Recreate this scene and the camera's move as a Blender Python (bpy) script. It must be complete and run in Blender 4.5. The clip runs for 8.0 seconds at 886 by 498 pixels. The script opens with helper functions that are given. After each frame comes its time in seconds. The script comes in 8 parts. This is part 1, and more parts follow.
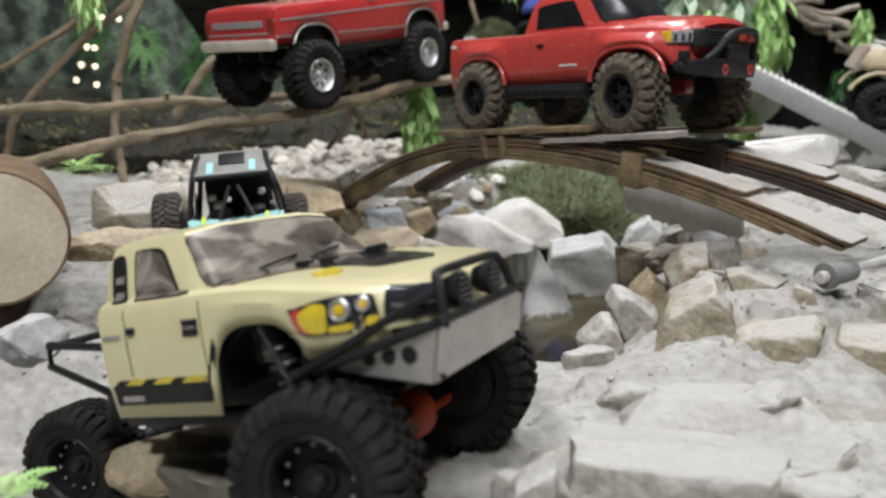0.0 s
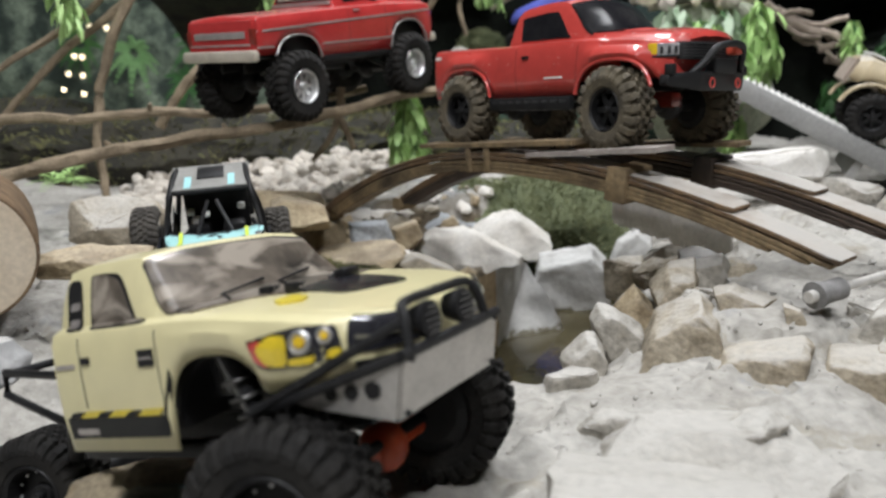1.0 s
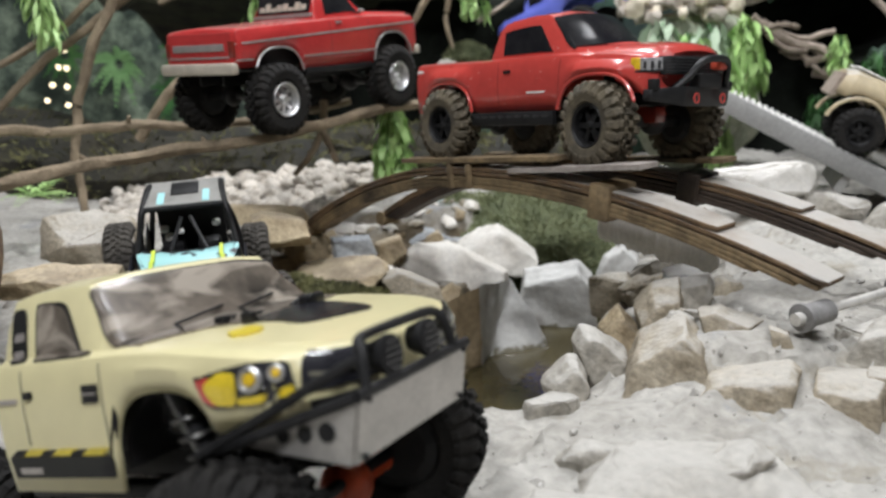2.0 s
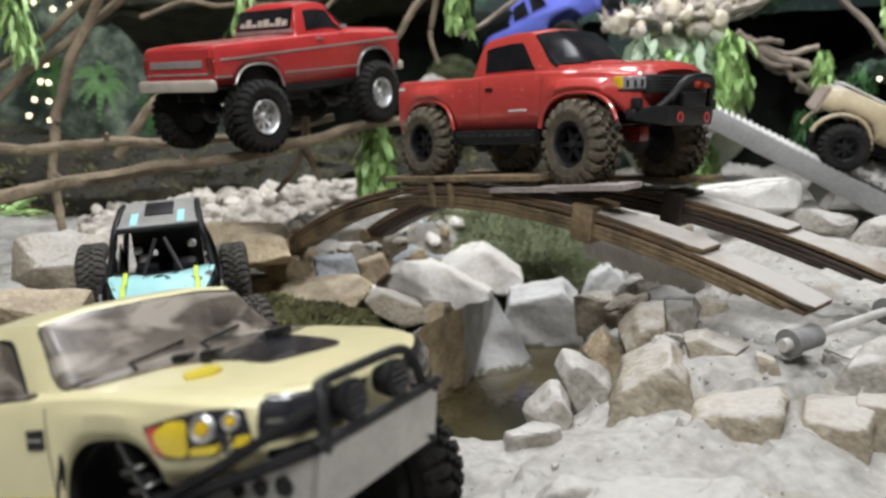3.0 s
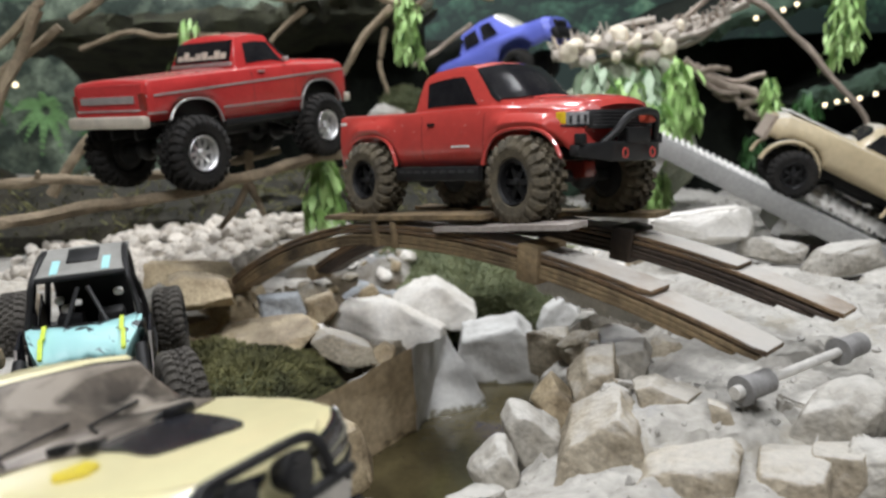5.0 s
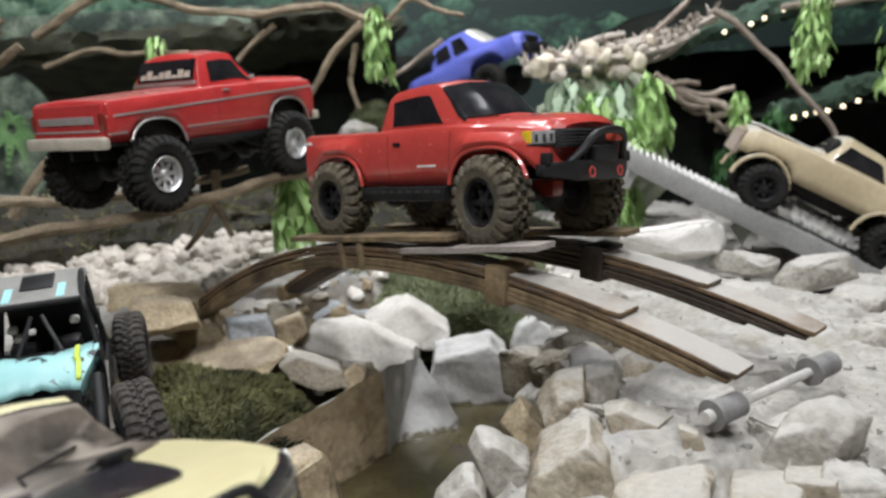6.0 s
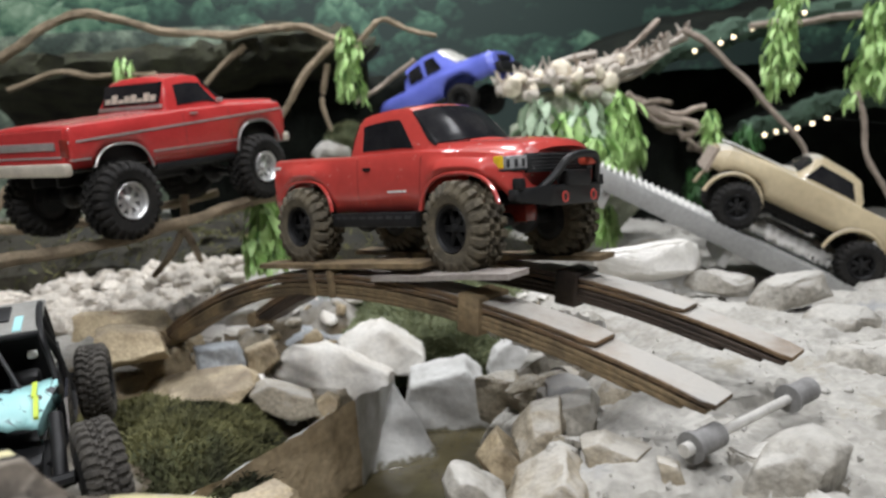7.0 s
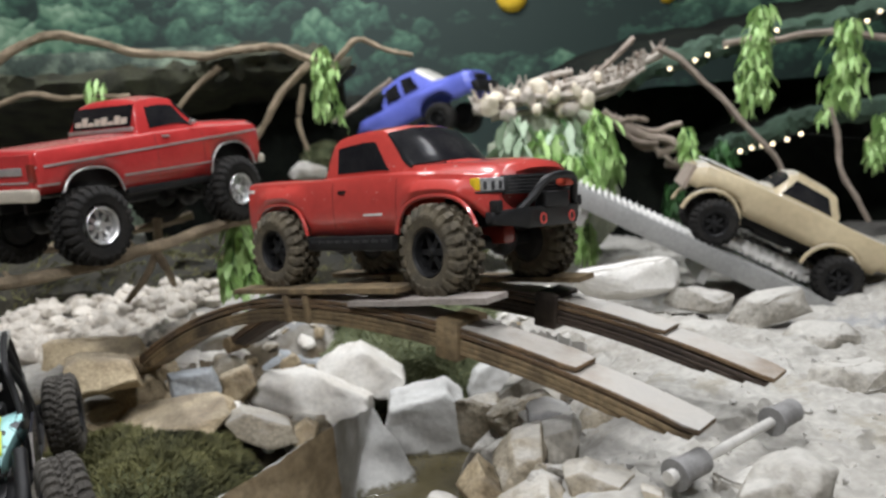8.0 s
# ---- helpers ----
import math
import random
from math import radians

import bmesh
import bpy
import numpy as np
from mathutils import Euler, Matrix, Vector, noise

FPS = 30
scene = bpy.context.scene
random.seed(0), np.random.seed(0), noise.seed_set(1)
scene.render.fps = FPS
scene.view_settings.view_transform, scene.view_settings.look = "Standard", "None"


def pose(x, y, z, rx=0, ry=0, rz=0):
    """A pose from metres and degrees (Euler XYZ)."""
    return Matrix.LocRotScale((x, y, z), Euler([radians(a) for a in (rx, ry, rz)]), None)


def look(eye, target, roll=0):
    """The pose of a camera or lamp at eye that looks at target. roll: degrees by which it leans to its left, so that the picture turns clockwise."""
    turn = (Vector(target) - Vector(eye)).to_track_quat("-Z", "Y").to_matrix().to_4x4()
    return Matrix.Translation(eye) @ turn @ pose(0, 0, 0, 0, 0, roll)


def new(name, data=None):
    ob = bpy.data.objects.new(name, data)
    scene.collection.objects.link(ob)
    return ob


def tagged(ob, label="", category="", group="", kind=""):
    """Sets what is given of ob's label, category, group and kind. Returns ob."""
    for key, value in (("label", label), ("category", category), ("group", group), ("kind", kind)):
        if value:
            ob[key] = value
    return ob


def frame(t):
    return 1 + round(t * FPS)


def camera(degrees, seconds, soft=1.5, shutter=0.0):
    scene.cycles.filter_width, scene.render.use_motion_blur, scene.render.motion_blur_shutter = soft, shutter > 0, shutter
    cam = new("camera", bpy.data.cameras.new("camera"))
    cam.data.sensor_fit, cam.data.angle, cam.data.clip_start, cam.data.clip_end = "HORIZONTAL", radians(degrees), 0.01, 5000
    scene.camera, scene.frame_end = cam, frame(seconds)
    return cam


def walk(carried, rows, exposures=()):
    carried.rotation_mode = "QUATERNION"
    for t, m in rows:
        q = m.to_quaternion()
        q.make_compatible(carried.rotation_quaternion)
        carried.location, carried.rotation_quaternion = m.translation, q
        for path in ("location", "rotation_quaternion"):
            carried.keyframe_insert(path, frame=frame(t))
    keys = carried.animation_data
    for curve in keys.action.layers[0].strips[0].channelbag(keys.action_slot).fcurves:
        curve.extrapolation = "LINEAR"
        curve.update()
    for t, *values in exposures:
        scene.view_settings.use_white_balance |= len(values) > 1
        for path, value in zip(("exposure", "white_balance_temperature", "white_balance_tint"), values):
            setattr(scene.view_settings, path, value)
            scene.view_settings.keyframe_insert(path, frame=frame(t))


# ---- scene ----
cam = camera(60.9, 8.0, soft=2.6)
# seconds, eye, target, roll
PATH = [
    (0, (0.0000, 0.0000, 0.5000), (-0.0676, 1.1506, 0.1659), -2.36),
    (0.5, (0.0082, 0.0149, 0.5009), (-0.0535, 1.1679, 0.1742), -2.37),
    (1, (0.0145, 0.0267, 0.5038), (-0.0427, 1.1813, 0.1817), -2.27),
    (1.5, (0.0228, 0.0416, 0.5047), (-0.0273, 1.1986, 0.1901), -2.17),
    (3, (0.0407, 0.0822, 0.5127), (0.0158, 1.2468, 0.2244), -2.08),
    (3.5, (0.0481, 0.0960, 0.5166), (0.0371, 1.2634, 0.2389), -2.19),
    (4, (0.0565, 0.1108, 0.5205), (0.0624, 1.2805, 0.2526), -2.31),
    (4.5, (0.0618, 0.1217, 0.5225), (0.0819, 1.2929, 0.2616), -2.42),
    (6, (0.0867, 0.1532, 0.5318), (0.1566, 1.3278, 0.2961), -3.06),
    (6.5, (0.0921, 0.1660, 0.5358), (0.1807, 1.3415, 0.3110), -3.27),
    (7, (0.0955, 0.1759, 0.5408), (0.2036, 1.3520, 0.3287), -3.48),
    (7.5, (0.0978, 0.1838, 0.5429), (0.2203, 1.3604, 0.3413), -3.79),
    (8, (0.1020, 0.1927, 0.5459), (0.2429, 1.3695, 0.3582), -4.00),
]
walk(cam, [(t, look(eye, target, roll)) for t, eye, target, roll in PATH])
cam.data.dof.use_dof, cam.data.dof.focus_distance, cam.data.dof.aperture_fstop = True, 0.88, 5.2

# ---- light ----
world = bpy.data.worlds.new("world")
world.use_nodes = True
world.node_tree.nodes["Background"].inputs[0].default_value = (0.9, 0.95, 1.0, 1)
world.node_tree.nodes["Background"].inputs[1].default_value = 0.01
scene.world = world


def area_lamp(name, eye, target, power, sx, sy, colour=(0.972, 0.985, 1.022)):
    data = bpy.data.lights.new(name, "AREA")
    data.shape, data.size, data.size_y, data.energy, data.color = "RECTANGLE", sx, sy, power, colour
    ob = new(name, data)
    ob.matrix_world = look(eye, target)
    return ob


# ceiling spots of the hall
area_lamp("ceiling_lamp", (-0.6, -0.6, 2.75), (0.1, 1.4, 0.1), 65, 0.3, 0.3)
area_lamp("ceiling_lamp", (1.0, -0.4, 2.75), (0.4, 1.4, 0.1), 38, 0.3, 0.3)
area_lamp("ceiling_lamp", (-0.45, 1.5, 2.75), (0.0, 1.6, 0.1), 22, 0.3, 0.3)
area_lamp("ceiling_lamp", (0.95, 1.4, 2.75), (0.8, 1.6, 0.1), 24, 0.3, 0.3)
# wide lamp added to brighten the mural wall
area_lamp("ceiling_lamp", (0.2, 2.6, 2.75), (0.1, 3.4, 0.7), 72, 0.6, 0.3)


# ---- materials ----
def mat(name, colour, rough=0.6, metal=0.0, second=None, scale=40.0, mix=0.5, bump=0.0, bump_scale=None, coat=0.0, fine=0.12, random_tint=0.0, spec=0.5, dust=0.0):
    """A surface with two scales of colour variation (patches and grain) and fine relief."""
    m = bpy.data.materials.new(name)
    m.use_nodes = True
    nt = m.node_tree
    n, link = nt.nodes, nt.links
    b = n["Principled BSDF"]
    b.inputs["Metallic"].default_value = metal
    b.inputs["Coat Weight"].default_value = coat
    b.inputs["Coat Roughness"].default_value = 0.08
    b.inputs["Specular IOR Level"].default_value = spec
    tc = n.new("ShaderNodeTexCoord")
    n1 = n.new("ShaderNodeTexNoise")
    n1.inputs["Scale"].default_value, n1.inputs["Detail"].default_value = scale, 5
    n2 = n.new("ShaderNodeTexNoise")
    n2.inputs["Scale"].default_value, n2.inputs["Detail"].default_value = scale * 9, 3
    link.new(tc.outputs["Object"], n1.inputs["Vector"])
    link.new(tc.outputs["Object"], n2.inputs["Vector"])
    r1 = n.new("ShaderNodeMapRange")
    r1.inputs[1].default_value, r1.inputs[2].default_value = 0.5 - 0.25 * (1.1 - mix), 0.5 + 0.3 * (1.1 - mix) + 0.1
    link.new(n1.outputs["Fac"], r1.inputs[0])
    mx = n.new("ShaderNodeMix")
    mx.data_type = "RGBA"
    mx.inputs[6].default_value = (*colour, 1)
    mx.inputs[7].default_value = (*(second or [c * 0.75 for c in colour]), 1)
    link.new(r1.outputs[0], mx.inputs[0])
    g = n.new("ShaderNodeMapRange")
    g.inputs[1].default_value, g.inputs[2].default_value = 0.25, 0.75
    g.inputs[3].default_value, g.inputs[4].default_value = 1 - fine, 1 + fine
    link.new(n2.outputs["Fac"], g.inputs[0])
    last = g.outputs[0]
    if random_tint:
        oi = n.new("ShaderNodeObjectInfo")
        rr = n.new("ShaderNodeMapRange")
        rr.inputs[3].default_value, rr.inputs[4].default_value = 1 - random_tint, 1 + random_tint
        link.new(oi.outputs["Random"], rr.inputs[0])
        mm = n.new("ShaderNodeMath")
        mm.operation = "MULTIPLY"
        link.new(last, mm.inputs[0])
        link.new(rr.outputs[0], mm.inputs[1])
        last = mm.outputs[0]
    vm = n.new("ShaderNodeVectorMath")
    vm.operation = "SCALE"
    link.new(mx.outputs[2], vm.inputs[0])
    link.new(last, vm.inputs["Scale"])
    tone = vm.outputs[0]
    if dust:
        # pale dust settled on the upper faces; on truck paint, painted-in highlights too
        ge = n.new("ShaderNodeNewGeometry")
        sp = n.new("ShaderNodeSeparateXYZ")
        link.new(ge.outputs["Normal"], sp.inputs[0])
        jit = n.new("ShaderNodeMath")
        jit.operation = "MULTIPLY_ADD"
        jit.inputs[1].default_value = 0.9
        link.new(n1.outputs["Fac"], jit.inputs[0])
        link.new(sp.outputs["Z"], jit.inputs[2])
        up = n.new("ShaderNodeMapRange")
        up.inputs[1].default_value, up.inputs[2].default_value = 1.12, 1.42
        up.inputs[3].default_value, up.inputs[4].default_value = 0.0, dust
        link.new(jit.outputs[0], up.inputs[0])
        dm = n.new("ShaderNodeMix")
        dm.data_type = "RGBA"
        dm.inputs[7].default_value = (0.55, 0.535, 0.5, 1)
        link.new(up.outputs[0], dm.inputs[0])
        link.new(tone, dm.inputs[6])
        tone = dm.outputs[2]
    link.new(tone, b.inputs["Base Color"])
    rg = n.new("ShaderNodeMapRange")
    rg.inputs[3].default_value, rg.inputs[4].default_value = max(0.02, rough * 0.8), min(1, rough * 1.2)
    link.new(n1.outputs["Fac"], rg.inputs[0])
    link.new(rg.outputs[0], b.inputs["Roughness"])
    if bump:
        bn = n.new("ShaderNodeTexNoise")
        bn.inputs["Scale"].default_value, bn.inputs["Detail"].default_value = bump_scale or scale * 4, 6
        link.new(tc.outputs["Object"], bn.inputs["Vector"])
        bp = n.new("ShaderNodeBump")
        bp.inputs["Strength"].default_value, bp.inputs["Distance"].default_value = bump, 0.004
        link.new(bn.outputs["Fac"], bp.inputs["Height"])
        link.new(bp.outputs[0], b.inputs["Normal"])
    return m


def glow(name, colour, strength):
    m = bpy.data.materials.new(name)
    m.use_nodes = True
    b = m.node_tree.nodes["Principled BSDF"]
    b.inputs["Base Color"].default_value = (*colour, 1)
    b.inputs["Emission Color"].default_value = (*colour, 1)
    b.inputs["Emission Strength"].default_value = strength
    return m


def ground_paint():
    """Pale dust over rock, with a patch of brown wet dirt round the ditch."""
    m = mat("dusty_ground", (0.415, 0.401, 0.368), 0.95, second=(0.3, 0.283, 0.25), scale=9, mix=0.5, bump=0.9, bump_scale=70, fine=0.22)
    n, link = m.node_tree.nodes, m.node_tree.links
    b = n["Principled BSDF"]
    pale = b.inputs["Base Color"].links[0].from_socket
    tc = n.new("ShaderNodeTexCoord")
    # bare patches of grey grit and tan stone under the dust
    for scale, detail, lo, hi, amount, colour in ((8.0, 6, 0.57, 0.64, 0.55, (0.27, 0.24, 0.18, 1)), (5.0, 9, 0.6, 0.67, 0.7, (0.24, 0.25, 0.265, 1)), (90.0, 4, 0.66, 0.7, 0.8, (0.13, 0.12, 0.105, 1))):
        z = n.new("ShaderNodeTexNoise")
        z.inputs["Scale"].default_value, z.inputs["Detail"].default_value, z.inputs["Roughness"].default_value = scale, detail, 0.65
        link.new(tc.outputs["Object"], z.inputs["Vector"])
        r = n.new("ShaderNodeMapRange")
        r.inputs[1].default_value, r.inputs[2].default_value, r.inputs[4].default_value = lo, hi, amount
        link.new(z.outputs["Fac"], r.inputs[0])
        k = n.new("ShaderNodeMix")
        k.data_type = "RGBA"
        k.inputs[7].default_value = colour
        link.new(r.outputs[0], k.inputs[0])
        link.new(pale, k.inputs[6])
        pale = k.outputs[2]
    mp = n.new("ShaderNodeMapping")
    mp.inputs["Scale"].default_value = (1.9, 2.3, 0.0)
    mp.inputs["Location"].default_value = (0.08, -3.38, 0.0)
    link.new(tc.outputs["Object"], mp.inputs["Vector"])
    ln = n.new("ShaderNodeVectorMath")
    ln.operation = "LENGTH"
    link.new(mp.outputs[0], ln.inputs[0])
    nz = n.new("ShaderNodeTexNoise")
    nz.inputs["Scale"].default_value, nz.inputs["Detail"].default_value = 11, 5
    link.new(tc.outputs["Object"], nz.inputs["Vector"])
    ad = n.new("ShaderNodeMath")
    ad.operation = "MULTIPLY_ADD"
    ad.inputs[1].default_value = 0.8
    link.new(nz.outputs["Fac"], ad.inputs[0])
    link.new(ln.outputs["Value"], ad.inputs[2])
    rg = n.new("ShaderNodeMapRange")
    rg.inputs[1].default_value, rg.inputs[2].default_value = 1.25, 1.5
    link.new(ad.outputs[0], rg.inputs[0])
    dirt = n.new("ShaderNodeMix")
    dirt.data_type = "RGBA"
    dirt.inputs[6].default_value, dirt.inputs[7].default_value = (0.13, 0.098, 0.058, 1), (0.03, 0.024, 0.015, 1)
    link.new(nz.outputs["Fac"], dirt.inputs[0])
    mx = n.new("ShaderNodeMix")
    mx.data_type = "RGBA"
    link.new(rg.outputs[0], mx.inputs[0])
    link.new(dirt.outputs[2], mx.inputs[6])
    link.new(pale, mx.inputs[7])
    link.new(mx.outputs[2], b.inputs["Base Color"])
    return m


def lexan():
    """A clear shell window seen from outside: dark within, with haze and long smeary reflections painted in."""
    m = mat("lexan_painted_glare", (0.12, 0.1, 0.08), 0.3, second=(0.025, 0.021, 0.017), scale=13, mix=1.0, coat=0.08, fine=0.3)
    n, link = m.node_tree.nodes, m.node_tree.links
    b = n["Principled BSDF"]
    base = b.inputs["Base Color"].links[0].from_socket
    tc = n.new("ShaderNodeTexCoord")
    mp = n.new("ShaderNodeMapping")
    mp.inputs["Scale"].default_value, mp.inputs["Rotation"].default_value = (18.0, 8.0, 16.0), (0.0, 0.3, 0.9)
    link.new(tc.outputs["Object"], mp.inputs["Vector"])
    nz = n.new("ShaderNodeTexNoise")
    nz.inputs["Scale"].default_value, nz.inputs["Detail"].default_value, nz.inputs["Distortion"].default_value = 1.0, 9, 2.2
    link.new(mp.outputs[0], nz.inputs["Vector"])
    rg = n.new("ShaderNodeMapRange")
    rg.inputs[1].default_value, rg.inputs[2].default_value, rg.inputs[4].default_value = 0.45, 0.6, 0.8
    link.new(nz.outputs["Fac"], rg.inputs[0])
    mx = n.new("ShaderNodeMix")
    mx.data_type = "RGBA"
    # pale tone of the painted reflections
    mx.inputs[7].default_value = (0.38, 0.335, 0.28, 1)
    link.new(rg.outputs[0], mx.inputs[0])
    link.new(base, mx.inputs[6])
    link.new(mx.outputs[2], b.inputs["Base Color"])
    return m


def scuffed(m, pale):
    """Short pale scuffs, specks of dust and painted-in glints over a worn paint."""
    n, link = m.node_tree.nodes, m.node_tree.links
    b = n["Principled BSDF"]
    base = b.inputs["Base Color"].links[0].from_socket
    tc = n.new("ShaderNodeTexCoord")
    for stretch, lo, hi in (((150.0, 40.0, 110.0), 0.7, 0.75), ((60.0, 210.0, 330.0), 0.71, 0.76)):
        mp = n.new("ShaderNodeMapping")
        mp.inputs["Scale"].default_value, mp.inputs["Rotation"].default_value = stretch, (0.3, 0.5, 0.2)
        link.new(tc.outputs["Object"], mp.inputs["Vector"])
        nz = n.new("ShaderNodeTexNoise")
        nz.inputs["Scale"].default_value, nz.inputs["Detail"].default_value = 1.0, 2
        link.new(mp.outputs[0], nz.inputs["Vector"])
        rg = n.new("ShaderNodeMapRange")
        rg.inputs[1].default_value, rg.inputs[2].default_value, rg.inputs[4].default_value = lo, hi, 0.8
        link.new(nz.outputs["Fac"], rg.inputs[0])
        mx = n.new("ShaderNodeMix")
        mx.data_type = "RGBA"
        mx.inputs[7].default_value = (*pale, 1)
        link.new(rg.outputs[0], mx.inputs[0])
        link.new(base, mx.inputs[6])
        base = mx.outputs[2]
    link.new(base, b.inputs["Base Color"])
    return m


GROUND = ground_paint()
SAND = mat("dusty_crumbs", (0.49, 0.478, 0.45), 0.95, second=(0.38, 0.36, 0.325), scale=9, mix=0.4, bump=0.9, bump_scale=70, fine=0.22)
ROCK = mat("pale_limestone", (0.74, 0.715, 0.665), 0.9, second=(0.58, 0.54, 0.475), scale=12, mix=0.7, bump=0.55, bump_scale=70, fine=0.13, random_tint=0.12)
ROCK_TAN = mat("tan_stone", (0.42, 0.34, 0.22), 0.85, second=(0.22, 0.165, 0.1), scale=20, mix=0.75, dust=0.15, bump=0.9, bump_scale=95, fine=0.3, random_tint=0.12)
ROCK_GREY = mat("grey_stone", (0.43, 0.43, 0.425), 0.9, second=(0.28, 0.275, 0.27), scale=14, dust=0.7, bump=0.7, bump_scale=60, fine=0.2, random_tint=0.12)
RED = scuffed(mat("red_paint", (0.56, 0.064, 0.052), 0.3, second=(0.46, 0.05, 0.042), scale=10, coat=1.0, fine=0.08), (0.66, 0.4, 0.37))
# dust here also paints the whiter highlights
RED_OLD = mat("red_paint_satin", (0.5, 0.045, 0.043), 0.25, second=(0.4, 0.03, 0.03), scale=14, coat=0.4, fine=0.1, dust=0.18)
CREAM = mat("cream_paint", (0.69, 0.63, 0.37), 0.3, second=(0.63, 0.575, 0.335), scale=7, coat=0.35, fine=0.04)
BLUE = mat("blue_paint", (0.15, 0.18, 0.6), 0.25, second=(0.1, 0.125, 0.5), scale=8, coat=0.5, fine=0.04)
# pale top faces: dust together with painted upper-edge highlights
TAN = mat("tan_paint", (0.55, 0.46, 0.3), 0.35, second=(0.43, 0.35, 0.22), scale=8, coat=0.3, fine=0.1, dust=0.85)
WHITE = mat("white_plastic", (0.78, 0.77, 0.74), 0.5, scale=20, fine=0.06)
BLACK = mat("black_plastic", (0.009, 0.009, 0.01), 0.5, spec=0.3, second=(0.022, 0.022, 0.022), scale=30, fine=0.2)
GLASS = mat("tinted_window", (0.01, 0.01, 0.012), 0.2, second=(0.028, 0.028, 0.028), scale=20, spec=0.06, fine=0.2)
GLASS_CLEAR = lexan()
RUBBER = mat("tyre_rubber", (0.0135, 0.013, 0.0125), 0.85, spec=0.2, second=(0.03, 0.028, 0.025), scale=30, bump=0.3, bump_scale=300, fine=0.25)
RUBBER_MUD = mat("muddy_tyre", (0.125, 0.103, 0.067), 0.95, second=(0.045, 0.04, 0.032), scale=40, bump=0.4, bump_scale=250, fine=0.25)
RUBBER_DUST = mat("dusty_tyre", (0.085, 0.077, 0.065), 0.95, second=(0.035, 0.032, 0.029), scale=40, bump=0.4, bump_scale=250, fine=0.25)
CHROME = mat("chrome", (0.72, 0.72, 0.72), 0.36, 0.75, second=(0.5, 0.49, 0.47), scale=40)
STEEL_PLATE = mat("brushed_plate", (0.55, 0.53, 0.5), 0.45, 0.7, second=(0.4, 0.39, 0.37), scale=30, bump=0.15, bump_scale=400)
RUST = mat("rusty_spring_steel", (0.225, 0.162, 0.088), 0.75, 0.0, second=(0.045, 0.032, 0.02), scale=14, mix=0.8, bump=0.5, bump_scale=160, fine=0.3)
RUST_TOP = mat("worn_dusty_steel", (0.38, 0.34, 0.31), 0.75, 0.0, second=(0.26, 0.225, 0.2), scale=24, bump=0.4, bump_scale=150, fine=0.2)
# spring steel darkened by the red truck's shadow, painted into the tone
SHADED_STEEL = mat("shaded_spring_steel", (0.06, 0.042, 0.03), 0.7, 0.0, second=(0.018, 0.014, 0.012), scale=14, mix=0.8, bump=0.5, bump_scale=160, fine=0.3)
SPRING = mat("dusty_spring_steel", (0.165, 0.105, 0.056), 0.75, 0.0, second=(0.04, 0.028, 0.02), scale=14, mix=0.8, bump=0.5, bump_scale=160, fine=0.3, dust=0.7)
GALV = mat("galvanised_metal", (0.52, 0.515, 0.5), 0.5, 0.35, second=(0.38, 0.375, 0.36), scale=20, fine=0.1)
WOOD = mat("bare_branch", (0.27, 0.212, 0.14), 0.85, second=(0.13, 0.1, 0.066), scale=25, bump=0.6, bump_scale=120, fine=0.25)
WOOD_GREY = mat("weathered_branch", (0.34, 0.28, 0.23), 0.9, second=(0.2, 0.16, 0.13), scale=25, bump=0.6, bump_scale=120, fine=0.25)
LEAF = mat("bright_leaf", (0.42, 0.6, 0.24), 0.5, second=(0.25, 0.45, 0.13), scale=30, fine=0.2)
LEAF_FERN = mat("palm_leaf", (0.2, 0.37, 0.15), 0.5, second=(0.12, 0.26, 0.09), scale=30, fine=0.2)
LEAF_SAGE = mat("sage_leaf", (0.42, 0.52, 0.38), 0.6, second=(0.27, 0.37, 0.24), scale=30, fine=0.2)
LEAF_DARK = mat("dark_leaf", (0.05, 0.15, 0.04), 0.5, second=(0.03, 0.1, 0.03), scale=30, fine=0.2)
MOSS = mat("moss", (0.06, 0.065, 0.022), 1.0, second=(0.03, 0.034, 0.013), scale=18, bump=0.8, bump_scale=150, fine=0.3)
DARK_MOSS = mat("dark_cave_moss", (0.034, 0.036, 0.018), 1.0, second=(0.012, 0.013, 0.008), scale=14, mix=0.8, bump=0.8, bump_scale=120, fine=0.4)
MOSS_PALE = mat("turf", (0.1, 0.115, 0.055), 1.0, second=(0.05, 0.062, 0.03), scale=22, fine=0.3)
# near-black tone that paints the shade inside the caves
CAVE = mat("cave_interior_shade", (0.006, 0.007, 0.006), 0.95, spec=0.1, second=(0.014, 0.017, 0.013), scale=12, bump=0.6, bump_scale=40, fine=0.3)
CAVE_RIM = mat("green_painted_rim", (0.045, 0.085, 0.055), 0.9, second=(0.025, 0.045, 0.03), scale=14, bump=0.6, bump_scale=60, fine=0.3)
JUNGLE = mat("faded_jungle_print", (0.03, 0.046, 0.036), 0.8, second=(0.24, 0.3, 0.22), scale=7, mix=0.85, fine=0.5, bump=0.3, bump_scale=30)
# dark earth and moss, with cave shadow painted into the tone
BANK = mat("earth_moss_and_shade", (0.013, 0.013, 0.009), 0.95, second=(0.05, 0.044, 0.028), scale=11, bump=1.0, bump_scale=50, fine=0.4)
BULB = glow("fairy_bulb", (1.0, 0.84, 0.58), 2.2)


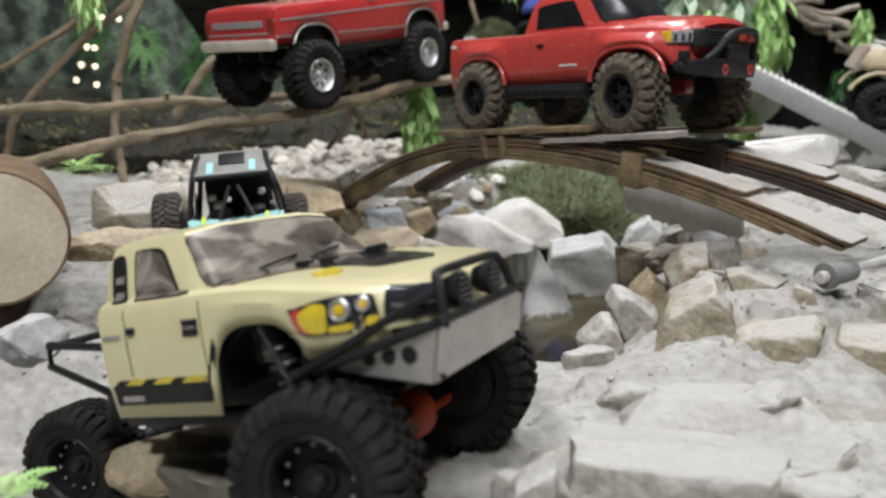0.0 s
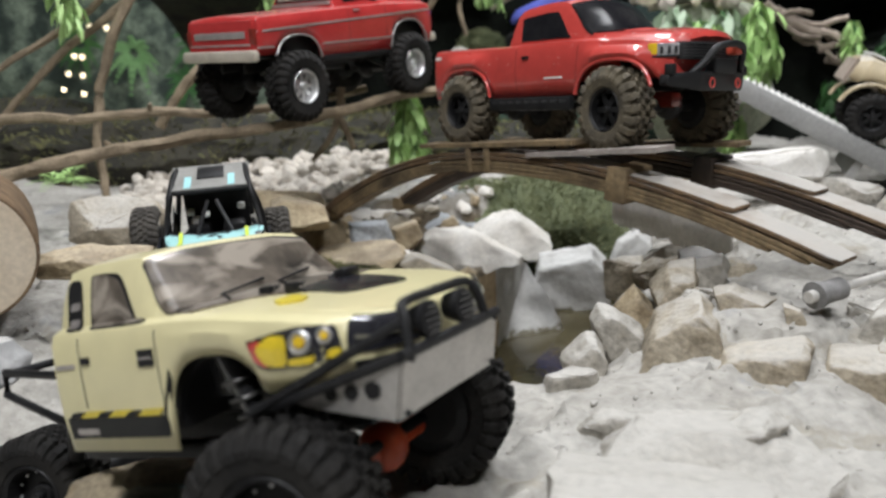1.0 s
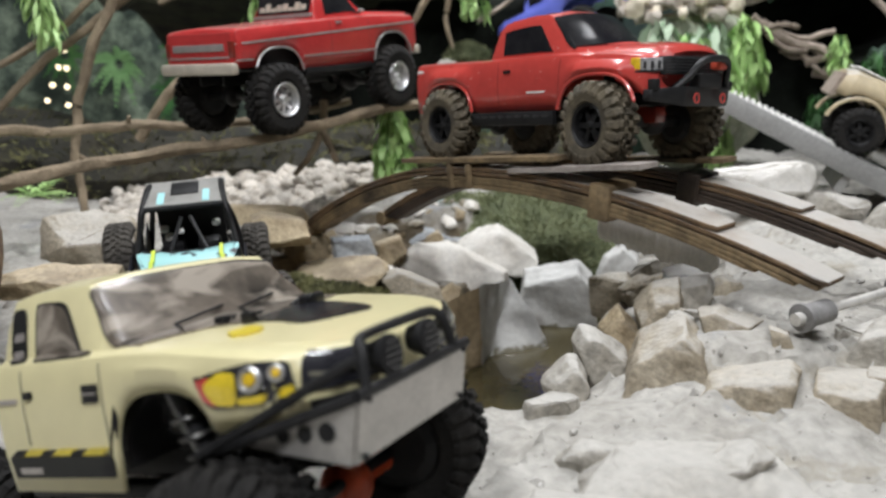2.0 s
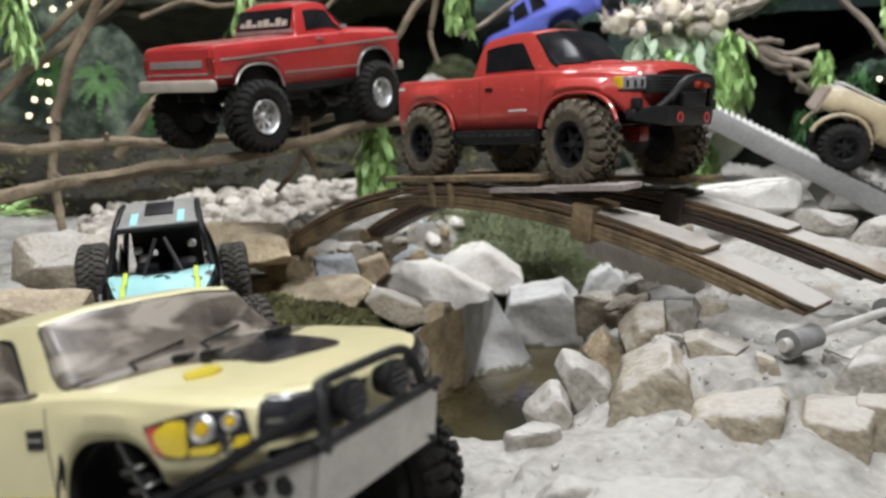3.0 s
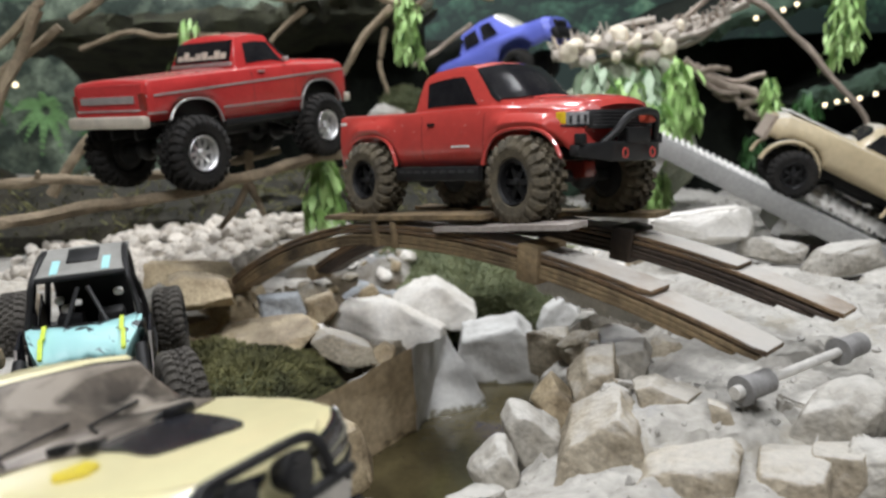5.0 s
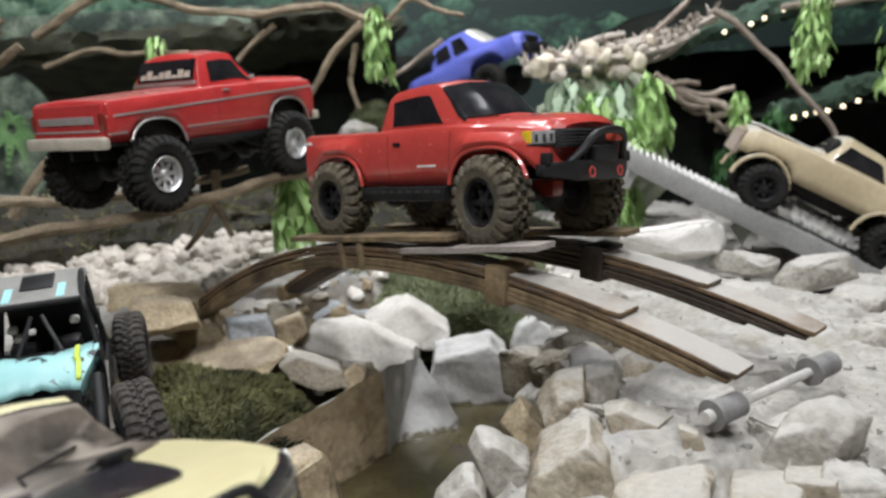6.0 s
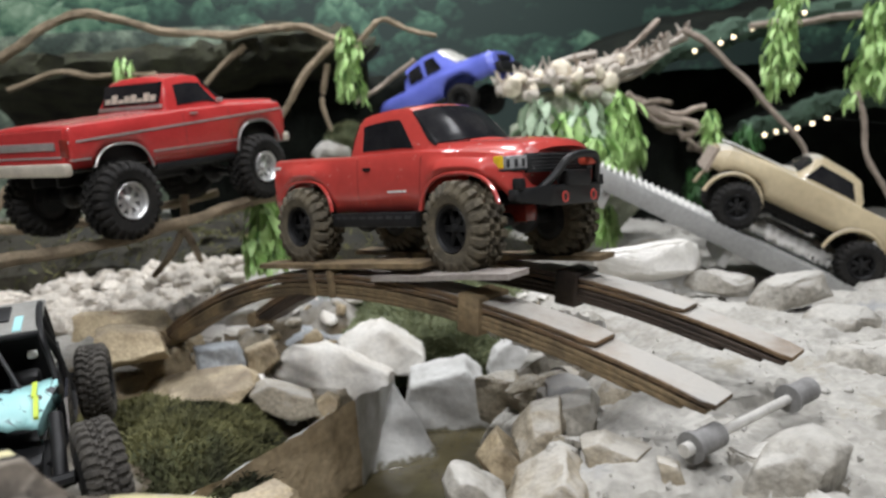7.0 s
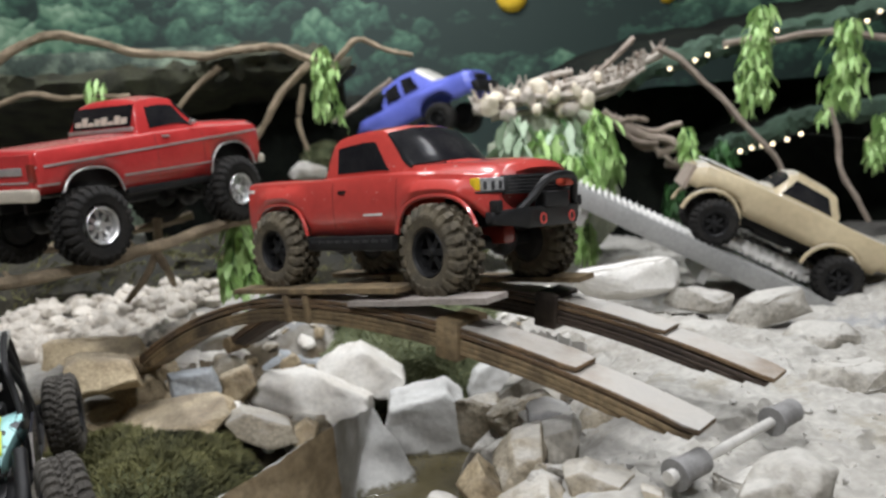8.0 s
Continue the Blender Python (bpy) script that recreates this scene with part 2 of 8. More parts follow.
# ---- mesh helpers ----
def part(name, bm, material, parent=None, label="", smooth=True):
    """Links a bmesh (or ready mesh) as one mesh object under a thing or part."""
    if isinstance(bm, bpy.types.Mesh):
        me = bm
    else:
        bmesh.ops.recalc_face_normals(bm, faces=bm.faces[:])
        me = bpy.data.meshes.new(name)
        bm.to_mesh(me)
        bm.free()
        if smooth:
            me.shade_smooth()
            me.set_sharp_from_angle(angle=radians(38))
        me.materials.append(material)
    ob = new(name, me)
    ob.parent = parent
    if label:
        ob["label"] = label
    return ob


def thing(name, label, category, m=None, group="", kind=""):
    ob = new(name)
    ob.empty_display_size = 0.02
    if m is not None:
        ob.matrix_world = m
    return tagged(ob, label, category, group, kind)


def box(bm, c, s, bevel=0.0, rot=None):
    m = Matrix.Translation(c) @ (rot or Matrix.Identity(4)) @ Matrix.Diagonal((*s, 1))
    r = bmesh.ops.create_cube(bm, size=1, matrix=m)
    if bevel:
        es = list({e for v in r["verts"] for e in v.link_edges})
        bmesh.ops.bevel(bm, geom=es, offset=bevel, segments=2, affect="EDGES", profile=0.5)


def tube(bm, pts, rad, n=8, wobble=0.0, seed=0):
    """A swept tube along points; rad is a number or a function of 0..1."""
    pts = [Vector(p) for p in pts]
    rings = []
    up = Vector((0.13, 0.21, 0.97))
    for i, p in enumerate(pts):
        d = (pts[min(i + 1, len(pts) - 1)] - pts[max(i - 1, 0)]).normalized()
        a = d.cross(up)
        if a.length < 0.05:
            a = d.cross(Vector((1, 0.1, 0)))
        a.normalize()
        b = d.cross(a)
        r = rad(i / (len(pts) - 1)) if callable(rad) else rad
        ring = []
        for k in range(n):
            q = r * (1 + wobble * noise.noise(Vector((k * 1.7, i * 0.6, seed))))
            ang = 2 * math.pi * k / n
            ring.append(bm.verts.new(p + a * q * math.cos(ang) + b * q * math.sin(ang)))
        rings.append(ring)
    for r0, r1 in zip(rings, rings[1:]):
        for k in range(n):
            bm.faces.new((r0[k], r0[(k + 1) % n], r1[(k + 1) % n], r1[k]))
    bm.faces.new(rings[0])
    bm.faces.new(rings[-1][::-1])


def smooth_line(pts, n=6):
    """Catmull-Rom through the points."""
    p = [Vector(q) for q in pts]
    p = [p[0] * 2 - p[1]] + p + [p[-1] * 2 - p[-2]]
    out = []
    for i in range(1, len(p) - 2):
        for k in range(n):
            t = k / n
            a, b, c, d = p[i - 1], p[i], p[i + 1], p[i + 2]
            out.append(0.5 * (2 * b + (c - a) * t + (2 * a - 5 * b + 4 * c - d) * t * t + (3 * b - a - 3 * c + d) * t ** 3))
    out.append(p[-2])
    return out


def lathe(bm, prof, n=32, axis="Y"):
    """Turns (radius, along) points round the y axis."""
    rings = []
    for r, a in prof:
        ring = [bm.verts.new((r * math.cos(2 * math.pi * k / n), a, r * math.sin(2 * math.pi * k / n))) for k in range(n)]
        rings.append(ring)
    for r0, r1 in zip(rings, rings[1:]):
        for k in range(n):
            bm.faces.new((r0[k], r0[(k + 1) % n], r1[(k + 1) % n], r1[k]))
    if prof[0][0] > 1e-5:
        bm.faces.new(rings[0])
    if prof[-1][0] > 1e-5:
        bm.faces.new(rings[-1])
    bmesh.ops.remove_doubles(bm, verts=bm.verts[:], dist=1e-6)


def prism(bm, outline, y0, y1, place=None):
    """A solid from an (x, z) outline between y0 and y1."""
    a = [bm.verts.new((x, y0, z)) for x, z in outline]
    b = [bm.verts.new((x, y1, z)) for x, z in outline]
    bm.faces.new(a)
    bm.faces.new(b[::-1])
    for i in range(len(a)):
        j = (i + 1) % len(a)
        bm.faces.new((a[i], a[j], b[j], b[i]))
    if place is not None:
        bmesh.ops.transform(bm, matrix=place, verts=a + b)


def lerp_table(table, x):
    """Linear interpolation in rows whose first number rises."""
    if x <= table[0][0]:
        return table[0][1:]
    for a, b in zip(table, table[1:]):
        if x <= b[0]:
            k = (x - a[0]) / max(1e-9, b[0] - a[0])
            return [p + (q - p) * k for p, q in zip(a[1:], b[1:])]
    return table[-1][1:]


def ease(a, b, x):
    k = min(1, max(0, (x - a) / (b - a)))
    return k * k * (3 - 2 * k)


def frame_of(origin, forward, lean=0.0):
    """A pose whose x runs along forward, z up, leaning to its right by lean degrees."""
    f = Vector(forward).normalized()
    y = Vector((0, 0, 1)).cross(f).normalized()
    z = f.cross(y)
    m = Matrix((f, y, z)).transposed().to_4x4()
    m.translation = origin
    return m @ Matrix.Rotation(radians(lean), 4, "X")


# ---- setting ----
def height(x, y):
    edge = 0.82 + 0.62 * max(0, x - 0.1)
    far = 0.12 - 0.01 * ease(0.3, 1.2, x)
    z = 0.175 + (far - 0.175) * ease(edge, edge + 0.25 + 0.4 * ease(0.2, 0.7, x), y)
    across = x - 0.07 - 0.22 * (y - 1.0)
    z -= 0.27 * math.exp(-((across / 0.21) ** 4 if across < 0 else (across / 0.19) ** 2.4) - ((y - 1.43) / 0.54) ** 4)
    z += 0.05 * ease(-0.2, -0.35, x) * ease(1.35, 1.2, y) * ease(0.9, 1.0, y)
    z += 0.07 * ease(2.0, 2.6, y) * ease(0.1, -0.3, x)
    z -= 0.085 * math.exp(-(((x + 0.37) / 0.2) ** 4 + ((y - 0.62) / 0.18) ** 4))
    z -= 0.11 * math.exp(-(((x + 0.18) / 0.25) ** 4 + ((y - 1.5) / 0.32) ** 4))
    z -= 0.07 * math.exp(-(((x + 0.24) / 0.24) ** 4 + ((y - 0.98) / 0.14) ** 4))
    z -= 0.055 * math.exp(-(((x - 1.12) / 0.3) ** 4 + ((y - 1.58) / 0.36) ** 4))
    z += 0.024 * math.exp(-(((x - 0.35) / 0.12) ** 4 + ((y - 0.865) / 0.075) ** 4))
    z -= 0.03 * math.exp(-(((x - 0.44) / 0.075) ** 4 + ((y - 0.69) / 0.075) ** 4))
    v = Vector((x, y, 0.3))
    z += 0.012 * noise.noise(v * 5) + 0.006 * noise.noise(v * 14)
    # broken slabs: every cell has its own level and tilt
    for scale, amount in ((6.5, 0.013), (17.0, 0.009)):
        q = Vector((x * scale, y * scale, 0.0)) + 0.25 * Vector((noise.noise(v * 9), noise.noise(v * 9 + Vector((5, 0, 0))), 0))
        c = noise.voronoi(q)[1][0]
        r = noise.cell_vector(c * 7.31 + Vector((0.5, 0.5, 0.5)))
        z += amount * ((r.x - 0.5) + (r.y - 0.5) * 1.2 * (q.x - c.x) + (r.z - 0.5) * 1.2 * (q.y - c.y))
    z += 0.005 * noise.noise(v * 33) + 0.004 * noise.noise(v * 75)
    return z


def spread(a, b, n, lo, hi, m):
    """n even steps from a to b, then m growing steps out to lo and hi."""
    mid = [a + (b - a) * i / (n - 1) for i in range(n)]
    low = [a + (lo - a) * (k / m) ** 2 for k in range(m, 0, -1)]
    return low + mid + [b + (hi - b) * (k / m) ** 2 for k in range(1, m + 1)]


def ground_sheet():
    bm = bmesh.new()
    xs, ys = spread(-0.9, 1.7, 330, -4.14, 4.54, 40), spread(0.2, 2.5, 300, -2.54, 3.94, 40)
    rows = [[bm.verts.new((x, y, height(x, y))) for x in xs] for y in ys]
    for a, b in zip(rows, rows[1:]):
        for i in range(len(xs) - 1):
            bm.faces.new((a[i], a[i + 1], b[i + 1], b[i]))
    return tagged(part("ground", bm, GROUND), "pale dusty rock and sand ground of the track", "ground", kind="structure")


ground_sheet()
bm = bmesh.new()
box(bm, (0.2, 0.7, -0.35), (8.7, 6.6, 0.1))
tagged(part("floor", bm, SAND), "plain hall floor under the track", "floor", kind="structure")

bm = bmesh.new()
box(bm, (0.17, 1.35, -0.075), (0.9, 1.0, 0.01))
WATER = mat("shallow_water", (0.09, 0.075, 0.035), 0.05, second=(0.06, 0.05, 0.025), scale=12, coat=0.3, bump=0.1, bump_scale=60)
tagged(part("water", bm, WATER), "shallow murky water in a stony ditch", "water", kind="structure")


def mural_paint():
    """Painted tree crowns: rounded clumps at three sizes, each lighter on its upper side, in changing greens."""
    m = bpy.data.materials.new("painted_jungle_mural")
    m.use_nodes = True
    nt = m.node_tree
    n, link = nt.nodes, nt.links

    def maths(op, a, b, c=None):
        k = n.new("ShaderNodeMath")
        k.operation = op
        for i, v in enumerate((a, b, c)):
            if isinstance(v, (int, float)):
                k.inputs[i].default_value = v
            elif v is not None:
                link.new(v, k.inputs[i])
        return k.outputs[0]

    tc = n.new("ShaderNodeTexCoord")
    warp = n.new("ShaderNodeTexNoise")
    warp.inputs["Scale"].default_value, warp.inputs["Detail"].default_value = 9, 5
    link.new(tc.outputs["Object"], warp.inputs["Vector"])
    mixv = n.new("ShaderNodeMixRGB")
    mixv.inputs[0].default_value = 0.09
    link.new(tc.outputs["Object"], mixv.inputs[1])
    link.new(warp.outputs["Color"], mixv.inputs[2])
    total = None
    tint = None
    for scale, weight in ((2.6, 0.34), (7.5, 0.24), (22.0, 0.1)):
        v = n.new("ShaderNodeTexVoronoi")
        v.inputs["Scale"].default_value = scale
        link.new(mixv.outputs[0], v.inputs["Vector"])
        sub = n.new("ShaderNodeVectorMath")
        sub.operation = "SUBTRACT"
        link.new(mixv.outputs[0], sub.inputs[0])
        link.new(v.outputs["Position"], sub.inputs[1])
        sep = n.new("ShaderNodeSeparateXYZ")
        link.new(sub.outputs[0], sep.inputs[0])
        up = maths("MULTIPLY_ADD", sep.outputs["Z"], scale * 1.1, 0.45)
        puff = maths("SUBTRACT", up, maths("MULTIPLY", v.outputs["Distance"], 0.75))
        total = maths("MULTIPLY_ADD", puff, weight, total if total is not None else 0.15)
        if tint is None:
            tint = v.outputs["Color"]
    dab = n.new("ShaderNodeTexNoise")
    dab.inputs["Scale"].default_value, dab.inputs["Detail"].default_value = 34, 6
    link.new(tc.outputs["Object"], dab.inputs["Vector"])
    total = maths("ADD", total, maths("MULTIPLY_ADD", dab.outputs["Fac"], 0.34, -0.17))
    cell = n.new("ShaderNodeSeparateColor")
    link.new(tint, cell.inputs[0])
    total = maths("ADD", total, maths("MULTIPLY_ADD", cell.outputs[0], 0.24, -0.12))
    # misty towards one end of the wall
    place = n.new("ShaderNodeSeparateXYZ")
    link.new(tc.outputs["Object"], place.inputs[0])
    mist = n.new("ShaderNodeMapRange")
    mist.inputs[1].default_value, mist.inputs[2].default_value = 0.1, -1.6
    mist.inputs[3].default_value, mist.inputs[4].default_value = -0.08, 0.14
    link.new(place.outputs["X"], mist.inputs[0])
    total = maths("ADD", total, mist.outputs[0])
    ramp = n.new("ShaderNodeValToRGB")
    e = ramp.color_ramp.elements
    e[0].position, e[0].color = 0.1, (0.008, 0.022, 0.018, 1)
    e[1].position, e[1].color = 0.72, (0.34, 0.45, 0.33, 1)
    for at, colour in ((0.27, (0.026, 0.07, 0.048, 1)), (0.4, (0.07, 0.15, 0.095, 1)), (0.54, (0.16, 0.27, 0.175, 1))):
        mid = e.new(at)
        mid.color = colour
    link.new(total, ramp.inputs[0])
    link.new(ramp.outputs[0], n["Principled BSDF"].inputs["Base Color"])
    n["Principled BSDF"].inputs["Roughness"].default_value = 0.7
    return m


bm = bmesh.new()
box(bm, (0.2, 4.0, 1.2), (9, 0.1, 3.1))
MURAL = mural_paint()
tagged(part("wall_north", bm, MURAL), "wall painted with a dark green jungle mural", "wall", kind="structure")
# unseen walls and ceiling; the dark grey cuts their bounced fill light
PLAIN = mat("grey_hall_wall", (0.1, 0.1, 0.1), 0.8, scale=3)
for nm, c, s in (("wall_east", (4.6, 0.7, 1.2), (0.1, 6.7, 3.1)), ("wall_west", (-4.2, 0.7, 1.2), (0.1, 6.7, 3.1)), ("wall_south", (0.2, -2.6, 1.2), (8.7, 0.1, 3.1))):
    bm = bmesh.new()
    box(bm, c, s)
    tagged(part(nm, bm, PLAIN), "unseen plain grey wall closing off the hall", "wall", kind="structure")
bm = bmesh.new()
box(bm, (0.2, 0.7, 2.85), (9, 6.8, 0.1))
tagged(part("ceiling", bm, PLAIN), "unseen plain grey ceiling closing off the hall", "ceiling", kind="structure")


def wall_disc(place, radius):
    """A shallow yellow dome hung on the painted wall."""
    bm = bmesh.new()
    lathe(bm, [(radius, 0.0), (radius, -0.006), (radius * 0.93, -0.02), (radius * 0.6, -0.04), (0, -0.05)], 28)
    bmesh.ops.translate(bm, verts=bm.verts[:], vec=place)
    return tagged(part("wall_disc", bm, YELLOW_PAPER), "yellow round paper disc hung on the mural wall", "decoration", "yellow discs")


YELLOW_PAPER = mat("yellow_paper", (0.75, 0.5, 0.03), 0.7, second=(0.65, 0.42, 0.02), scale=12)
wall_disc((0.975, 3.95, 1.164), 0.077)
wall_disc((1.772, 3.95, 1.133), 0.040)


# ---- model trucks: x forward, y to the left, z up from the hubs' height ----
def tyre_mesh(name, radius, width, material, lugs=22, lug_h=0.006, bulge=1.0):
    """One closed skin whose tread blocks stand out of the carcass."""
    bm = bmesh.new()
    w, r = width / 2, radius - lug_h
    side = [(r * 0.56, 0.82), (r * 0.62, 0.98), (r * 0.74, 1.03 * bulge), (r * 0.8, 1.04), (r * 0.81, 1.04), (r * 0.89, 1.02), (r * 0.9, 1.0), (r * 0.95, 0.92), (r * 0.975, 0.84)]
    tread = [0.74, 0.66, 0.65, 0.5, 0.4, 0.39, 0.27, 0.26, 0.1, 0.09]
    prof = [(a, -b, 0) for a, b in side] + [(r, -b, 1) for b in tread]
    prof += [(a, -b, k) for a, b, k in prof[::-1]]
    per = 8
    n = lugs * per
    rings = []
    for a, b, k in prof:
        ring = []
        for i in range(n):
            ph = i / per + (0.0 if b < 0 else 0.5)
            q, h = abs(b), 0.0
            f = (ph + 0.35 * q) % 1.0
            if q > 0.65 or (a < r * 0.999 and a > r * 0.805):
                if f < 0.62 and a > r * 0.8:
                    h = 1.0 if a > r * 0.94 else 0.3
            elif 0.39 < q <= 0.655:
                h = 1.0 if f < 0.55 and q > 0.395 else 0.0
            elif 0.1 <= q <= 0.265:
                h = 1.0 if 0.3 < f < 0.85 else 0.0
            else:
                h = 1.0 if 0.35 < f < 0.5 else 0.0
            ang = 2 * math.pi * i / n
            rr, bb = a + h * lug_h, b * w
            if a < r * 0.94 and h:
                rr, bb = a, b * w * 1.06
            ring.append(bm.verts.new((rr * math.cos(ang), bb, rr * math.sin(ang))))
        rings.append(ring)
    for q0, q1 in zip(rings, rings[1:] + rings[:1]):
        for k in range(n):
            bm.faces.new((q0[k], q0[(k + 1) % n], q1[(k + 1) % n], q1[k]))
    me = bpy.data.meshes.new(name)
    bmesh.ops.recalc_face_normals(bm, faces=bm.faces[:])
    bm.to_mesh(me)
    bm.free()
    me.shade_smooth()
    me.set_sharp_from_angle(angle=radians(30))
    me.materials.append(material)
    return me


def rim_mesh(name, radius, width, material, kind="spoke", count=6):
    """A wheel rim whose outer face looks along -y."""
    bm = bmesh.new()
    w = width / 2
    lathe(bm, [(radius * 0.96, w * 0.8), (radius * 0.9, w * 0.5), (radius * 0.88, -w * 0.55), (radius * 0.97, -w * 0.8), (radius * 1.03, -w * 0.98), (radius, -w * 1.02), (radius * 0.9, -w * 0.9), (radius * 0.84, -w * 0.3), (radius * 0.84, w * 0.8)], 36)
    if kind == "spoke":
        for i in range(count):
            m = Matrix.Rotation(2 * math.pi * i / count, 4, "Y")
            box(bm, (0, 0, 0), (1, 1, 1), rot=m @ Matrix.Translation((radius * 0.55, -w * 0.45, 0)) @ Matrix.Rotation(radians(8), 4, "Z") @ Matrix.Diagonal((radius * 0.7, w * 0.22, radius * 0.26, 1)))
            a = 2 * math.pi * (i + 0.5) / count
            box(bm, (0, 0, 0), (1, 1, 1), rot=Matrix.Rotation(a, 4, "Y") @ Matrix.Translation((radius * 0.8, -w * 0.5, 0)) @ Matrix.Diagonal((radius * 0.12, w * 0.2, radius * 0.3, 1)))
        lathe_at(bm, [(0, -w * 0.75), (radius * 0.2, -w * 0.72), (radius * 0.27, -w * 0.5), (radius * 0.3, -w * 0.2), (0, -w * 0.15)], 20)
    else:
        lathe_at(bm, [(0, -w * 0.42), (radius * 0.3, -w * 0.45), (radius * 0.36, -w * 0.3), (radius * 0.86, -w * 0.22), (radius * 0.86, -w * 0.1), (0, -w * 0.1)], 32)
    me = bpy.data.meshes.new(name)
    bmesh.ops.recalc_face_normals(bm, faces=bm.faces[:])
    bm.to_mesh(me)
    bm.free()
    me.shade_smooth()
    me.set_sharp_from_angle(angle=radians(35))
    me.materials.append(material)
    return me


def lathe_at(bm, prof, n):
    b2 = bmesh.new()
    lathe(b2, prof, n)
    me = bpy.data.meshes.new("tmp")
    b2.to_mesh(me)
    b2.free()
    bm.from_mesh(me)
    bpy.data.meshes.remove(me)


def bolt_ring(name, radius, y, count, size, material):
    bm = bmesh.new()
    for i in range(count):
        a = 2 * math.pi * i / count
        b = bmesh.ops.create_icosphere(bm, subdivisions=1, radius=size)
        bmesh.ops.translate(bm, verts=b["verts"], vec=(radius * math.cos(a), y, radius * math.sin(a)))
    me = bpy.data.meshes.new(name)
    bm.to_mesh(me)
    bm.free()
    me.materials.append(material)
    return me


def hub_mesh(name, r, y, material):
    bm = bmesh.new()
    lathe(bm, [(0, y), (r * 0.7, y), (r, y * 0.8), (r, y * 0.2), (0, y * 0.2)], 12)
    me = bpy.data.meshes.new(name)
    bmesh.ops.recalc_face_normals(bm, faces=bm.faces[:])
    bm.to_mesh(me)
    bm.free()
    me.materials.append(material)
    return me


def wheels(truck, places, tyre, rim, hub, bolts=None, label="", rim_label=""):
    """places: (x, y, z, steer in degrees, camber). Right-hand wheels show their face along -y."""
    for x, y, z, steer, camber in places:
        w = part("wheel", hub, None, truck, label)
        w.matrix_local = pose(x, y, z, camber, 0, steer + (180 if y > 0 else 0))
        part("tyre", tyre, None, w)
        part("dark_rim_back", DARK_BACK, None, w)
        part("rim", rim, None, w, rim_label)
        if bolts:
            part("rim_bolts", bolts, None, w)


class Shell:
    """A body shell from stations along x: half width, belt height, top height, half widths of the upper part."""

    def __init__(self, table, sill, arches, r=0.01, r2=0.012, crown=0.004, bulge=0.004, flare=0.0, shift=0.0, bow=None):
        self.shift, self.bow = shift, bow
        self.table, self.sill, self.arches = table, sill, arches
        self.r, self.r2, self.crown, self.bulge, self.flare = r, r2, crown, bulge, flare

    def fore(self, x, y):
        """The station's place along x, pushed forward towards the middle of the body where it is bowed in plan."""
        return x + self.bow(x) * max(0.0, 1 - (y / 0.095) ** 2) if self.bow else x

    def low(self, x):
        z = self.sill(x) if callable(self.sill) else self.sill
        for cx, cz, rr, flat in self.arches:
            d = abs(x - cx) / rr
            if d < 1:
                z = max(z, cz + rr * flat * (1 - d ** 2.6) ** (1 / 2.6))
        return z

    def ring(self, x):
        w, belt, top, wb, wt = lerp_table(self.table, x)
        low = min(self.low(x), belt - 0.012)
        fl = sum(self.flare * math.exp(-((x - cx) / (rr * 0.95)) ** 4) for cx, cz, rr, flat in self.arches)
        h = belt - low
        r = min(self.r, h * 0.3)
        s = 1 if top > belt else -1
        r2 = min(self.r2, abs(top - belt) * 0.45)
        p = [(w + fl - self.bulge * 0.6, low), (w + fl * 0.9 + self.bulge * 0.4, low + h * 0.3), (w + fl * 0.35 + self.bulge * 0.5, low + h * 0.62), (w, belt - r), (w - 0.3 * r, belt - 0.3 * r), (w - r, belt)]
        p += [(min(wb, w - r - 0.001), belt + s * 0.0005), (wt, top - s * r2), (wt - r2 * 0.4, top - s * r2 * 0.25), (wt * 0.55, top + self.crown * 0.7), (0, top + self.crown)]
        return p

    def at(self, x, k, out=0.0):
        """The point at station x and profile index k (0 right sill, 10 middle, 20 left sill)."""
        side = -1
        if k > 10:
            k, side = 20 - k, 1
        p = self.ring(x)
        i = min(9, int(k))
        f = k - i
        y = p[i][0] + (p[i + 1][0] - p[i][0]) * f
        z = p[i][1] + (p[i + 1][1] - p[i][1]) * f
        return Vector((self.fore(x, y), side * y + self.shift, z))

    def point(self, x, k, out):
        a = self.at(x, k)
        dx = self.at(x + 0.001, k) - self.at(x - 0.001, k)
        dk = self.at(x, min(20, k + 0.05)) - self.at(x, max(0, k - 0.05))
        nrm = dx.cross(dk)
        if nrm.length < 1e-12:
            return a
        nrm.normalize()
        c = a - Vector((x * 0.7, self.shift, 0.03))
        if nrm.dot(Vector((0.3 * (1 if x > 0 else -1), c.y, max(0.0, k - 5 if k <= 10 else 15 - k) * 0.25 + 0.001))) < 0:
            nrm = -nrm
        return a + nrm * out

    def build(self, n=90):
        x0, x1 = self.table[0][0], self.table[-1][0]
        xs = sorted({round(x0 + (x1 - x0) * i / n, 5) for i in range(n + 1)} | {round(t[0], 5) for t in self.table})
        bm = bmesh.new()
        rings = []
        for x in xs:
            p = self.ring(x)
            ring = [bm.verts.new((self.fore(x, y), self.shift - y, z)) for y, z in p] + [bm.verts.new((self.fore(x, y), self.shift + y, z)) for y, z in p[-2::-1]]
            rings.append(ring)
        for a, b in zip(rings, rings[1:]):
            for i in range(len(a) - 1):
                bm.faces.new((a[i], a[i + 1], b[i + 1], b[i]))
        for ring in (rings[0], rings[-1]):
            h = len(ring)
            for i in range(h // 2):
                q = (ring[i], ring[i + 1], ring[h - 2 - i], ring[h - 1 - i])
                bm.faces.new(list(dict.fromkeys(q)))
        return bm

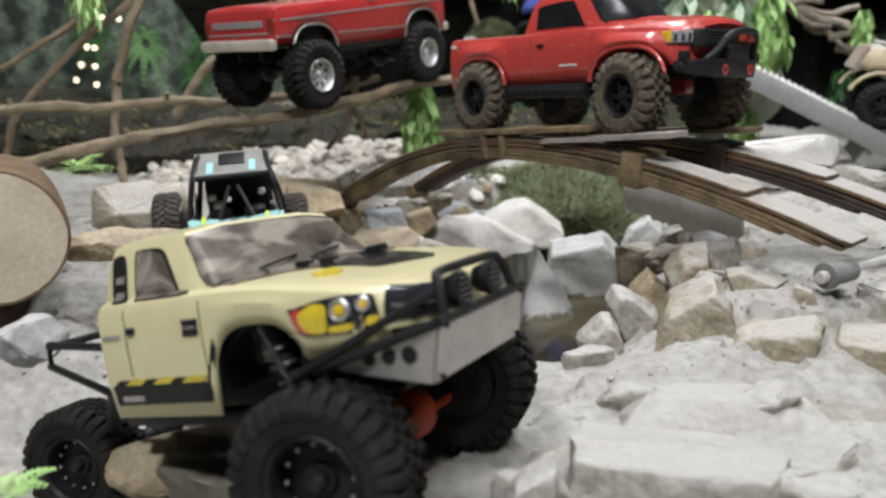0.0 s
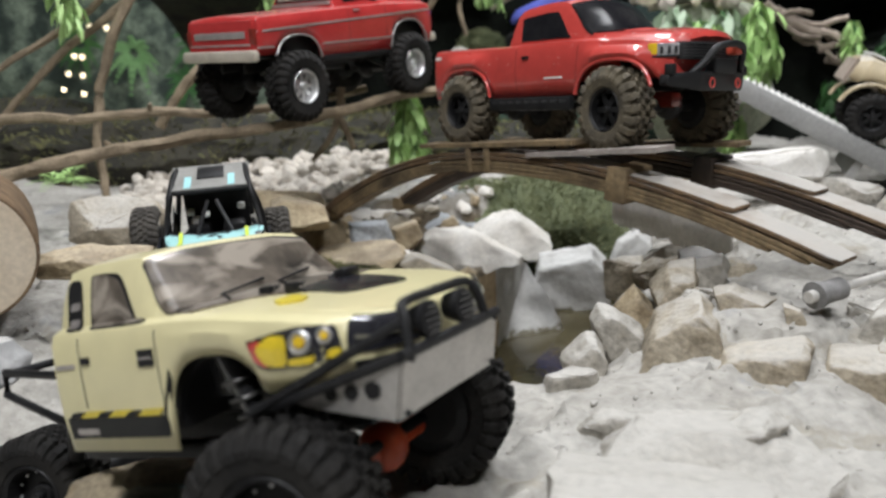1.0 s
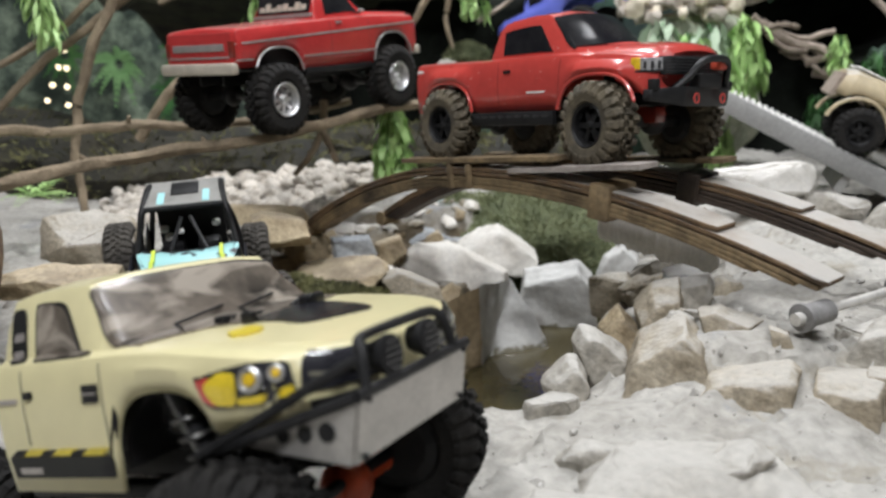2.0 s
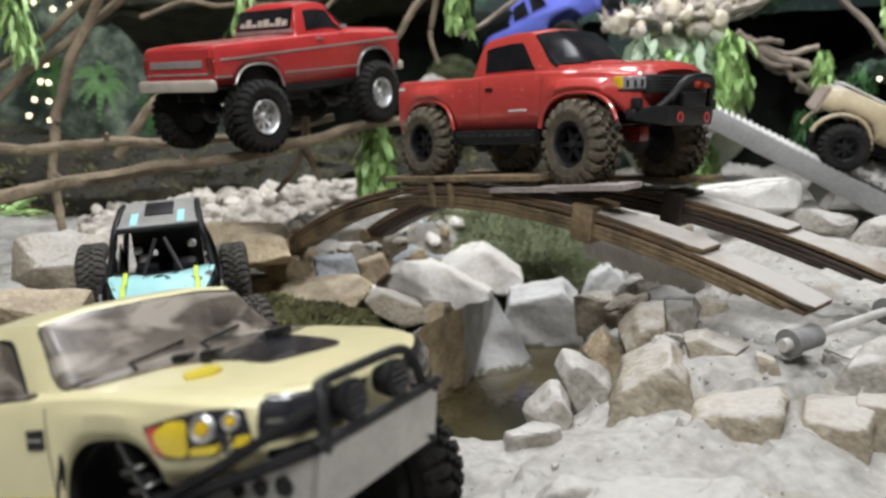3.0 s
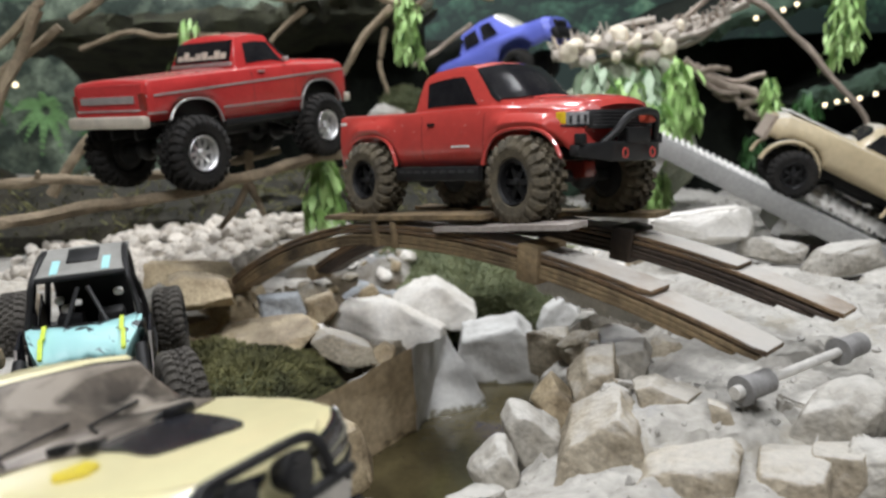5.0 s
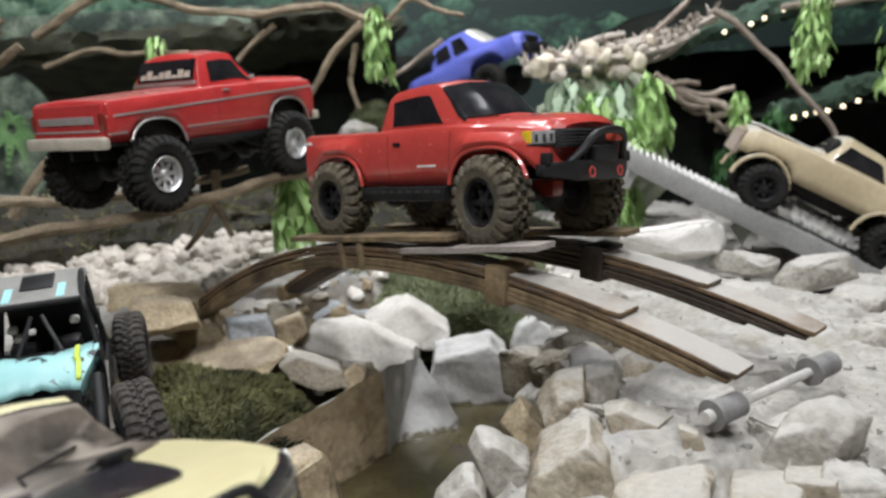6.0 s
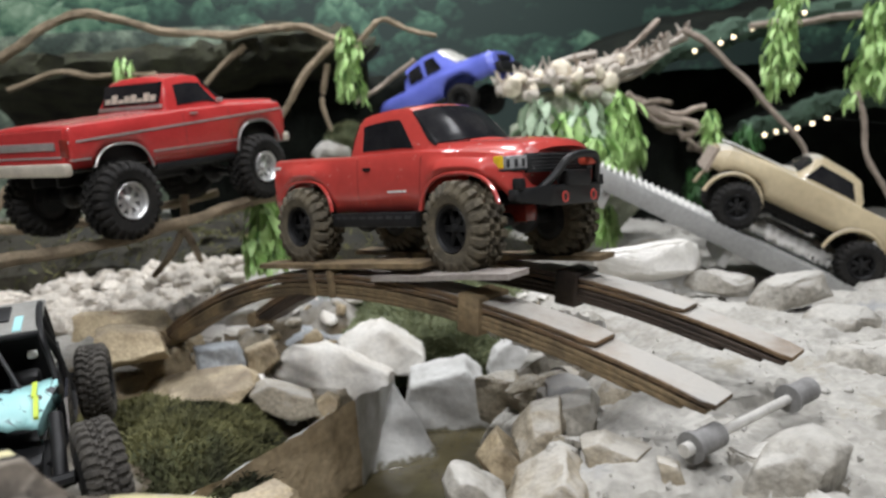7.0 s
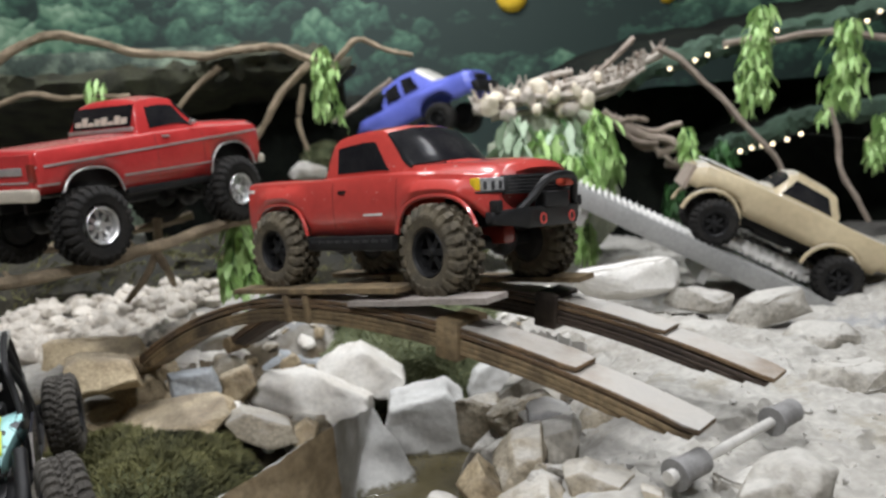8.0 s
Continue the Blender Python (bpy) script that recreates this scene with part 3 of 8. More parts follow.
    def patch(self, corners, out=0.0012, nx=8, nk=6, thick=0.002):
        """A slightly proud panel on the shell: corners are four (x, k) points in order."""
        bm = bmesh.new()
        (ax, ak), (bx, bk), (cx, ck), (dx, dk) = corners
        grids = []
        for o in (out, out - thick):
            g = []
            for i in range(nx + 1):
                u = i / nx
                row = []
                for j in range(nk + 1):
                    v = j / nk
                    x = (ax * (1 - u) + bx * u) * (1 - v) + (dx * (1 - u) + cx * u) * v
                    k = (ak * (1 - u) + bk * u) * (1 - v) + (dk * (1 - u) + ck * u) * v
                    row.append(bm.verts.new(self.point(x, k, o)))
                g.append(row)
            grids.append(g)
        for g in grids:
            for i in range(nx):
                for j in range(nk):
                    bm.faces.new((g[i][j], g[i + 1][j], g[i + 1][j + 1], g[i][j + 1]))
        a, b = grids
        for i in range(nx):
            for j in (0, nk):
                bm.faces.new((a[i][j], a[i + 1][j], b[i + 1][j], b[i][j]))
        for j in range(nk):
            for i in (0, nx):
                bm.faces.new((a[i][j], a[i][j + 1], b[i][j + 1], b[i][j]))
        return bm


    def band(self, x0, z0, x1, z1, h, left, out=0.0016, n=40):
        """A narrow moulding on the flank, straight from (x0, z0) to (x1, z1)."""
        bm = bmesh.new()
        rings = []
        side = 1 if left else -1
        for i in range(n + 1):
            x, z = x0 + (x1 - x0) * i / n, z0 + (z1 - z0) * i / n
            p = self.ring(x)[:5]

            def depth(q):
                for (ya, za), (yb, zb) in zip(p, p[1:]):
                    if za <= q <= zb:
                        return ya + (yb - ya) * (q - za) / max(1e-6, zb - za)
                return p[0][0] if q < p[0][1] else p[-1][0]
            a, b = depth(z), depth(z + h)
            rings.append([bm.verts.new((x, side * y, q)) for y, q in ((a + out, z), (b + out, z + h), (b - 0.001, z + h), (a - 0.001, z))])
        for u, v in zip(rings, rings[1:]):
            for k in range(4):
                bm.faces.new((u[k], u[(k + 1) % 4], v[(k + 1) % 4], v[k]))
        bm.faces.new(rings[0])
        bm.faces.new(rings[-1][::-1])
        return bm

    def blob(self, pts, out=0.0014, thick=0.002, rings=6, n=6, round_off=True):
        """A proud panel with a rounded outline through (x, k) points."""
        loop = pts
        if round_off:
            m = len(pts)
            loop = []
            for i in range(m):
                a, b, c, d = [pts[(i + q) % m] for q in (-1, 0, 1, 2)]
                for q in range(n):
                    t = q / n
                    h1, h2, h3, h4 = 2 * t ** 3 - 3 * t * t + 1, t ** 3 - 2 * t * t + t, 3 * t * t - 2 * t ** 3, t ** 3 - t * t
                    loop.append(tuple(h1 * b[e] + h2 * 0.35 * (c[e] - a[e]) + h3 * c[e] + h4 * 0.35 * (d[e] - b[e]) for e in (0, 1)))
        mx, mk = [sum(q[e] for q in loop) / len(loop) for e in (0, 1)]
        bm = bmesh.new()
        layers = []
        for o in (out, out - thick):
            g = [[bm.verts.new(self.point(mx + (x - mx) * j / rings, mk + (k - mk) * j / rings, o)) for x, k in loop] for j in range(1, rings + 1)]
            c = bm.verts.new(self.point(mx, mk, o))
            h = len(loop)
            for i in range(h):
                bm.faces.new((c, g[0][i], g[0][(i + 1) % h]))
                for a, b in zip(g, g[1:]):
                    bm.faces.new((a[i], b[i], b[(i + 1) % h], a[(i + 1) % h]))
            layers.append(g[-1])
        a, b = layers
        for i in range(len(a)):
            bm.faces.new((a[i], a[(i + 1) % len(a)], b[(i + 1) % len(a)], b[i]))
        return bm


def solid(ob, thickness):
    m = ob.modifiers.new("thickness", "SOLIDIFY")
    m.thickness, m.offset = thickness, -1
    return ob


def running_gear(truck, base, z0=0.0, track=0.09, width=0.05, axle_r=0.009, link_to=0.02, material=None):
    """Frame rails, two axles with their casings, and suspension links."""
    material = material or BLACK
    for side in (-1, 1):
        bm = bmesh.new()
        box(bm, (0, side * 0.032, 0.03), (base + 0.12, 0.008, 0.018), 0.002)
        part("frame_rail", bm, material, truck)
    for x in (-base / 2, base / 2):
        bm = bmesh.new()
        tube(bm, [(x, -track, z0), (x, track, z0)], axle_r, 10)
        b = bmesh.ops.create_uvsphere(bm, u_segments=12, v_segments=8, radius=axle_r * 2.3)
        bmesh.ops.translate(bm, verts=b["verts"], vec=(x, 0.02, z0))
        part("axle", bm, material, truck)
        for side in (-1, 1):
            bm = bmesh.new()
            s = -1 if x > 0 else 1
            tube(bm, [(x, side * 0.04, z0), (x + s * base * 0.36, side * 0.022, link_to)], 0.0035, 7)
            part("link", bm, material, truck)
            bm = bmesh.new()
            tube(bm, [(x + s * 0.01, side * 0.055, z0), (x + s * 0.03, side * 0.045, z0 + 0.085)], 0.008, 10)
            part("shock_absorber", bm, material, truck)
    bm = bmesh.new()
    box(bm, (0, 0, 0.022), (0.09, 0.06, 0.025), 0.004)
    part("gearbox", bm, material, truck)


TAIL_BRIGHT = mat("orange_red_plastic", (0.6, 0.09, 0.05), 0.4, scale=40)
SHUT_RED = mat("dark_gap", (0.16, 0.026, 0.022), 0.8)
GREY_SLAT = mat("dark_grey_plastic", (0.035, 0.035, 0.037), 0.4)


LAMP_CLEAR = mat("clear_lamp", (0.62, 0.62, 0.62), 0.2, 0.5, second=(0.3, 0.3, 0.32), scale=120, mix=0.8, fine=0.3, coat=0.5)


def plan_panel(line, z0, z1, thick):
    """An upright panel of even thickness behind a line of plan points."""
    bm = bmesh.new()
    rings = []
    for i, (x, y) in enumerate(line):
        a, b = line[max(0, i - 1)], line[min(len(line) - 1, i + 1)]
        d = Vector((b[0] - a[0], b[1] - a[1])).normalized()
        back = Vector((-abs(d.y), 0.0)) if abs(d.y) > 0.6 else Vector((-0.5, -0.5 if y > 0 else 0.5))
        q = Vector((x, y)) + back * thick
        rings.append([bm.verts.new((x, y, z0)), bm.verts.new((x, y, z1)), bm.verts.new((q.x, q.y, z1)), bm.verts.new((q.x, q.y, z0))])
    for a, b in zip(rings, rings[1:]):
        for k in range(4):
            bm.faces.new((a[k], a[(k + 1) % 4], b[(k + 1) % 4], b[k]))
    bm.faces.new(rings[0])
    bm.faces.new(rings[-1][::-1])
    bmesh.ops.recalc_face_normals(bm, faces=bm.faces[:])
    bmesh.ops.bevel(bm, geom=[e for e in bm.edges if e.calc_face_angle(0) > 0.9], offset=0.0006, segments=1, affect="EDGES", clamp_overlap=True)
    return bm


def red_truck(m):
    t = thing("pickup_truck", "red model pickup with black bumpers on the steel bridge", "model truck", m)
    sh = Shell([(-0.254, 0.084, 0.098, 0.098, 0.078, 0.075), (-0.249, 0.092, 0.1025, 0.1025, 0.083, 0.082), (-0.244, 0.094, 0.103, 0.055, 0.083, 0.082),
                (-0.068, 0.095, 0.098, 0.055, 0.083, 0.082), (-0.065, 0.095, 0.098, 0.108, 0.085, 0.082), (-0.06, 0.095, 0.098, 0.13, 0.086, 0.08),
                (-0.054, 0.095, 0.098, 0.1455, 0.086, 0.077), (-0.045, 0.095, 0.098, 0.153, 0.086, 0.075), (-0.03, 0.095, 0.098, 0.156, 0.086, 0.074),
                (0.01, 0.095, 0.0975, 0.159, 0.086, 0.076), (0.032, 0.095, 0.0975, 0.1575, 0.086, 0.076), (0.042, 0.095, 0.0975, 0.1515, 0.086, 0.0765),
                (0.081, 0.095, 0.0965, 0.113, 0.085, 0.08), (0.092, 0.0945, 0.096, 0.104, 0.082, 0.08), (0.13, 0.094, 0.0935, 0.103, 0.077, 0.072),
                (0.195, 0.092, 0.0885, 0.1, 0.074, 0.066), (0.213, 0.087, 0.086, 0.097, 0.072, 0.064), (0.222, 0.081, 0.083, 0.093, 0.068, 0.06), (0.228, 0.072, 0.076, 0.086, 0.062, 0.053)],
               lambda x: 0.018 if x < 0.1 else 0.026, [(-0.16, 0.0, 0.066, 1.0), (0.156, 0.0, 0.0675, 0.93)], flare=0.011, bow=lambda x: 0.042 * ease(-0.02, 0.06, x) - 0.018 * ease(0.12, 0.2, x))
    solid(part("body", sh.build(), RED, t), 0.002)
    part("window", sh.patch([(-0.038, 6.09), (0.056, 6.09), (0.026, 6.88), (-0.041, 6.88)]), GLASS, t)
    part("window", sh.patch([(-0.038, 13.91), (0.056, 13.91), (0.026, 13.12), (-0.041, 13.12)]), GLASS, t)
    part("windscreen", sh.patch([(0.0415, 7.8), (0.0915, 6.9), (0.0915, 12.75), (0.0415, 11.95)], nx=12, nk=40, out=0.0018), GLASS, t)
    part("rear_window", sh.patch([(-0.064, 7.4), (-0.0545, 7.4), (-0.0545, 12.6), (-0.064, 12.6)], nk=10), GLASS, t)
    for side, y in ((0, -0.094), (1, 0.094)):
        bm = bmesh.new()
        box(bm, (-0.008, y * 1.02, 0.007), (0.176, 0.012, 0.02), 0.003)
        part("rock_slider", bm, BLACK, t, "perforated black side step")
        k = 2.15 if side == 0 else 17.25
        part("door_handle", sh.patch([(-0.024, k + 0.2), (-0.01, k + 0.2), (-0.01, k + 0.4), (-0.024, k + 0.4)], nx=2, nk=2, out=0.003), BLACK, t)
        k = 1.05 if side == 0 else 18.85
        part("badge", sh.patch([(0.024, k), (0.06, k), (0.06, k + 0.11), (0.024, k + 0.11)], nx=2, nk=2), WHITE, t, "small pale badge bar")
        k = 2.75 if side == 0 else 17.0
        part("tail_lamp", sh.patch([(-0.246, k), (-0.23, k), (-0.23, k + 0.22), (-0.246, k + 0.22)], nx=2, nk=2), WHITE, t)
        f = (lambda k: 20 - k) if side else (lambda k: k)
        out = -1 if y < 0 else 1
        corner = [(0.209, 0.0925), (0.2155, 0.0915), (0.221, 0.089), (0.2305, 0.0832), (0.2365, 0.0785), (0.2435, 0.0725)]
        hl = part("headlight", plan_panel([(x, out * q) for x, q in corner[2:]], 0.064, 0.0795, 0.006), LAMP_CLEAR, t, "clear headlight with amber corner")
        part("indicator", plan_panel([(x, out * q) for x, q in corner[:3]], 0.0655, 0.08, 0.006), AMBER, hl, "amber corner lens")
        part("lamp_surround", plan_panel([(x + 0.0004, out * (q + 0.0004)) for x, q in corner], 0.0615, 0.0642, 0.006), BLACK, hl)
        for i in (2, 3, 4):
            (xa, qa), (xb, qb) = corner[i], corner[i + 1]
            bm = bmesh.new()
            box(bm, (0, 0, 0), (0.0024, 0.0042, 0.0095), 0.001, Matrix.Translation(((xa + xb) / 2 + 0.0006, out * ((qa + qb) / 2 + 0.0006), 0.071)) @ Matrix.Rotation(out * radians(40), 4, "Z"))
            part("lamp_cell", bm, GREY_SLAT, hl)
        for cx in (-0.16, 0.156):
            bm = bmesh.new()
            rr = 0.066 if cx < 0 else 0.0675
            xs = [cx - rr * 0.985 * math.cos(math.pi * i / 24) for i in range(25)]
            tube(bm, [(x, (1 if y > 0 else -1) * 0.1015, sh.low(x) + 0.0005) for x in xs], 0.0028, 8)
            part("fender_flare", bm, RED, t)
        for x in (-0.039, 0.088):
            part("shut_line", sh.patch([(x, f(0.4)), (x + 0.0009, f(0.4)), (x + 0.0009, f(3.3)), (x, f(3.3))], nx=1, nk=8, out=0.0004, thick=0.0008), SHUT_RED, t)
        bm = bmesh.new()
        tube(bm, smooth_line([(0.135, y * 0.5, 0.103), (0.17, y * 0.46, 0.1035), (0.218, y * 0.44, 0.0955)], 5), lambda k: 0.004 - 0.0016 * k, 8)
        part("bonnet_ridge", bm, RED, t)
        for q in range(9):
            bm = bmesh.new()
            box(bm, (-0.082 + q * 0.0185, y * 1.08, 0.01), (0.014, 0.0015, 0.004), 0.0006)
            part("step_slot", bm, GREY_SLAT, t)
    nose = [(0.2425, -0.0705), (0.25, -0.056), (0.2545, -0.03), (0.2545, 0.03), (0.25, 0.056), (0.2425, 0.0705)]
    g = part("grille", plan_panel(nose, 0.0585, 0.0815, 0.008), BLACK, t)
    for i in range(5):
        part("grille_slat", plan_panel([(x + 0.002, y * 0.95) for x, y in nose], 0.062 + i * 0.004, 0.0636 + i * 0.004, 0.004), GREY_SLAT, g)
    bm = bmesh.new()
    plan = [(0.232, -0.089), (0.246, -0.089), (0.266, -0.058), (0.271, -0.05), (0.271, 0.05), (0.266, 0.058), (0.246, 0.089), (0.232, 0.089)]
    low, high = [bm.verts.new((x - (0.004 if x > 0.25 else 0), y, 0.018 if x > 0.25 else 0.026)) for x, y in plan], [bm.verts.new((x, y, 0.043 if x > 0.25 else 0.04)) for x, y in plan]
    bm.faces.new(low[::-1])
    bm.faces.new(high)
    for k in range(8):
        bm.faces.new((low[k], low[(k + 1) % 8], high[(k + 1) % 8], high[k]))
    bmesh.ops.bevel(bm, geom=bm.edges[:], offset=0.002, segments=1, affect="EDGES")
    fb = part("front_bumper", bm, BLACK, t, "black plastic winch bumper")
    fb.location.x = -0.008
    for y in (-0.083, 0.083):
        bm = bmesh.new()
        box(bm, (0.246, y, 0.046), (0.012, 0.012, 0.014), 0.002)
        part("bumper_tab", bm, BLACK, fb)
    for y in (-0.03, 0.03):
        bm = bmesh.new()
        tube(bm, [(0.2735, y + 0.0052 * math.sin(k * 0.45), 0.028 + 0.006 * math.cos(k * 0.45)) for k in range(15)], 0.0013, 6)
        part("shackle", bm, RED, fb, "red tow shackle")
    bm = bmesh.new()
    tube(bm, smooth_line([(0.256, -0.06, 0.036), (0.27, -0.042, 0.056), (0.279, -0.024, 0.075), (0.28, 0.024, 0.077), (0.27, 0.042, 0.056), (0.256, 0.06, 0.036)], 4), 0.005, 8)
    part("bull_bar", bm, BLACK, fb)
    bm = bmesh.new()
    box(bm, (0.266, 0, 0.05), (0.02, 0.05, 0.02), 0.004)
    part("winch", bm, BLACK, fb)
    bm = bmesh.new()
    box(bm, (0.27, 0.024, 0.072), (0.018, 0.02, 0.014), 0.004)
    part("winch_hook", bm, TAIL_BRIGHT, fb, "orange red winch hook")
    bm = bmesh.new()
    box(bm, (-0.25, 0, 0.04), (0.014, 0.16, 0.022), 0.003)
    part("rear_bumper", bm, BLACK, t)
    running_gear(t, 0.324)
    bm = bmesh.new()
    box(bm, (0.172, 0.0, 0.008), (0.04, 0.026, 0.024), 0.006)
    part("skid_plate", bm, TAIL, t, "red axle skid")
    wheels(t, [(-0.157, -0.097, -0.001, 0, 0), (0.162, -0.099, -0.004, -8, 0), (-0.157, 0.097, -0.001, 0, 0), (0.162, 0.099, -0.004, -8, 0)], TYRE_MUD, RIM_BLACK, HUB_BLACK, label="muddy wheel with black spoked rim")
    return t


def long_bed_truck(m):
    t = thing("pickup_truck", "red square-bodied model pickup with silver trim on log rails", "model truck", m)
    sh = Shell([(-0.242, 0.088, 0.105, 0.105, 0.084, 0.082), (-0.238, 0.096, 0.115, 0.115, 0.088, 0.086), (-0.232, 0.098, 0.118, 0.119, 0.089, 0.084),
                (-0.04, 0.1, 0.128, 0.13, 0.089, 0.084), (-0.036, 0.1, 0.128, 0.14, 0.09, 0.087), (-0.024, 0.1, 0.129, 0.178, 0.088, 0.078),
                (-0.014, 0.1, 0.13, 0.188, 0.088, 0.074), (0.03, 0.1, 0.131, 0.193, 0.088, 0.073), (0.062, 0.1, 0.132, 0.191, 0.088, 0.073),
                (0.108, 0.1, 0.134, 0.144, 0.089, 0.084), (0.118, 0.1, 0.134, 0.142, 0.089, 0.084), (0.25, 0.098, 0.132, 0.139, 0.088, 0.08), (0.26, 0.095, 0.126, 0.131, 0.085, 0.078)],
               lambda x: 0.04 if abs(x) < 0.2 else 0.052, [(-0.148, 0.02, 0.058, 1.09), (0.177, 0.02, 0.063, 1.26)], r=0.007, bulge=0.005)
    solid(part("body", sh.build(), RED_OLD, t), 0.002)
    for a in (0, 1):
        f = (lambda k: 20 - k) if a else (lambda k: k)
        part("window", sh.patch([(-0.008, f(6.15)), (0.094, f(6.25)), (0.06, f(6.93)), (-0.003, f(6.93))]), GLASS, t)
        part("side_trim", sh.band(-0.24, 0.091, 0.254, 0.117, 0.0035, a), TRIM, t, "dull silver side strip")
        part("lower_trim", sh.band(-0.088, 0.063, 0.112, 0.065, 0.003, a), TRIM, t, "dull silver sill strip")
        part("quarter_trim", sh.band(-0.24, 0.064, -0.208, 0.064, 0.003, a), TRIM, t)
        part("door_handle", sh.band(0.004, 0.121, 0.02, 0.121, 0.003, a, 0.003), TRIM, t)
        bm = bmesh.new()
        box(bm, (0.012, 0.094 if a else -0.094, 0.037), (0.19, 0.012, 0.012), 0.003)
        part("rocker", bm, BLACK, t, "black sill under the doors")
        bm = bmesh.new()
        box(bm, (0.082, 0.1 if a else -0.1, 0.143), (0.008, 0.012, 0.008), 0.002)
        part("door_mirror", bm, TRIM, t)
        for x in (-0.012, 0.1):
            part("shut_line", sh.patch([(x, f(0.3)), (x + 0.001, f(0.3)), (x + 0.001, f(3.4)), (x, f(3.4))], nx=1, nk=8, out=0.0004, thick=0.0008), SHUT_RED, t)
        for cx, rr in ((-0.148, 0.058), (0.177, 0.063)):
            bm = bmesh.new()
            xs = [cx - rr * 0.997 * math.cos(math.pi * i / 24) for i in range(25)]
            tube(bm, [(x, (0.1 if a else -0.1), sh.low(x)) for x in xs], 0.002, 6)
            part("arch_trim", bm, TRIM, t)
    bm = bmesh.new()
    prism(bm, [(-0.0378, 0.144), (-0.034, 0.144), (-0.022, 0.18), (-0.0262, 0.18)], -0.072, 0.072)
    rw = part("rear_window", bm, GLASS, t, "dark rear window with pale seat backs")
    for i in range(8):
        bm = bmesh.new()
        y, h = -0.066 + i * 0.0165, 0.011 + 0.005 * math.sin(i * 2.3)
        prism(bm, [(-0.0388, 0.148), (-0.037, 0.148), (-0.037 + h * 0.3, 0.148 + h), (-0.0388 + h * 0.3, 0.148 + h)], y, y + 0.013)
        part("seat_back", bm, IVORY, rw)
    bm = bmesh.new()
    box(bm, (-0.0385, 0, 0.138), (0.006, 0.16, 0.007), 0.001)
    part("window_sill_strip", bm, TRIM, t, "pale strip under the rear window")
    part("windscreen", sh.patch([(0.066, 7.2), (0.104, 7.2), (0.104, 12.8), (0.066, 12.8)], nk=40, out=0.002), GLASS, t)
    bm = bmesh.new()
    prism(bm, [(-0.247, 0.056), (-0.238, 0.054), (-0.235, 0.114), (-0.242, 0.112)], -0.088, 0.088)
    tg = part("tailgate", bm, RED_OLD, t)
    bm = bmesh.new()
    box(bm, (-0.2462, 0, 0.088), (0.003, 0.14, 0.012), 0.001)
    part("tailgate_panel", bm, TRIM, tg, "brushed silver tailgate panel")
    bm = bmesh.new()
    box(bm, (-0.247, 0, 0.071), (0.003, 0.165, 0.003), 0.001)
    part("tailgate_strip", bm, TRIM, tg)
    for y in (-0.087, 0.087):
        bm = bmesh.new()
        box(bm, (-0.242, y, 0.084), (0.008, 0.014, 0.028), 0.002)
        part("tail_lamp", bm, TAIL, t, "dark red tail lamp")
    bm = bmesh.new()
    box(bm, (-0.25, 0, 0.052), (0.016, 0.202, 0.02), 0.005)
    part("rear_bumper", bm, IVORY, t, "pale chrome rear bumper")
    bm = bmesh.new()
    box(bm, (0.264, 0, 0.06), (0.016, 0.2, 0.018), 0.004)
    part("front_bumper", bm, IVORY, t)
    bm = bmesh.new()
    box(bm, (0.26, 0, 0.1), (0.008, 0.17, 0.03), 0.003)
    part("grille", bm, TRIM, t)
    # black boxes added across the body to fill the wheel arches
    for x in (-0.148, 0.177):
        bm = bmesh.new()
        box(bm, (x, 0, 0.074), (0.15, 0.16, 0.06), 0.01)
        part("arch_fill", bm, BLACK, t, "black box filling the wheel arch")
    running_gear(t, 0.33, link_to=0.05)
    wheels(t, [(-0.163, -0.1, -0.008, 0, 0), (0.163, -0.1, 0.008, 0, 0), (-0.163, 0.1, -0.008, 0, 0), (0.163, 0.1, 0.008, 0, 0)], TYRE_STOCK, RIM_CHROME, HUB_CHROME, label="wheel with a chrome steel rim")
    return t


AMBER = mat("amber_lens", (0.75, 0.5, 0.03), 0.2, coat=0.5)
TAIL = mat("dark_red_lens", (0.22, 0.03, 0.02), 0.25, coat=0.5)
TRIM = mat("dull_silver_trim", (0.5, 0.46, 0.44), 0.4, 0.5, scale=60)
IVORY = mat("pale_bumper", (0.66, 0.6, 0.5), 0.4, 0.2, scale=30)
TYRE_MUD = tyre_mesh("muddy_tyre", 0.0585, 0.047, RUBBER_MUD, lug_h=0.007)
TYRE_STOCK = tyre_mesh("stock_tyre", 0.064, 0.05, RUBBER, lugs=26, lug_h=0.005)
RIM_BLACK = rim_mesh("black_rim", 0.029, 0.044, BLACK)
RIM_CHROME = rim_mesh("chrome_rim", 0.0295, 0.048, CHROME, count=8)
# black disc added behind each rim so its inner side looks shaded
DARK_BACK = hub_mesh("dark_rim_back", 0.032, 0.0245, BLACK)
HUB_BLACK = hub_mesh("black_hub", 0.006, -0.019, BLACK)
HUB_CHROME = hub_mesh("chrome_hub", 0.009, -0.022, CHROME)

red_truck(frame_of((0.1771, 1.2695, 0.3885), (0.209, -0.246, 0.02), -4))
long_bed_truck(frame_of((-0.33, 1.7564, 0.4377), (0.5565, 0.8303, 0.0306)) @ Matrix.Scale(1.0845, 4))


SHUT = mat("panel_gap", (0.16, 0.15, 0.11), 0.8)
GLOSS = mat("glossy_black_plastic", (0.02, 0.02, 0.022), 0.18, second=(0.05, 0.05, 0.05), scale=60, coat=0.4, fine=0.2)
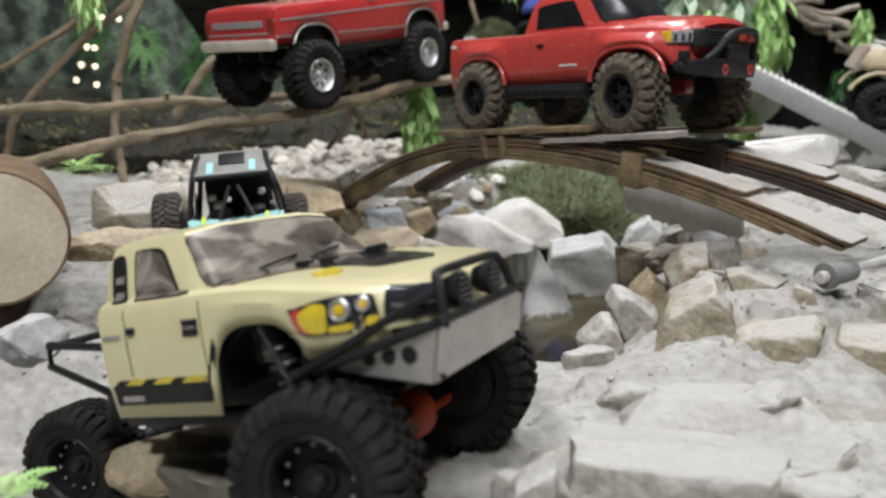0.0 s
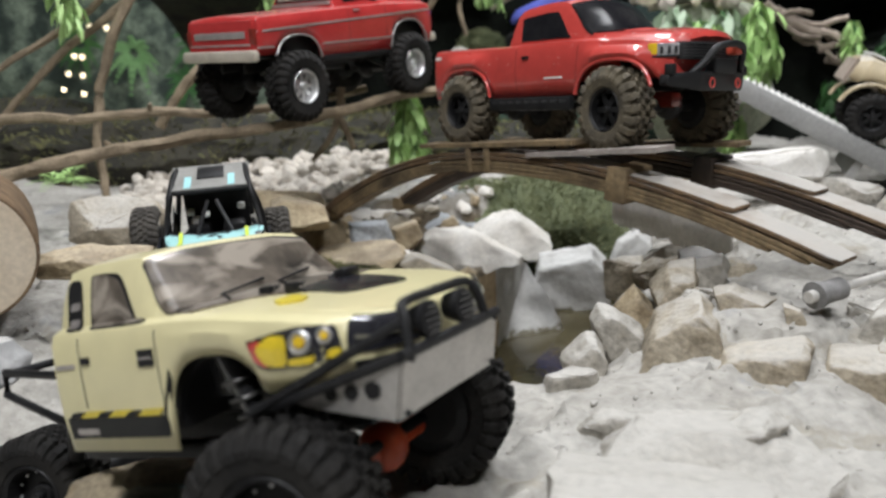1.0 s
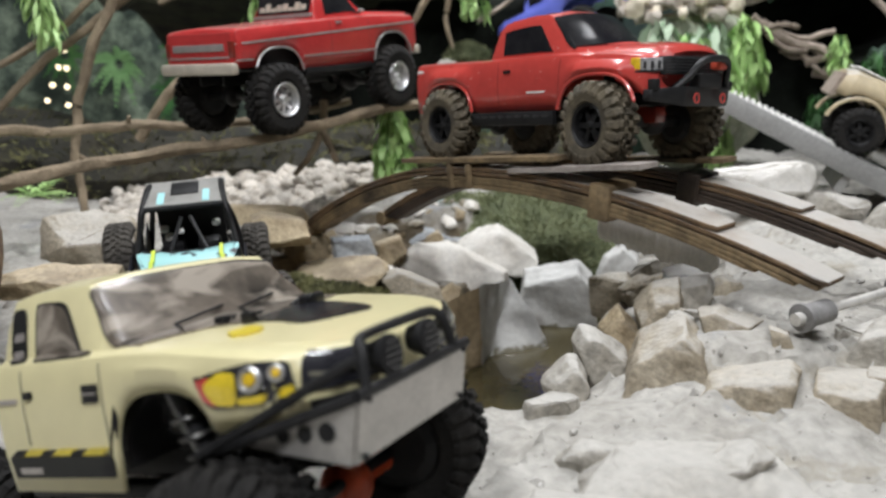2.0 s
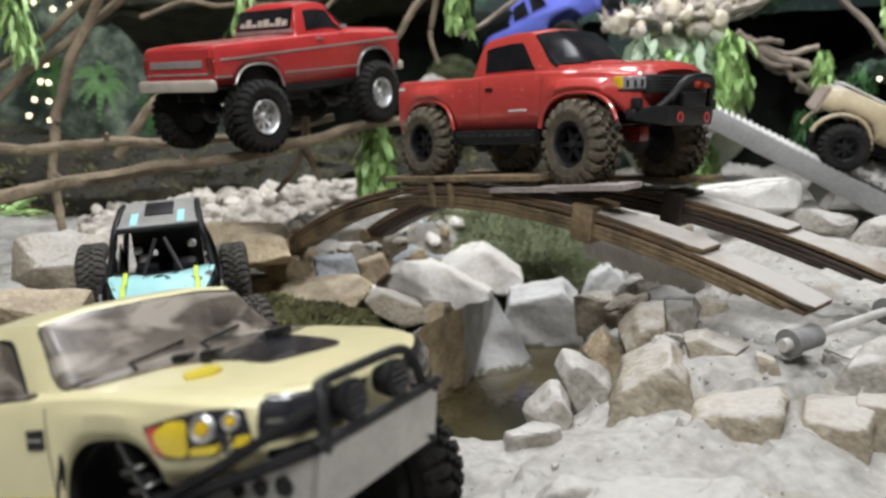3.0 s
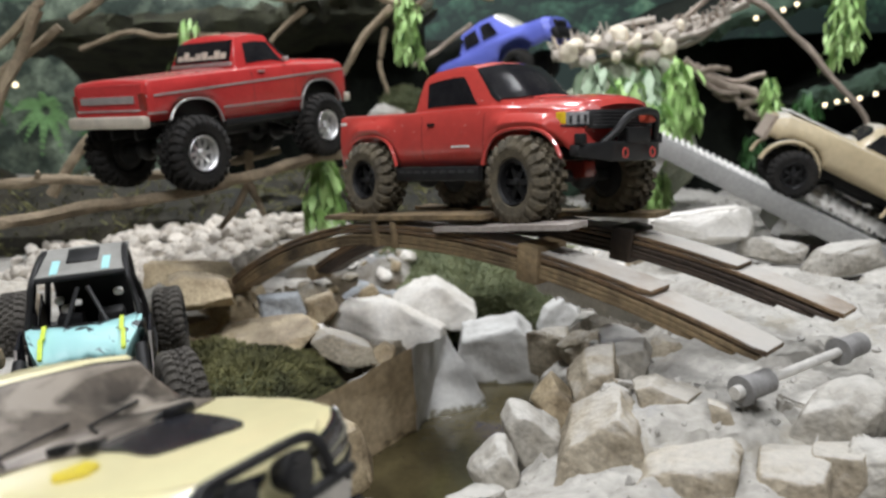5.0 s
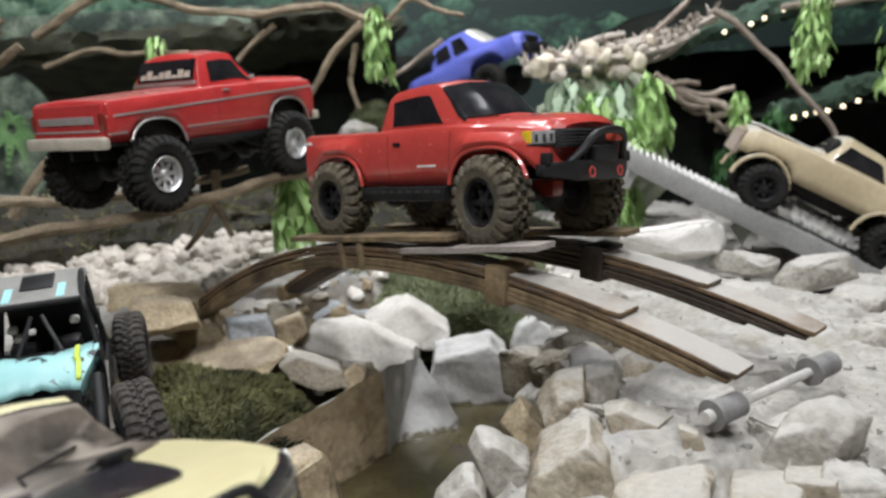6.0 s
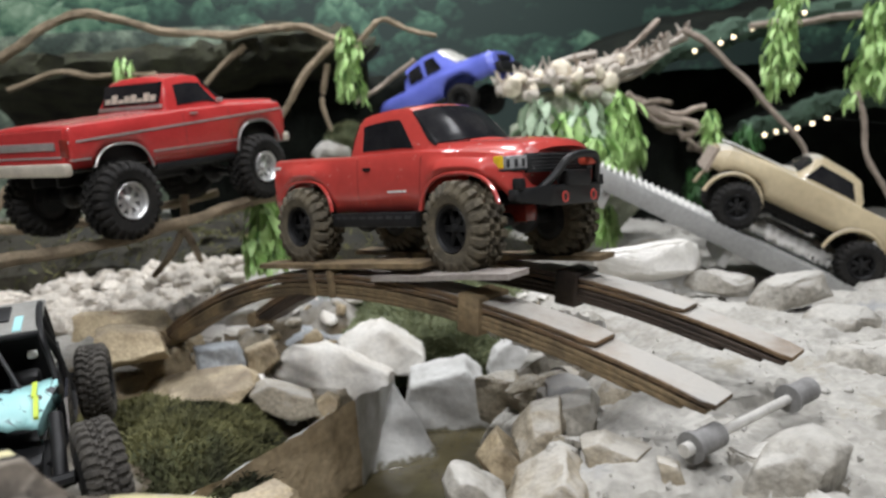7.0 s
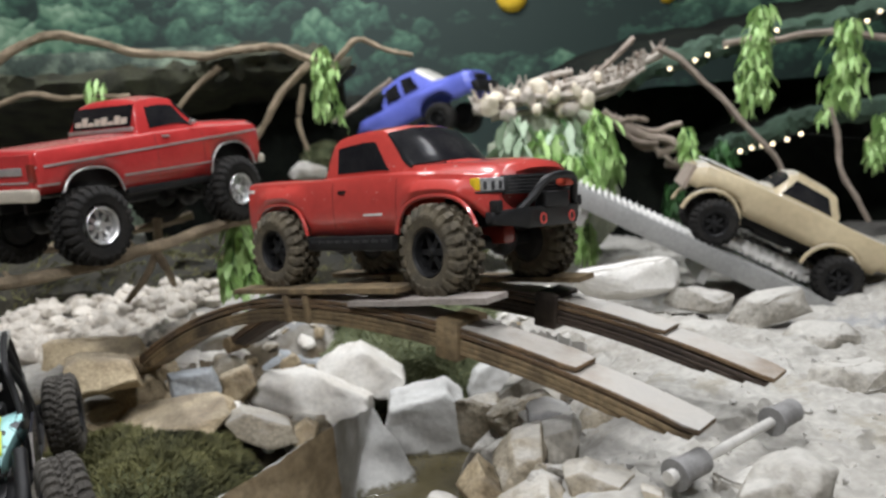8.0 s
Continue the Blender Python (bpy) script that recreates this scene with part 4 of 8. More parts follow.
STEEL_DARK = mat("dark_spring_wire", (0.16, 0.155, 0.15), 0.35, 0.8, scale=60)


SEAL = mat("matt_black_border", (0.035, 0.034, 0.033), 0.85, second=(0.05, 0.047, 0.043), scale=30, spec=0.2)


def cream_truck(m):
    t = thing("pickup_truck", "cream scale model crawler with black tube bumper and large black tyres", "model truck", m)
    sh = Shell([(-0.234, 0.097, 0.016, 0.03, 0.09, 0.084), (-0.231, 0.104, 0.018, 0.048, 0.096, 0.088), (-0.224, 0.104, 0.018, 0.059, 0.097, 0.087), (-0.205, 0.104, 0.018, 0.062, 0.097, 0.086),
                (-0.17, 0.104, 0.018, 0.062, 0.097, 0.085), (-0.152, 0.104, 0.018, 0.061, 0.097, 0.085), (-0.146, 0.104, 0.018, 0.056, 0.097, 0.086), (-0.121, 0.104, 0.018, 0.0205, 0.096, 0.092), (-0.114, 0.104, 0.018, 0.019, 0.094, 0.091),
                (-0.075, 0.104, 0.0155, 0.0165, 0.093, 0.088), (-0.03, 0.103, 0.0105, 0.0115, 0.09, 0.082), (-0.012, 0.1, 0.0075, 0.009, 0.087, 0.078), (0, 0.096, 0.005, 0.007, 0.083, 0.072),
                (0.01, 0.089, 0.003, 0.005, 0.076, 0.064), (0.018, 0.078, 0, 0.004, 0.065, 0.054), (0.025, 0.06, -0.002, 0.002, 0.048, 0.04), (0.029, 0.04, -0.004, 0, 0.03, 0.025), (0.031, 0.022, -0.006, -0.003, 0.018, 0.014)],
               lambda x: -0.068 if x < -0.1 else -0.034, [(-0.083, -0.054, 0.04, 1.14)], r=0.009, r2=0.011, bulge=0.003, shift=0.01, crown=0.0015)
    solid(part("body", sh.build(), CREAM, t), 0.0016)
    for a in (0, 1):
        f = (lambda k: 20 - k) if a else (lambda k: k)
        g = lambda *pts: [(x, f(k)) for x, k in pts]
        part("window", sh.blob(g((-0.196, 6.95), (-0.173, 6.88), (-0.163, 6.45), (-0.147, 5.5), (-0.1445, 4.75), (-0.15, 4.45), (-0.19, 4.45), (-0.1935, 5.3)), rings=10), GLASS_CLEAR, t, "clear side window with haze painted in")
        part("window_seal", sh.blob(g((-0.198, 7.05), (-0.172, 6.98), (-0.161, 6.5), (-0.1445, 5.5), (-0.142, 4.65), (-0.149, 4.3), (-0.192, 4.3), (-0.196, 5.3)), rings=10, out=0.0008), BLACK, t)
        q = part("quarter_window", sh.blob(g((-0.222, 6.95), (-0.209, 6.9), (-0.206, 5.2), (-0.205, 4.4), (-0.218, 4.35), (-0.22, 5.2)), rings=8), BLACK, t, "louvred quarter panel")
        for i in range(6):
            k0 = 4.55 + i * 0.36
            part("louvre", sh.patch([(-0.218, f(k0)), (-0.209, f(k0)), (-0.209, f(k0 + 0.16)), (-0.217, f(k0 + 0.16))], nx=2, nk=1, out=0.0024), TRIM, q)
        part("side_decal", sh.patch([(-0.226, f(0.38)), (-0.1185, f(0.4)), (-0.1185, f(0.95)), (-0.226, f(0.95))], nx=10, nk=2), BLACK, t, "black stripe decal along the sill")
        for i in range(3):
            x = -0.212 + i * 0.029
            part("stripe_decal", sh.patch([(x, f(0.97)), (x + 0.02, f(0.97)), (x + 0.026, f(1.12)), (x + 0.008, f(1.12))], nx=2, nk=1), YELLOW, t, "yellow chevron decal")
            part("chevron_decal", sh.patch([(x - 0.012, f(0.97)), (x - 0.001, f(0.97)), (x + 0.005, f(1.1)), (x - 0.006, f(1.1))], nx=2, nk=1), BLACK, t)
        part("decal_text", sh.patch([(-0.218, f(0.5)), (-0.196, f(0.5)), (-0.196, f(0.66)), (-0.218, f(0.66))], nx=2, nk=1, out=0.0018), TRIM, t)
        part("door_handle", sh.patch([(-0.2, f(2.35)), (-0.193, f(2.35)), (-0.193, f(2.55)), (-0.2, f(2.55))], nx=2, nk=2, out=0.002), BLACK, t)
        part("badge", sh.patch([(-0.228, f(2.25)), (-0.209, f(2.25)), (-0.209, f(2.38)), (-0.228, f(2.38))], nx=2, nk=1), TRIM, t)
        v = part("fender_vent", sh.patch([(-0.144, f(2.15)), (-0.13, f(2.15)), (-0.13, f(2.62)), (-0.144, f(2.62))], nx=2, nk=2), BLACK, t, "small black vent decal")
        part("vent_bar", sh.patch([(-0.143, f(2.36)), (-0.131, f(2.36)), (-0.131, f(2.41)), (-0.143, f(2.41))], nx=2, nk=1, out=0.002), TRIM, v)
        for x in (-0.2035, -0.1275):
            part("shut_line", sh.patch([(x, f(1.2)), (x + 0.0009, f(1.2)), (x + 0.0009, f(3.4)), (x, f(3.4))], nx=1, nk=8, out=0.0004, thick=0.0008), SHUT, t)
        hl = part("headlight", sh.blob(g((-0.049, 1.95), (-0.046, 1.4), (-0.037, 1.12), (-0.015, 1.2), (0.007, 1.45), (0.0075, 2.6), (0.004, 3.9), (-0.012, 3.7), (-0.03, 3.0), (-0.044, 2.5)), rings=8), LENS_DARK, t, "dark headlight decal with amber and yellow lenses")
        part("marker", sh.blob(g((-0.0475, 1.9), (-0.044, 1.4), (-0.036, 1.2), (-0.032, 1.5), (-0.037, 2.3), (-0.043, 2.4)), out=0.002, rings=4), RED, hl, "red corner lens")
        part("indicator", sh.blob(g((-0.042, 1.9), (-0.036, 1.3), (-0.024, 1.25), (-0.0215, 1.9), (-0.023, 2.8), (-0.032, 2.75)), out=0.0026, rings=4), YELLOW_LENS, hl, "yellow lens with a red edge")
        part("yellow_stripe", sh.blob(g((-0.0205, 1.25), (-0.008, 1.3), (0.0065, 1.55), (0.0065, 1.95), (-0.008, 1.62), (-0.0205, 1.5)), out=0.0024, rings=3), YELLOW_LENS, hl)
        for x, k, rr in ((-0.0125, 2.4, 0.0068), (0.0005, 3.0, 0.0047)):
            c = sh.point(x, f(k), 0.0015)
            d = (sh.point(x, f(k), 0.003) - sh.point(x, f(k), 0.0)).normalized()
            at = Matrix.Translation(c) @ d.to_track_quat("Y", "Z").to_matrix().to_4x4()
            bm = bmesh.new()
            lathe(bm, [(rr, -0.001), (rr, 0.0015), (rr * 0.82, 0.0022), (rr * 0.76, 0.0005), (0, 0.0008)], 20)
            bmesh.ops.transform(bm, matrix=at, verts=bm.verts[:])
            part("lamp_ring", bm, CHROME, hl)
            bm = bmesh.new()
            lathe(bm, [(rr * 0.55, 0.0005), (rr * 0.5, 0.0024), (0, 0.003)], 14)
            bmesh.ops.transform(bm, matrix=at, verts=bm.verts[:])
            part("bulb", bm, CHROME if rr > 0.007 else AMBER, hl)
        gr = part("grille", sh.patch([(0.0105, f(1.55)), (0.0305, f(1.55)), (0.0305, f(6.4)), (0.0105, f(5.3))], nx=14, nk=6), LENS_DARK, t, "dark grille decal")
        part("grille_bar", sh.patch([(0.013, f(2.6)), (0.0303, f(2.6)), (0.0303, f(3.0)), (0.013, f(3.0))], nx=12, nk=1, out=0.0022), SHUT, gr)
        part("valance_slot", sh.patch([(0.012, f(0.75)), (0.029, f(0.75)), (0.029, f(1.15)), (0.012, f(1.15))], nx=10, nk=1, out=0.0016), BLACK, t)
    part("windscreen", sh.patch([(-0.1485, 7.8), (-0.119, 6.2), (-0.119, 13.7), (-0.1445, 12.1)], nx=14, nk=40, out=0.0016, thick=0.003), GLASS_CLEAR, t, "clear windscreen with reflections painted in")
    part("windscreen_seal", sh.patch([(-0.1496, 7.55), (-0.1175, 6.05), (-0.1175, 13.95), (-0.1465, 12.35)], nx=14, nk=40, out=0.001, thick=0.002), SEAL, t, "black border round the windscreen")
    part("cowl_panel", sh.blob([(-0.121, 6.25), (-0.112, 7.2), (-0.1, 8.3), (-0.0885, 9.0), (-0.07, 9.35), (-0.066, 10.1), (-0.07, 10.8), (-0.085, 11.9), (-0.1, 13.0), (-0.121, 13.6)], out=0.0013, rings=10), GLASS_CLEAR, t, "dark cowl below the windscreen with painted reflections")
    part("bonnet_decal", sh.blob([(-0.072, 9.5), (-0.05, 9.4), (-0.026, 9.35), (-0.012, 10.5), (-0.03, 10.75), (-0.072, 10.85)], out=0.0017, rings=8), LENS_DARK, t, "black and yellow bonnet decal")
    part("bonnet_flash", sh.blob([(-0.0585, 8.55), (-0.0566, 9.0), (-0.044, 8.93), (-0.04, 8.6), (-0.0487, 8.35)], out=0.0018, rings=3), YELLOW, t)
    for y0, y1 in ((-0.05, 0.01), (0.01, 0.065)):
        bm = bmesh.new()
        tube(bm, [(-0.1, y0, 0.0215), (-0.1125, y0 + 0.006, 0.0245), (-0.122, y1, 0.0285)], 0.0011, 6)
        part("wiper", bm, BLACK, t)
    for x, y in ((-0.087, -0.028), (-0.068, -0.024)):
        bm = bmesh.new()
        box(bm, (x, y, 0.0215), (0.009, 0.007, 0.006), 0.0012)
        tube(bm, [(x - 0.006, y, 0.0225), (x + 0.005, y + 0.008, 0.023), (x + 0.009, y, 0.022)], 0.0011, 6)
        part("body_clip", bm, BLACK, t)
    bm = bmesh.new()
    box(bm, (-0.074, 0.05, 0.0215), (0.01, 0.022, 0.007), 0.0025)
    tube(bm, [(-0.08, 0.034, 0.019), (-0.077, 0.042, 0.023), (-0.074, 0.05, 0.0235)], 0.002, 8)
    part("snorkel_stub", bm, BLACK, t)
    # tube bumper with its plates
    X = 0.05
    bm = bmesh.new()
    prism(bm, [(X - 0.002, -0.02), (X + 0.001, -0.02), (X - 0.008, -0.054), (X - 0.011, -0.054)], -0.086, 0.038)
    bu = part("bumper_plate", bm, STEEL_PLATE, t, "scuffed bare metal skid plate")
    for y in (-1, 1):
        bm = bmesh.new()
        out = [(X, -0.02), (X - 0.09, -0.036), (X - 0.07, -0.044), (X - 0.01, -0.054)]
        prism(bm, out, y * 0.0625 - 0.024, y * 0.0645 - 0.024)
        pl = part("side_plate", bm, STEEL_PLATE, bu)
        for i in range(3):
            bm = bmesh.new()
            lathe(bm, [(0.0052 - 0.0006 * i, -0.0022), (0.0052 - 0.0006 * i, 0.0022)], 16)
            bmesh.ops.translate(bm, verts=bm.verts[:], vec=(X - 0.021 - i * 0.0145, y * 0.0635 - 0.024, -0.036 - i * 0.0005))
            part("plate_hole", bm, BLACK, pl)
        bm = bmesh.new()
        tube(bm, [(X, y * 0.064 - 0.024, -0.019), (X - 0.1, y * 0.074 - 0.024, -0.044)], 0.0032, 8)
        part("bumper_tube", bm, BLACK, bu)
        bm = bmesh.new()
        tube(bm, smooth_line([(X, y * 0.05 - 0.028, -0.019), (X - 0.002, y * 0.046 - 0.028, 0.0), (X - 0.006, y * 0.038 - 0.028, 0.007), (X - 0.006, -0.028, 0.008)], 5), 0.0032, 8)
        part("hoop_tube", bm, BLACK, bu)
        bm = bmesh.new()
        tube(bm, [(X - 0.003, y * 0.05 - 0.028, -0.002), (X - 0.1, y * 0.078 - 0.024, -0.043)], 0.003, 8)
        part("brace_tube", bm, BLACK, bu)
        for z in (-0.022, -0.052):
            bm = bmesh.new()
            b = bmesh.ops.create_icosphere(bm, subdivisions=1, radius=0.0022, matrix=Matrix.Translation((X - (0.0 if z > -0.03 else 0.008) + 0.002, y * 0.056 - 0.024, z)))
            part("bolt", bm, BLACK, bu)
        bm = bmesh.new()
        lathe(bm, [(0, -0.01), (0.008, -0.008), (0.0115, 0.002), (0.0115, 0.005), (0.0095, 0.0055), (0, 0.0045)], 20)
        bmesh.ops.transform(bm, matrix=pose(X - 0.004, y * 0.022 - 0.028, -0.006, 0, 0, -90), verts=bm.verts[:])
        lp = part("spot_lamp", bm, BLACK, bu, "round black spot lamp with ribbed cover")
        for i in range(5):
            bm = bmesh.new()
            hw = 0.0088 * math.cos(math.asin((i - 2) * 0.4))
            box(bm, (X + 0.0018, y * 0.022 - 0.028, -0.006 + (i - 2) * 0.0036), (0.0015, hw * 2, 0.0012))
            part("lamp_rib", bm, LENS_DARK, lp)
        bm = bmesh.new()
        tube(bm, [(X - 0.004, y * 0.022 - 0.028, -0.014), (X - 0.002, y * 0.022 - 0.028, -0.02)], 0.002, 6)
        part("lamp_bracket", bm, BLACK, lp)
    bm = bmesh.new()
    tube(bm, [(X, -0.088, -0.019), (X, 0.04, -0.019)], 0.0034, 8)
    part("cross_tube", bm, BLACK, bu)
    # rear cage, inner wings and chassis
    for y in (-1, 1):
        bm = bmesh.new()
        tube(bm, [(-0.226, y * 0.072, -0.02), (-0.335, y * 0.068, -0.012), (-0.342, y * 0.066, -0.03), (-0.262, y * 0.07, -0.056), (-0.222, y * 0.072, -0.05)], 0.0034, 8)
        part("cage_tube", bm, BLACK, t)
        bm = bmesh.new()
        tube(bm, [(-0.235, y * 0.05, 0.012), (-0.262, y * 0.05, -0.05)], 0.003, 8)
        part("cage_post", bm, BLACK, t)
    bm = bmesh.new()
    tube(bm, [(-0.337, -0.068, -0.014), (-0.337, 0.068, -0.014)], 0.0034, 8)
    part("cage_cross_tube", bm, BLACK, t)
    bm = bmesh.new()
    box(bm, (-0.262, 0.01, -0.022), (0.08, 0.11, 0.075), 0.008)
    part("rear_box", bm, BLACK, t, "dark rear bed box")
    bm = bmesh.new()
    box(bm, (-0.12, 0, -0.04), (0.2, 0.09, 0.04), 0.008)
    part("inner_wing", bm, BLACK, t)
    for y0, y1 in ((-0.084, -0.03), (0.05, 0.104)):
        bm = bmesh.new()
        arc = [(-0.083 + 0.046 * math.cos(q), -0.056 + 0.05 * math.sin(q)) for q in [math.pi * i / 14 for i in range(15)]]
        inner = [(-0.083 + 0.043 * math.cos(q), -0.056 + 0.047 * math.sin(q)) for q in [math.pi * (14 - i) / 14 for i in range(15)]]
        prism(bm, arc + inner, y0, y1)
        box(bm, (-0.083, y1 if y0 < 0 else y0, -0.036), (0.094, 0.003, 0.056))
        part("arch_liner", bm, BLACK, t, "black wheel arch liner")
    for x, z, y0 in ((-0.036, -0.1, -0.012), (-0.418, -0.139, 0.077)):
        bm = bmesh.new()
        tube(bm, [(x, y0 - 0.075, z), (x, y0 + 0.075, z)], 0.008, 10)
        b = bmesh.ops.create_uvsphere(bm, u_segments=12, v_segments=8, radius=0.018, matrix=Matrix.Translation((x, y0 + 0.015, z)))
        part("axle", bm, BLACK if x < -0.1 else ORANGE, t, "" if x < -0.1 else "axle with orange casing")
        for y in (-1, 1):
            s = -1 if x > -0.1 else 1
            bm = bmesh.new()
            tube(bm, [(x, y0 + y * 0.045, z), (x + s * 0.14, y * 0.03, -0.078)], 0.004, 8)
            part("link", bm, BLACK, t)
            bm = bmesh.new()
            tube(bm, [(x + s * 0.004, y0 + y * 0.05, z + 0.006), (x + s * (0.03 if s < 0 else 0.13), y * 0.05, -0.06)], 0.0065, 10)
            part("shock_absorber", bm, BLACK, t, "black coil-over shock")
    bm = bmesh.new()
    box(bm, (-0.14, 0.0, -0.066), (0.2, 0.075, 0.03), 0.008)
    part("chassis_plate", bm, BLACK, t, "black chassis with gearbox")
    for y in (-0.06, 0.06):
        bm = bmesh.new()
        box(bm, (-0.19, y, -0.078), (0.14, 0.014, 0.012), 0.004)
        part("rock_slider", bm, BLACK, t)
    bm = bmesh.new()
    tube(bm, [(-0.03, -0.06, -0.095), (-0.03, 0.06, -0.095)], 0.004, 8)
    part("steering_link", bm, BLACK, t)
    # black box added to keep the gap behind the bumper dark
    bm = bmesh.new()
    box(bm, (-0.02, -0.02, -0.055), (0.05, 0.08, 0.024), 0.006)
    part("dark_filler_box", bm, BLACK, t)
    for y in (-0.074, 0.05):
        bm = bmesh.new()
        tube(bm, [(-0.05, y, -0.1), (-0.088, y, -0.012)], lambda k: 0.0085 if k > 0.5 else 0.005, 14)
        sk = part("damper", bm, GLOSS, t, "glossy black damper with a coil spring")
        bm = bmesh.new()
        turns = [Vector((-0.05, y, -0.1)).lerp(Vector((-0.088, y, -0.012)), k / 84) + Vector((0.0115 * math.cos(k * 0.62), 0.0115 * math.sin(k * 0.62), 0)) for k in range(8, 76)]
        tube(bm, turns, 0.0014, 5)
        part("spring", bm, STEEL_DARK, sk)
        bm = bmesh.new()
        box(bm, (-0.094, y * 0.84, -0.022), (0.03, 0.02, 0.036), 0.004)
        part("shock_tower", bm, GLOSS, t)
    wheels(t, [(-0.036, -0.102, -0.103, 12, 0), (-0.03, 0.074, -0.092, 12, 0), (-0.418, 0.0, -0.139, 13, 0), (-0.418, 0.155, -0.139, 13, 0)], TYRE_BIG, RIM_DISC, HUB_BLACK, BOLTS, label="large black wheel with silver bead bolts")
    return t


def splatter_paint():
    """Turquoise film printed with irregular black splashes."""
    m = bpy.data.materials.new("splattered_turquoise")
    m.use_nodes = True
    n, link = m.node_tree.nodes, m.node_tree.links
    tc = n.new("ShaderNodeTexCoord")
    a = n.new("ShaderNodeTexNoise")
    a.inputs["Scale"].default_value, a.inputs["Detail"].default_value, a.inputs["Distortion"].default_value = 34, 6, 1.2
    link.new(tc.outputs["Object"], a.inputs["Vector"])
    r = n.new("ShaderNodeValToRGB")
    e = r.color_ramp.elements
    e[0].position, e[0].color = 0.37, (0.02, 0.025, 0.03, 1)
    e[1].position, e[1].color = 0.41, (0.34, 0.62, 0.62, 1)
    link.new(a.outputs["Fac"], r.inputs[0])
    # the print is heaviest along the rear edge, thinning out forwards
    sp = n.new("ShaderNodeSeparateXYZ")
    link.new(tc.outputs["Object"], sp.inputs[0])
    edge = n.new("ShaderNodeMapRange")
    edge.inputs[1].default_value, edge.inputs[2].default_value = -0.012, 0.03
    edge.inputs[3].default_value, edge.inputs[4].default_value = -0.16, 0.0
    link.new(sp.outputs["X"], edge.inputs[0])
    sm = n.new("ShaderNodeMath")
    link.new(a.outputs["Fac"], sm.inputs[0])
    link.new(edge.outputs[0], sm.inputs[1])
    link.new(sm.outputs[0], r.inputs[0])
    b = n["Principled BSDF"]
    link.new(r.outputs[0], b.inputs["Base Color"])
    b.inputs["Roughness"].default_value = 0.42
    return m


SPLAT = splatter_paint()


def buggy(m):
    t = thing("rock_buggy", "turquoise scale model buggy with a black roll cage and lime stripes", "model buggy", m)
    bm = bmesh.new()
    out = [(-0.012, 0.019, 0.072, -0.011), (0.0, 0.018, 0.071, -0.005), (0.012, 0.014, 0.07, 0.002), (0.024, 0.0105, 0.066, 0.005), (0.035, 0.006, 0.062, 0.006), (0.047, 0.0, 0.056, 0.006), (0.056, -0.007, 0.051, 0.006), (0.06, -0.014, 0.049, 0.005)]
    rows = []
    for x, z, w, dome in out:
        rows.append([bm.verts.new((x + 0.006 * noise.noise(Vector((k * 0.7, x * 60, 2))), k / 8 * w, z + dome * (1 - abs(k / 8) ** 1.5) + 0.0022 * noise.noise(Vector((k * 0.6, x * 45, 5))))) for k in range(-8, 9)])
    for a, b in zip(rows, rows[1:]):
        for i in range(16):
            bm.faces.new((a[i], a[i + 1], b[i + 1], b[i]))
    for i in (0, -1):
        low = [bm.verts.new((r[i].co.x - 0.004, r[i].co.y * 1.02, r[i].co.z - 0.022)) for r in rows]
        for k in range(len(rows) - 1):
            bm.faces.new((rows[k][i], rows[k + 1][i], low[k + 1], low[k]))
    solid(part("bonnet", bm, SPLAT, t, "turquoise bonnet with black splatter"), 0.0015)
    for y in (-1, 1):
        bm = bmesh.new()
        for a, b in (((0.006, 0.044, 0.0195), (0.032, 0.046, 0.0125)), ((0.032, 0.046, 0.0125), (0.057, 0.034, -0.003))):
            prism(bm, [(a[0], a[2]), (b[0], b[2]), (b[0], b[2] + 0.003), (a[0], a[2] + 0.003)], y * a[1], y * (a[1] + 0.0055))
        part("lime_stripe", bm, LIME, t)
        for pts in ([(0.0, 0.07, 0.012), (-0.018, 0.064, 0.042), (-0.033, 0.058, 0.072), (-0.11, 0.052, 0.084), (-0.16, 0.05, 0.03), (-0.17, 0.05, -0.02)],
                    [(0.095, 0.06, -0.045), (0.03, 0.072, -0.05), (-0.08, 0.074, -0.05), (-0.17, 0.05, -0.03)],
                    [(-0.04, 0.058, 0.07), (-0.055, 0.07, 0.02), (-0.045, 0.074, -0.05)], [(0.0, 0.066, 0.008), (0.02, 0.073, -0.05)], [(-0.11, 0.049, 0.078), (-0.1, 0.072, -0.05)]):
            bm = bmesh.new()
            tube(bm, smooth_line([(x, y * q, z) for x, q, z in pts], 3), 0.0042, 8)
            part("cage_tube", bm, BLACK, t)
        bm = bmesh.new()
        prism(bm, [(0.062, -0.05), (0.008, -0.055), (-0.012, 0.012), (0.03, 0.004)], y * 0.078, y * 0.081)
        part("side_panel", bm, LENS_DARK, t, "dark side panel with a pale edge")
        bm = bmesh.new()
        tube(bm, [(0.03, y * 0.0795, 0.005), (0.062, y * 0.0795, -0.05), (0.008, y * 0.0795, -0.056)], 0.0022, 6)
        part("panel_edge", bm, TRIM, t)
        bm = bmesh.new()
        box(bm, (-0.06, y * 0.026, -0.015), (0.03, 0.034, 0.05), 0.006)
        part("seat", bm, BLACK, t)
        bm = bmesh.new()
        tube(bm, [(-0.01, y * 0.026, 0.01), (-0.034, y * 0.006, 0.055)], 0.003, 8)
        part("dash_tube", bm, GREY_SLAT, t)
    bm = bmesh.new()
    prism(bm, [(-0.035, 0.07), (-0.115, 0.082), (-0.116, 0.087), (-0.033, 0.075)], -0.058, 0.058)
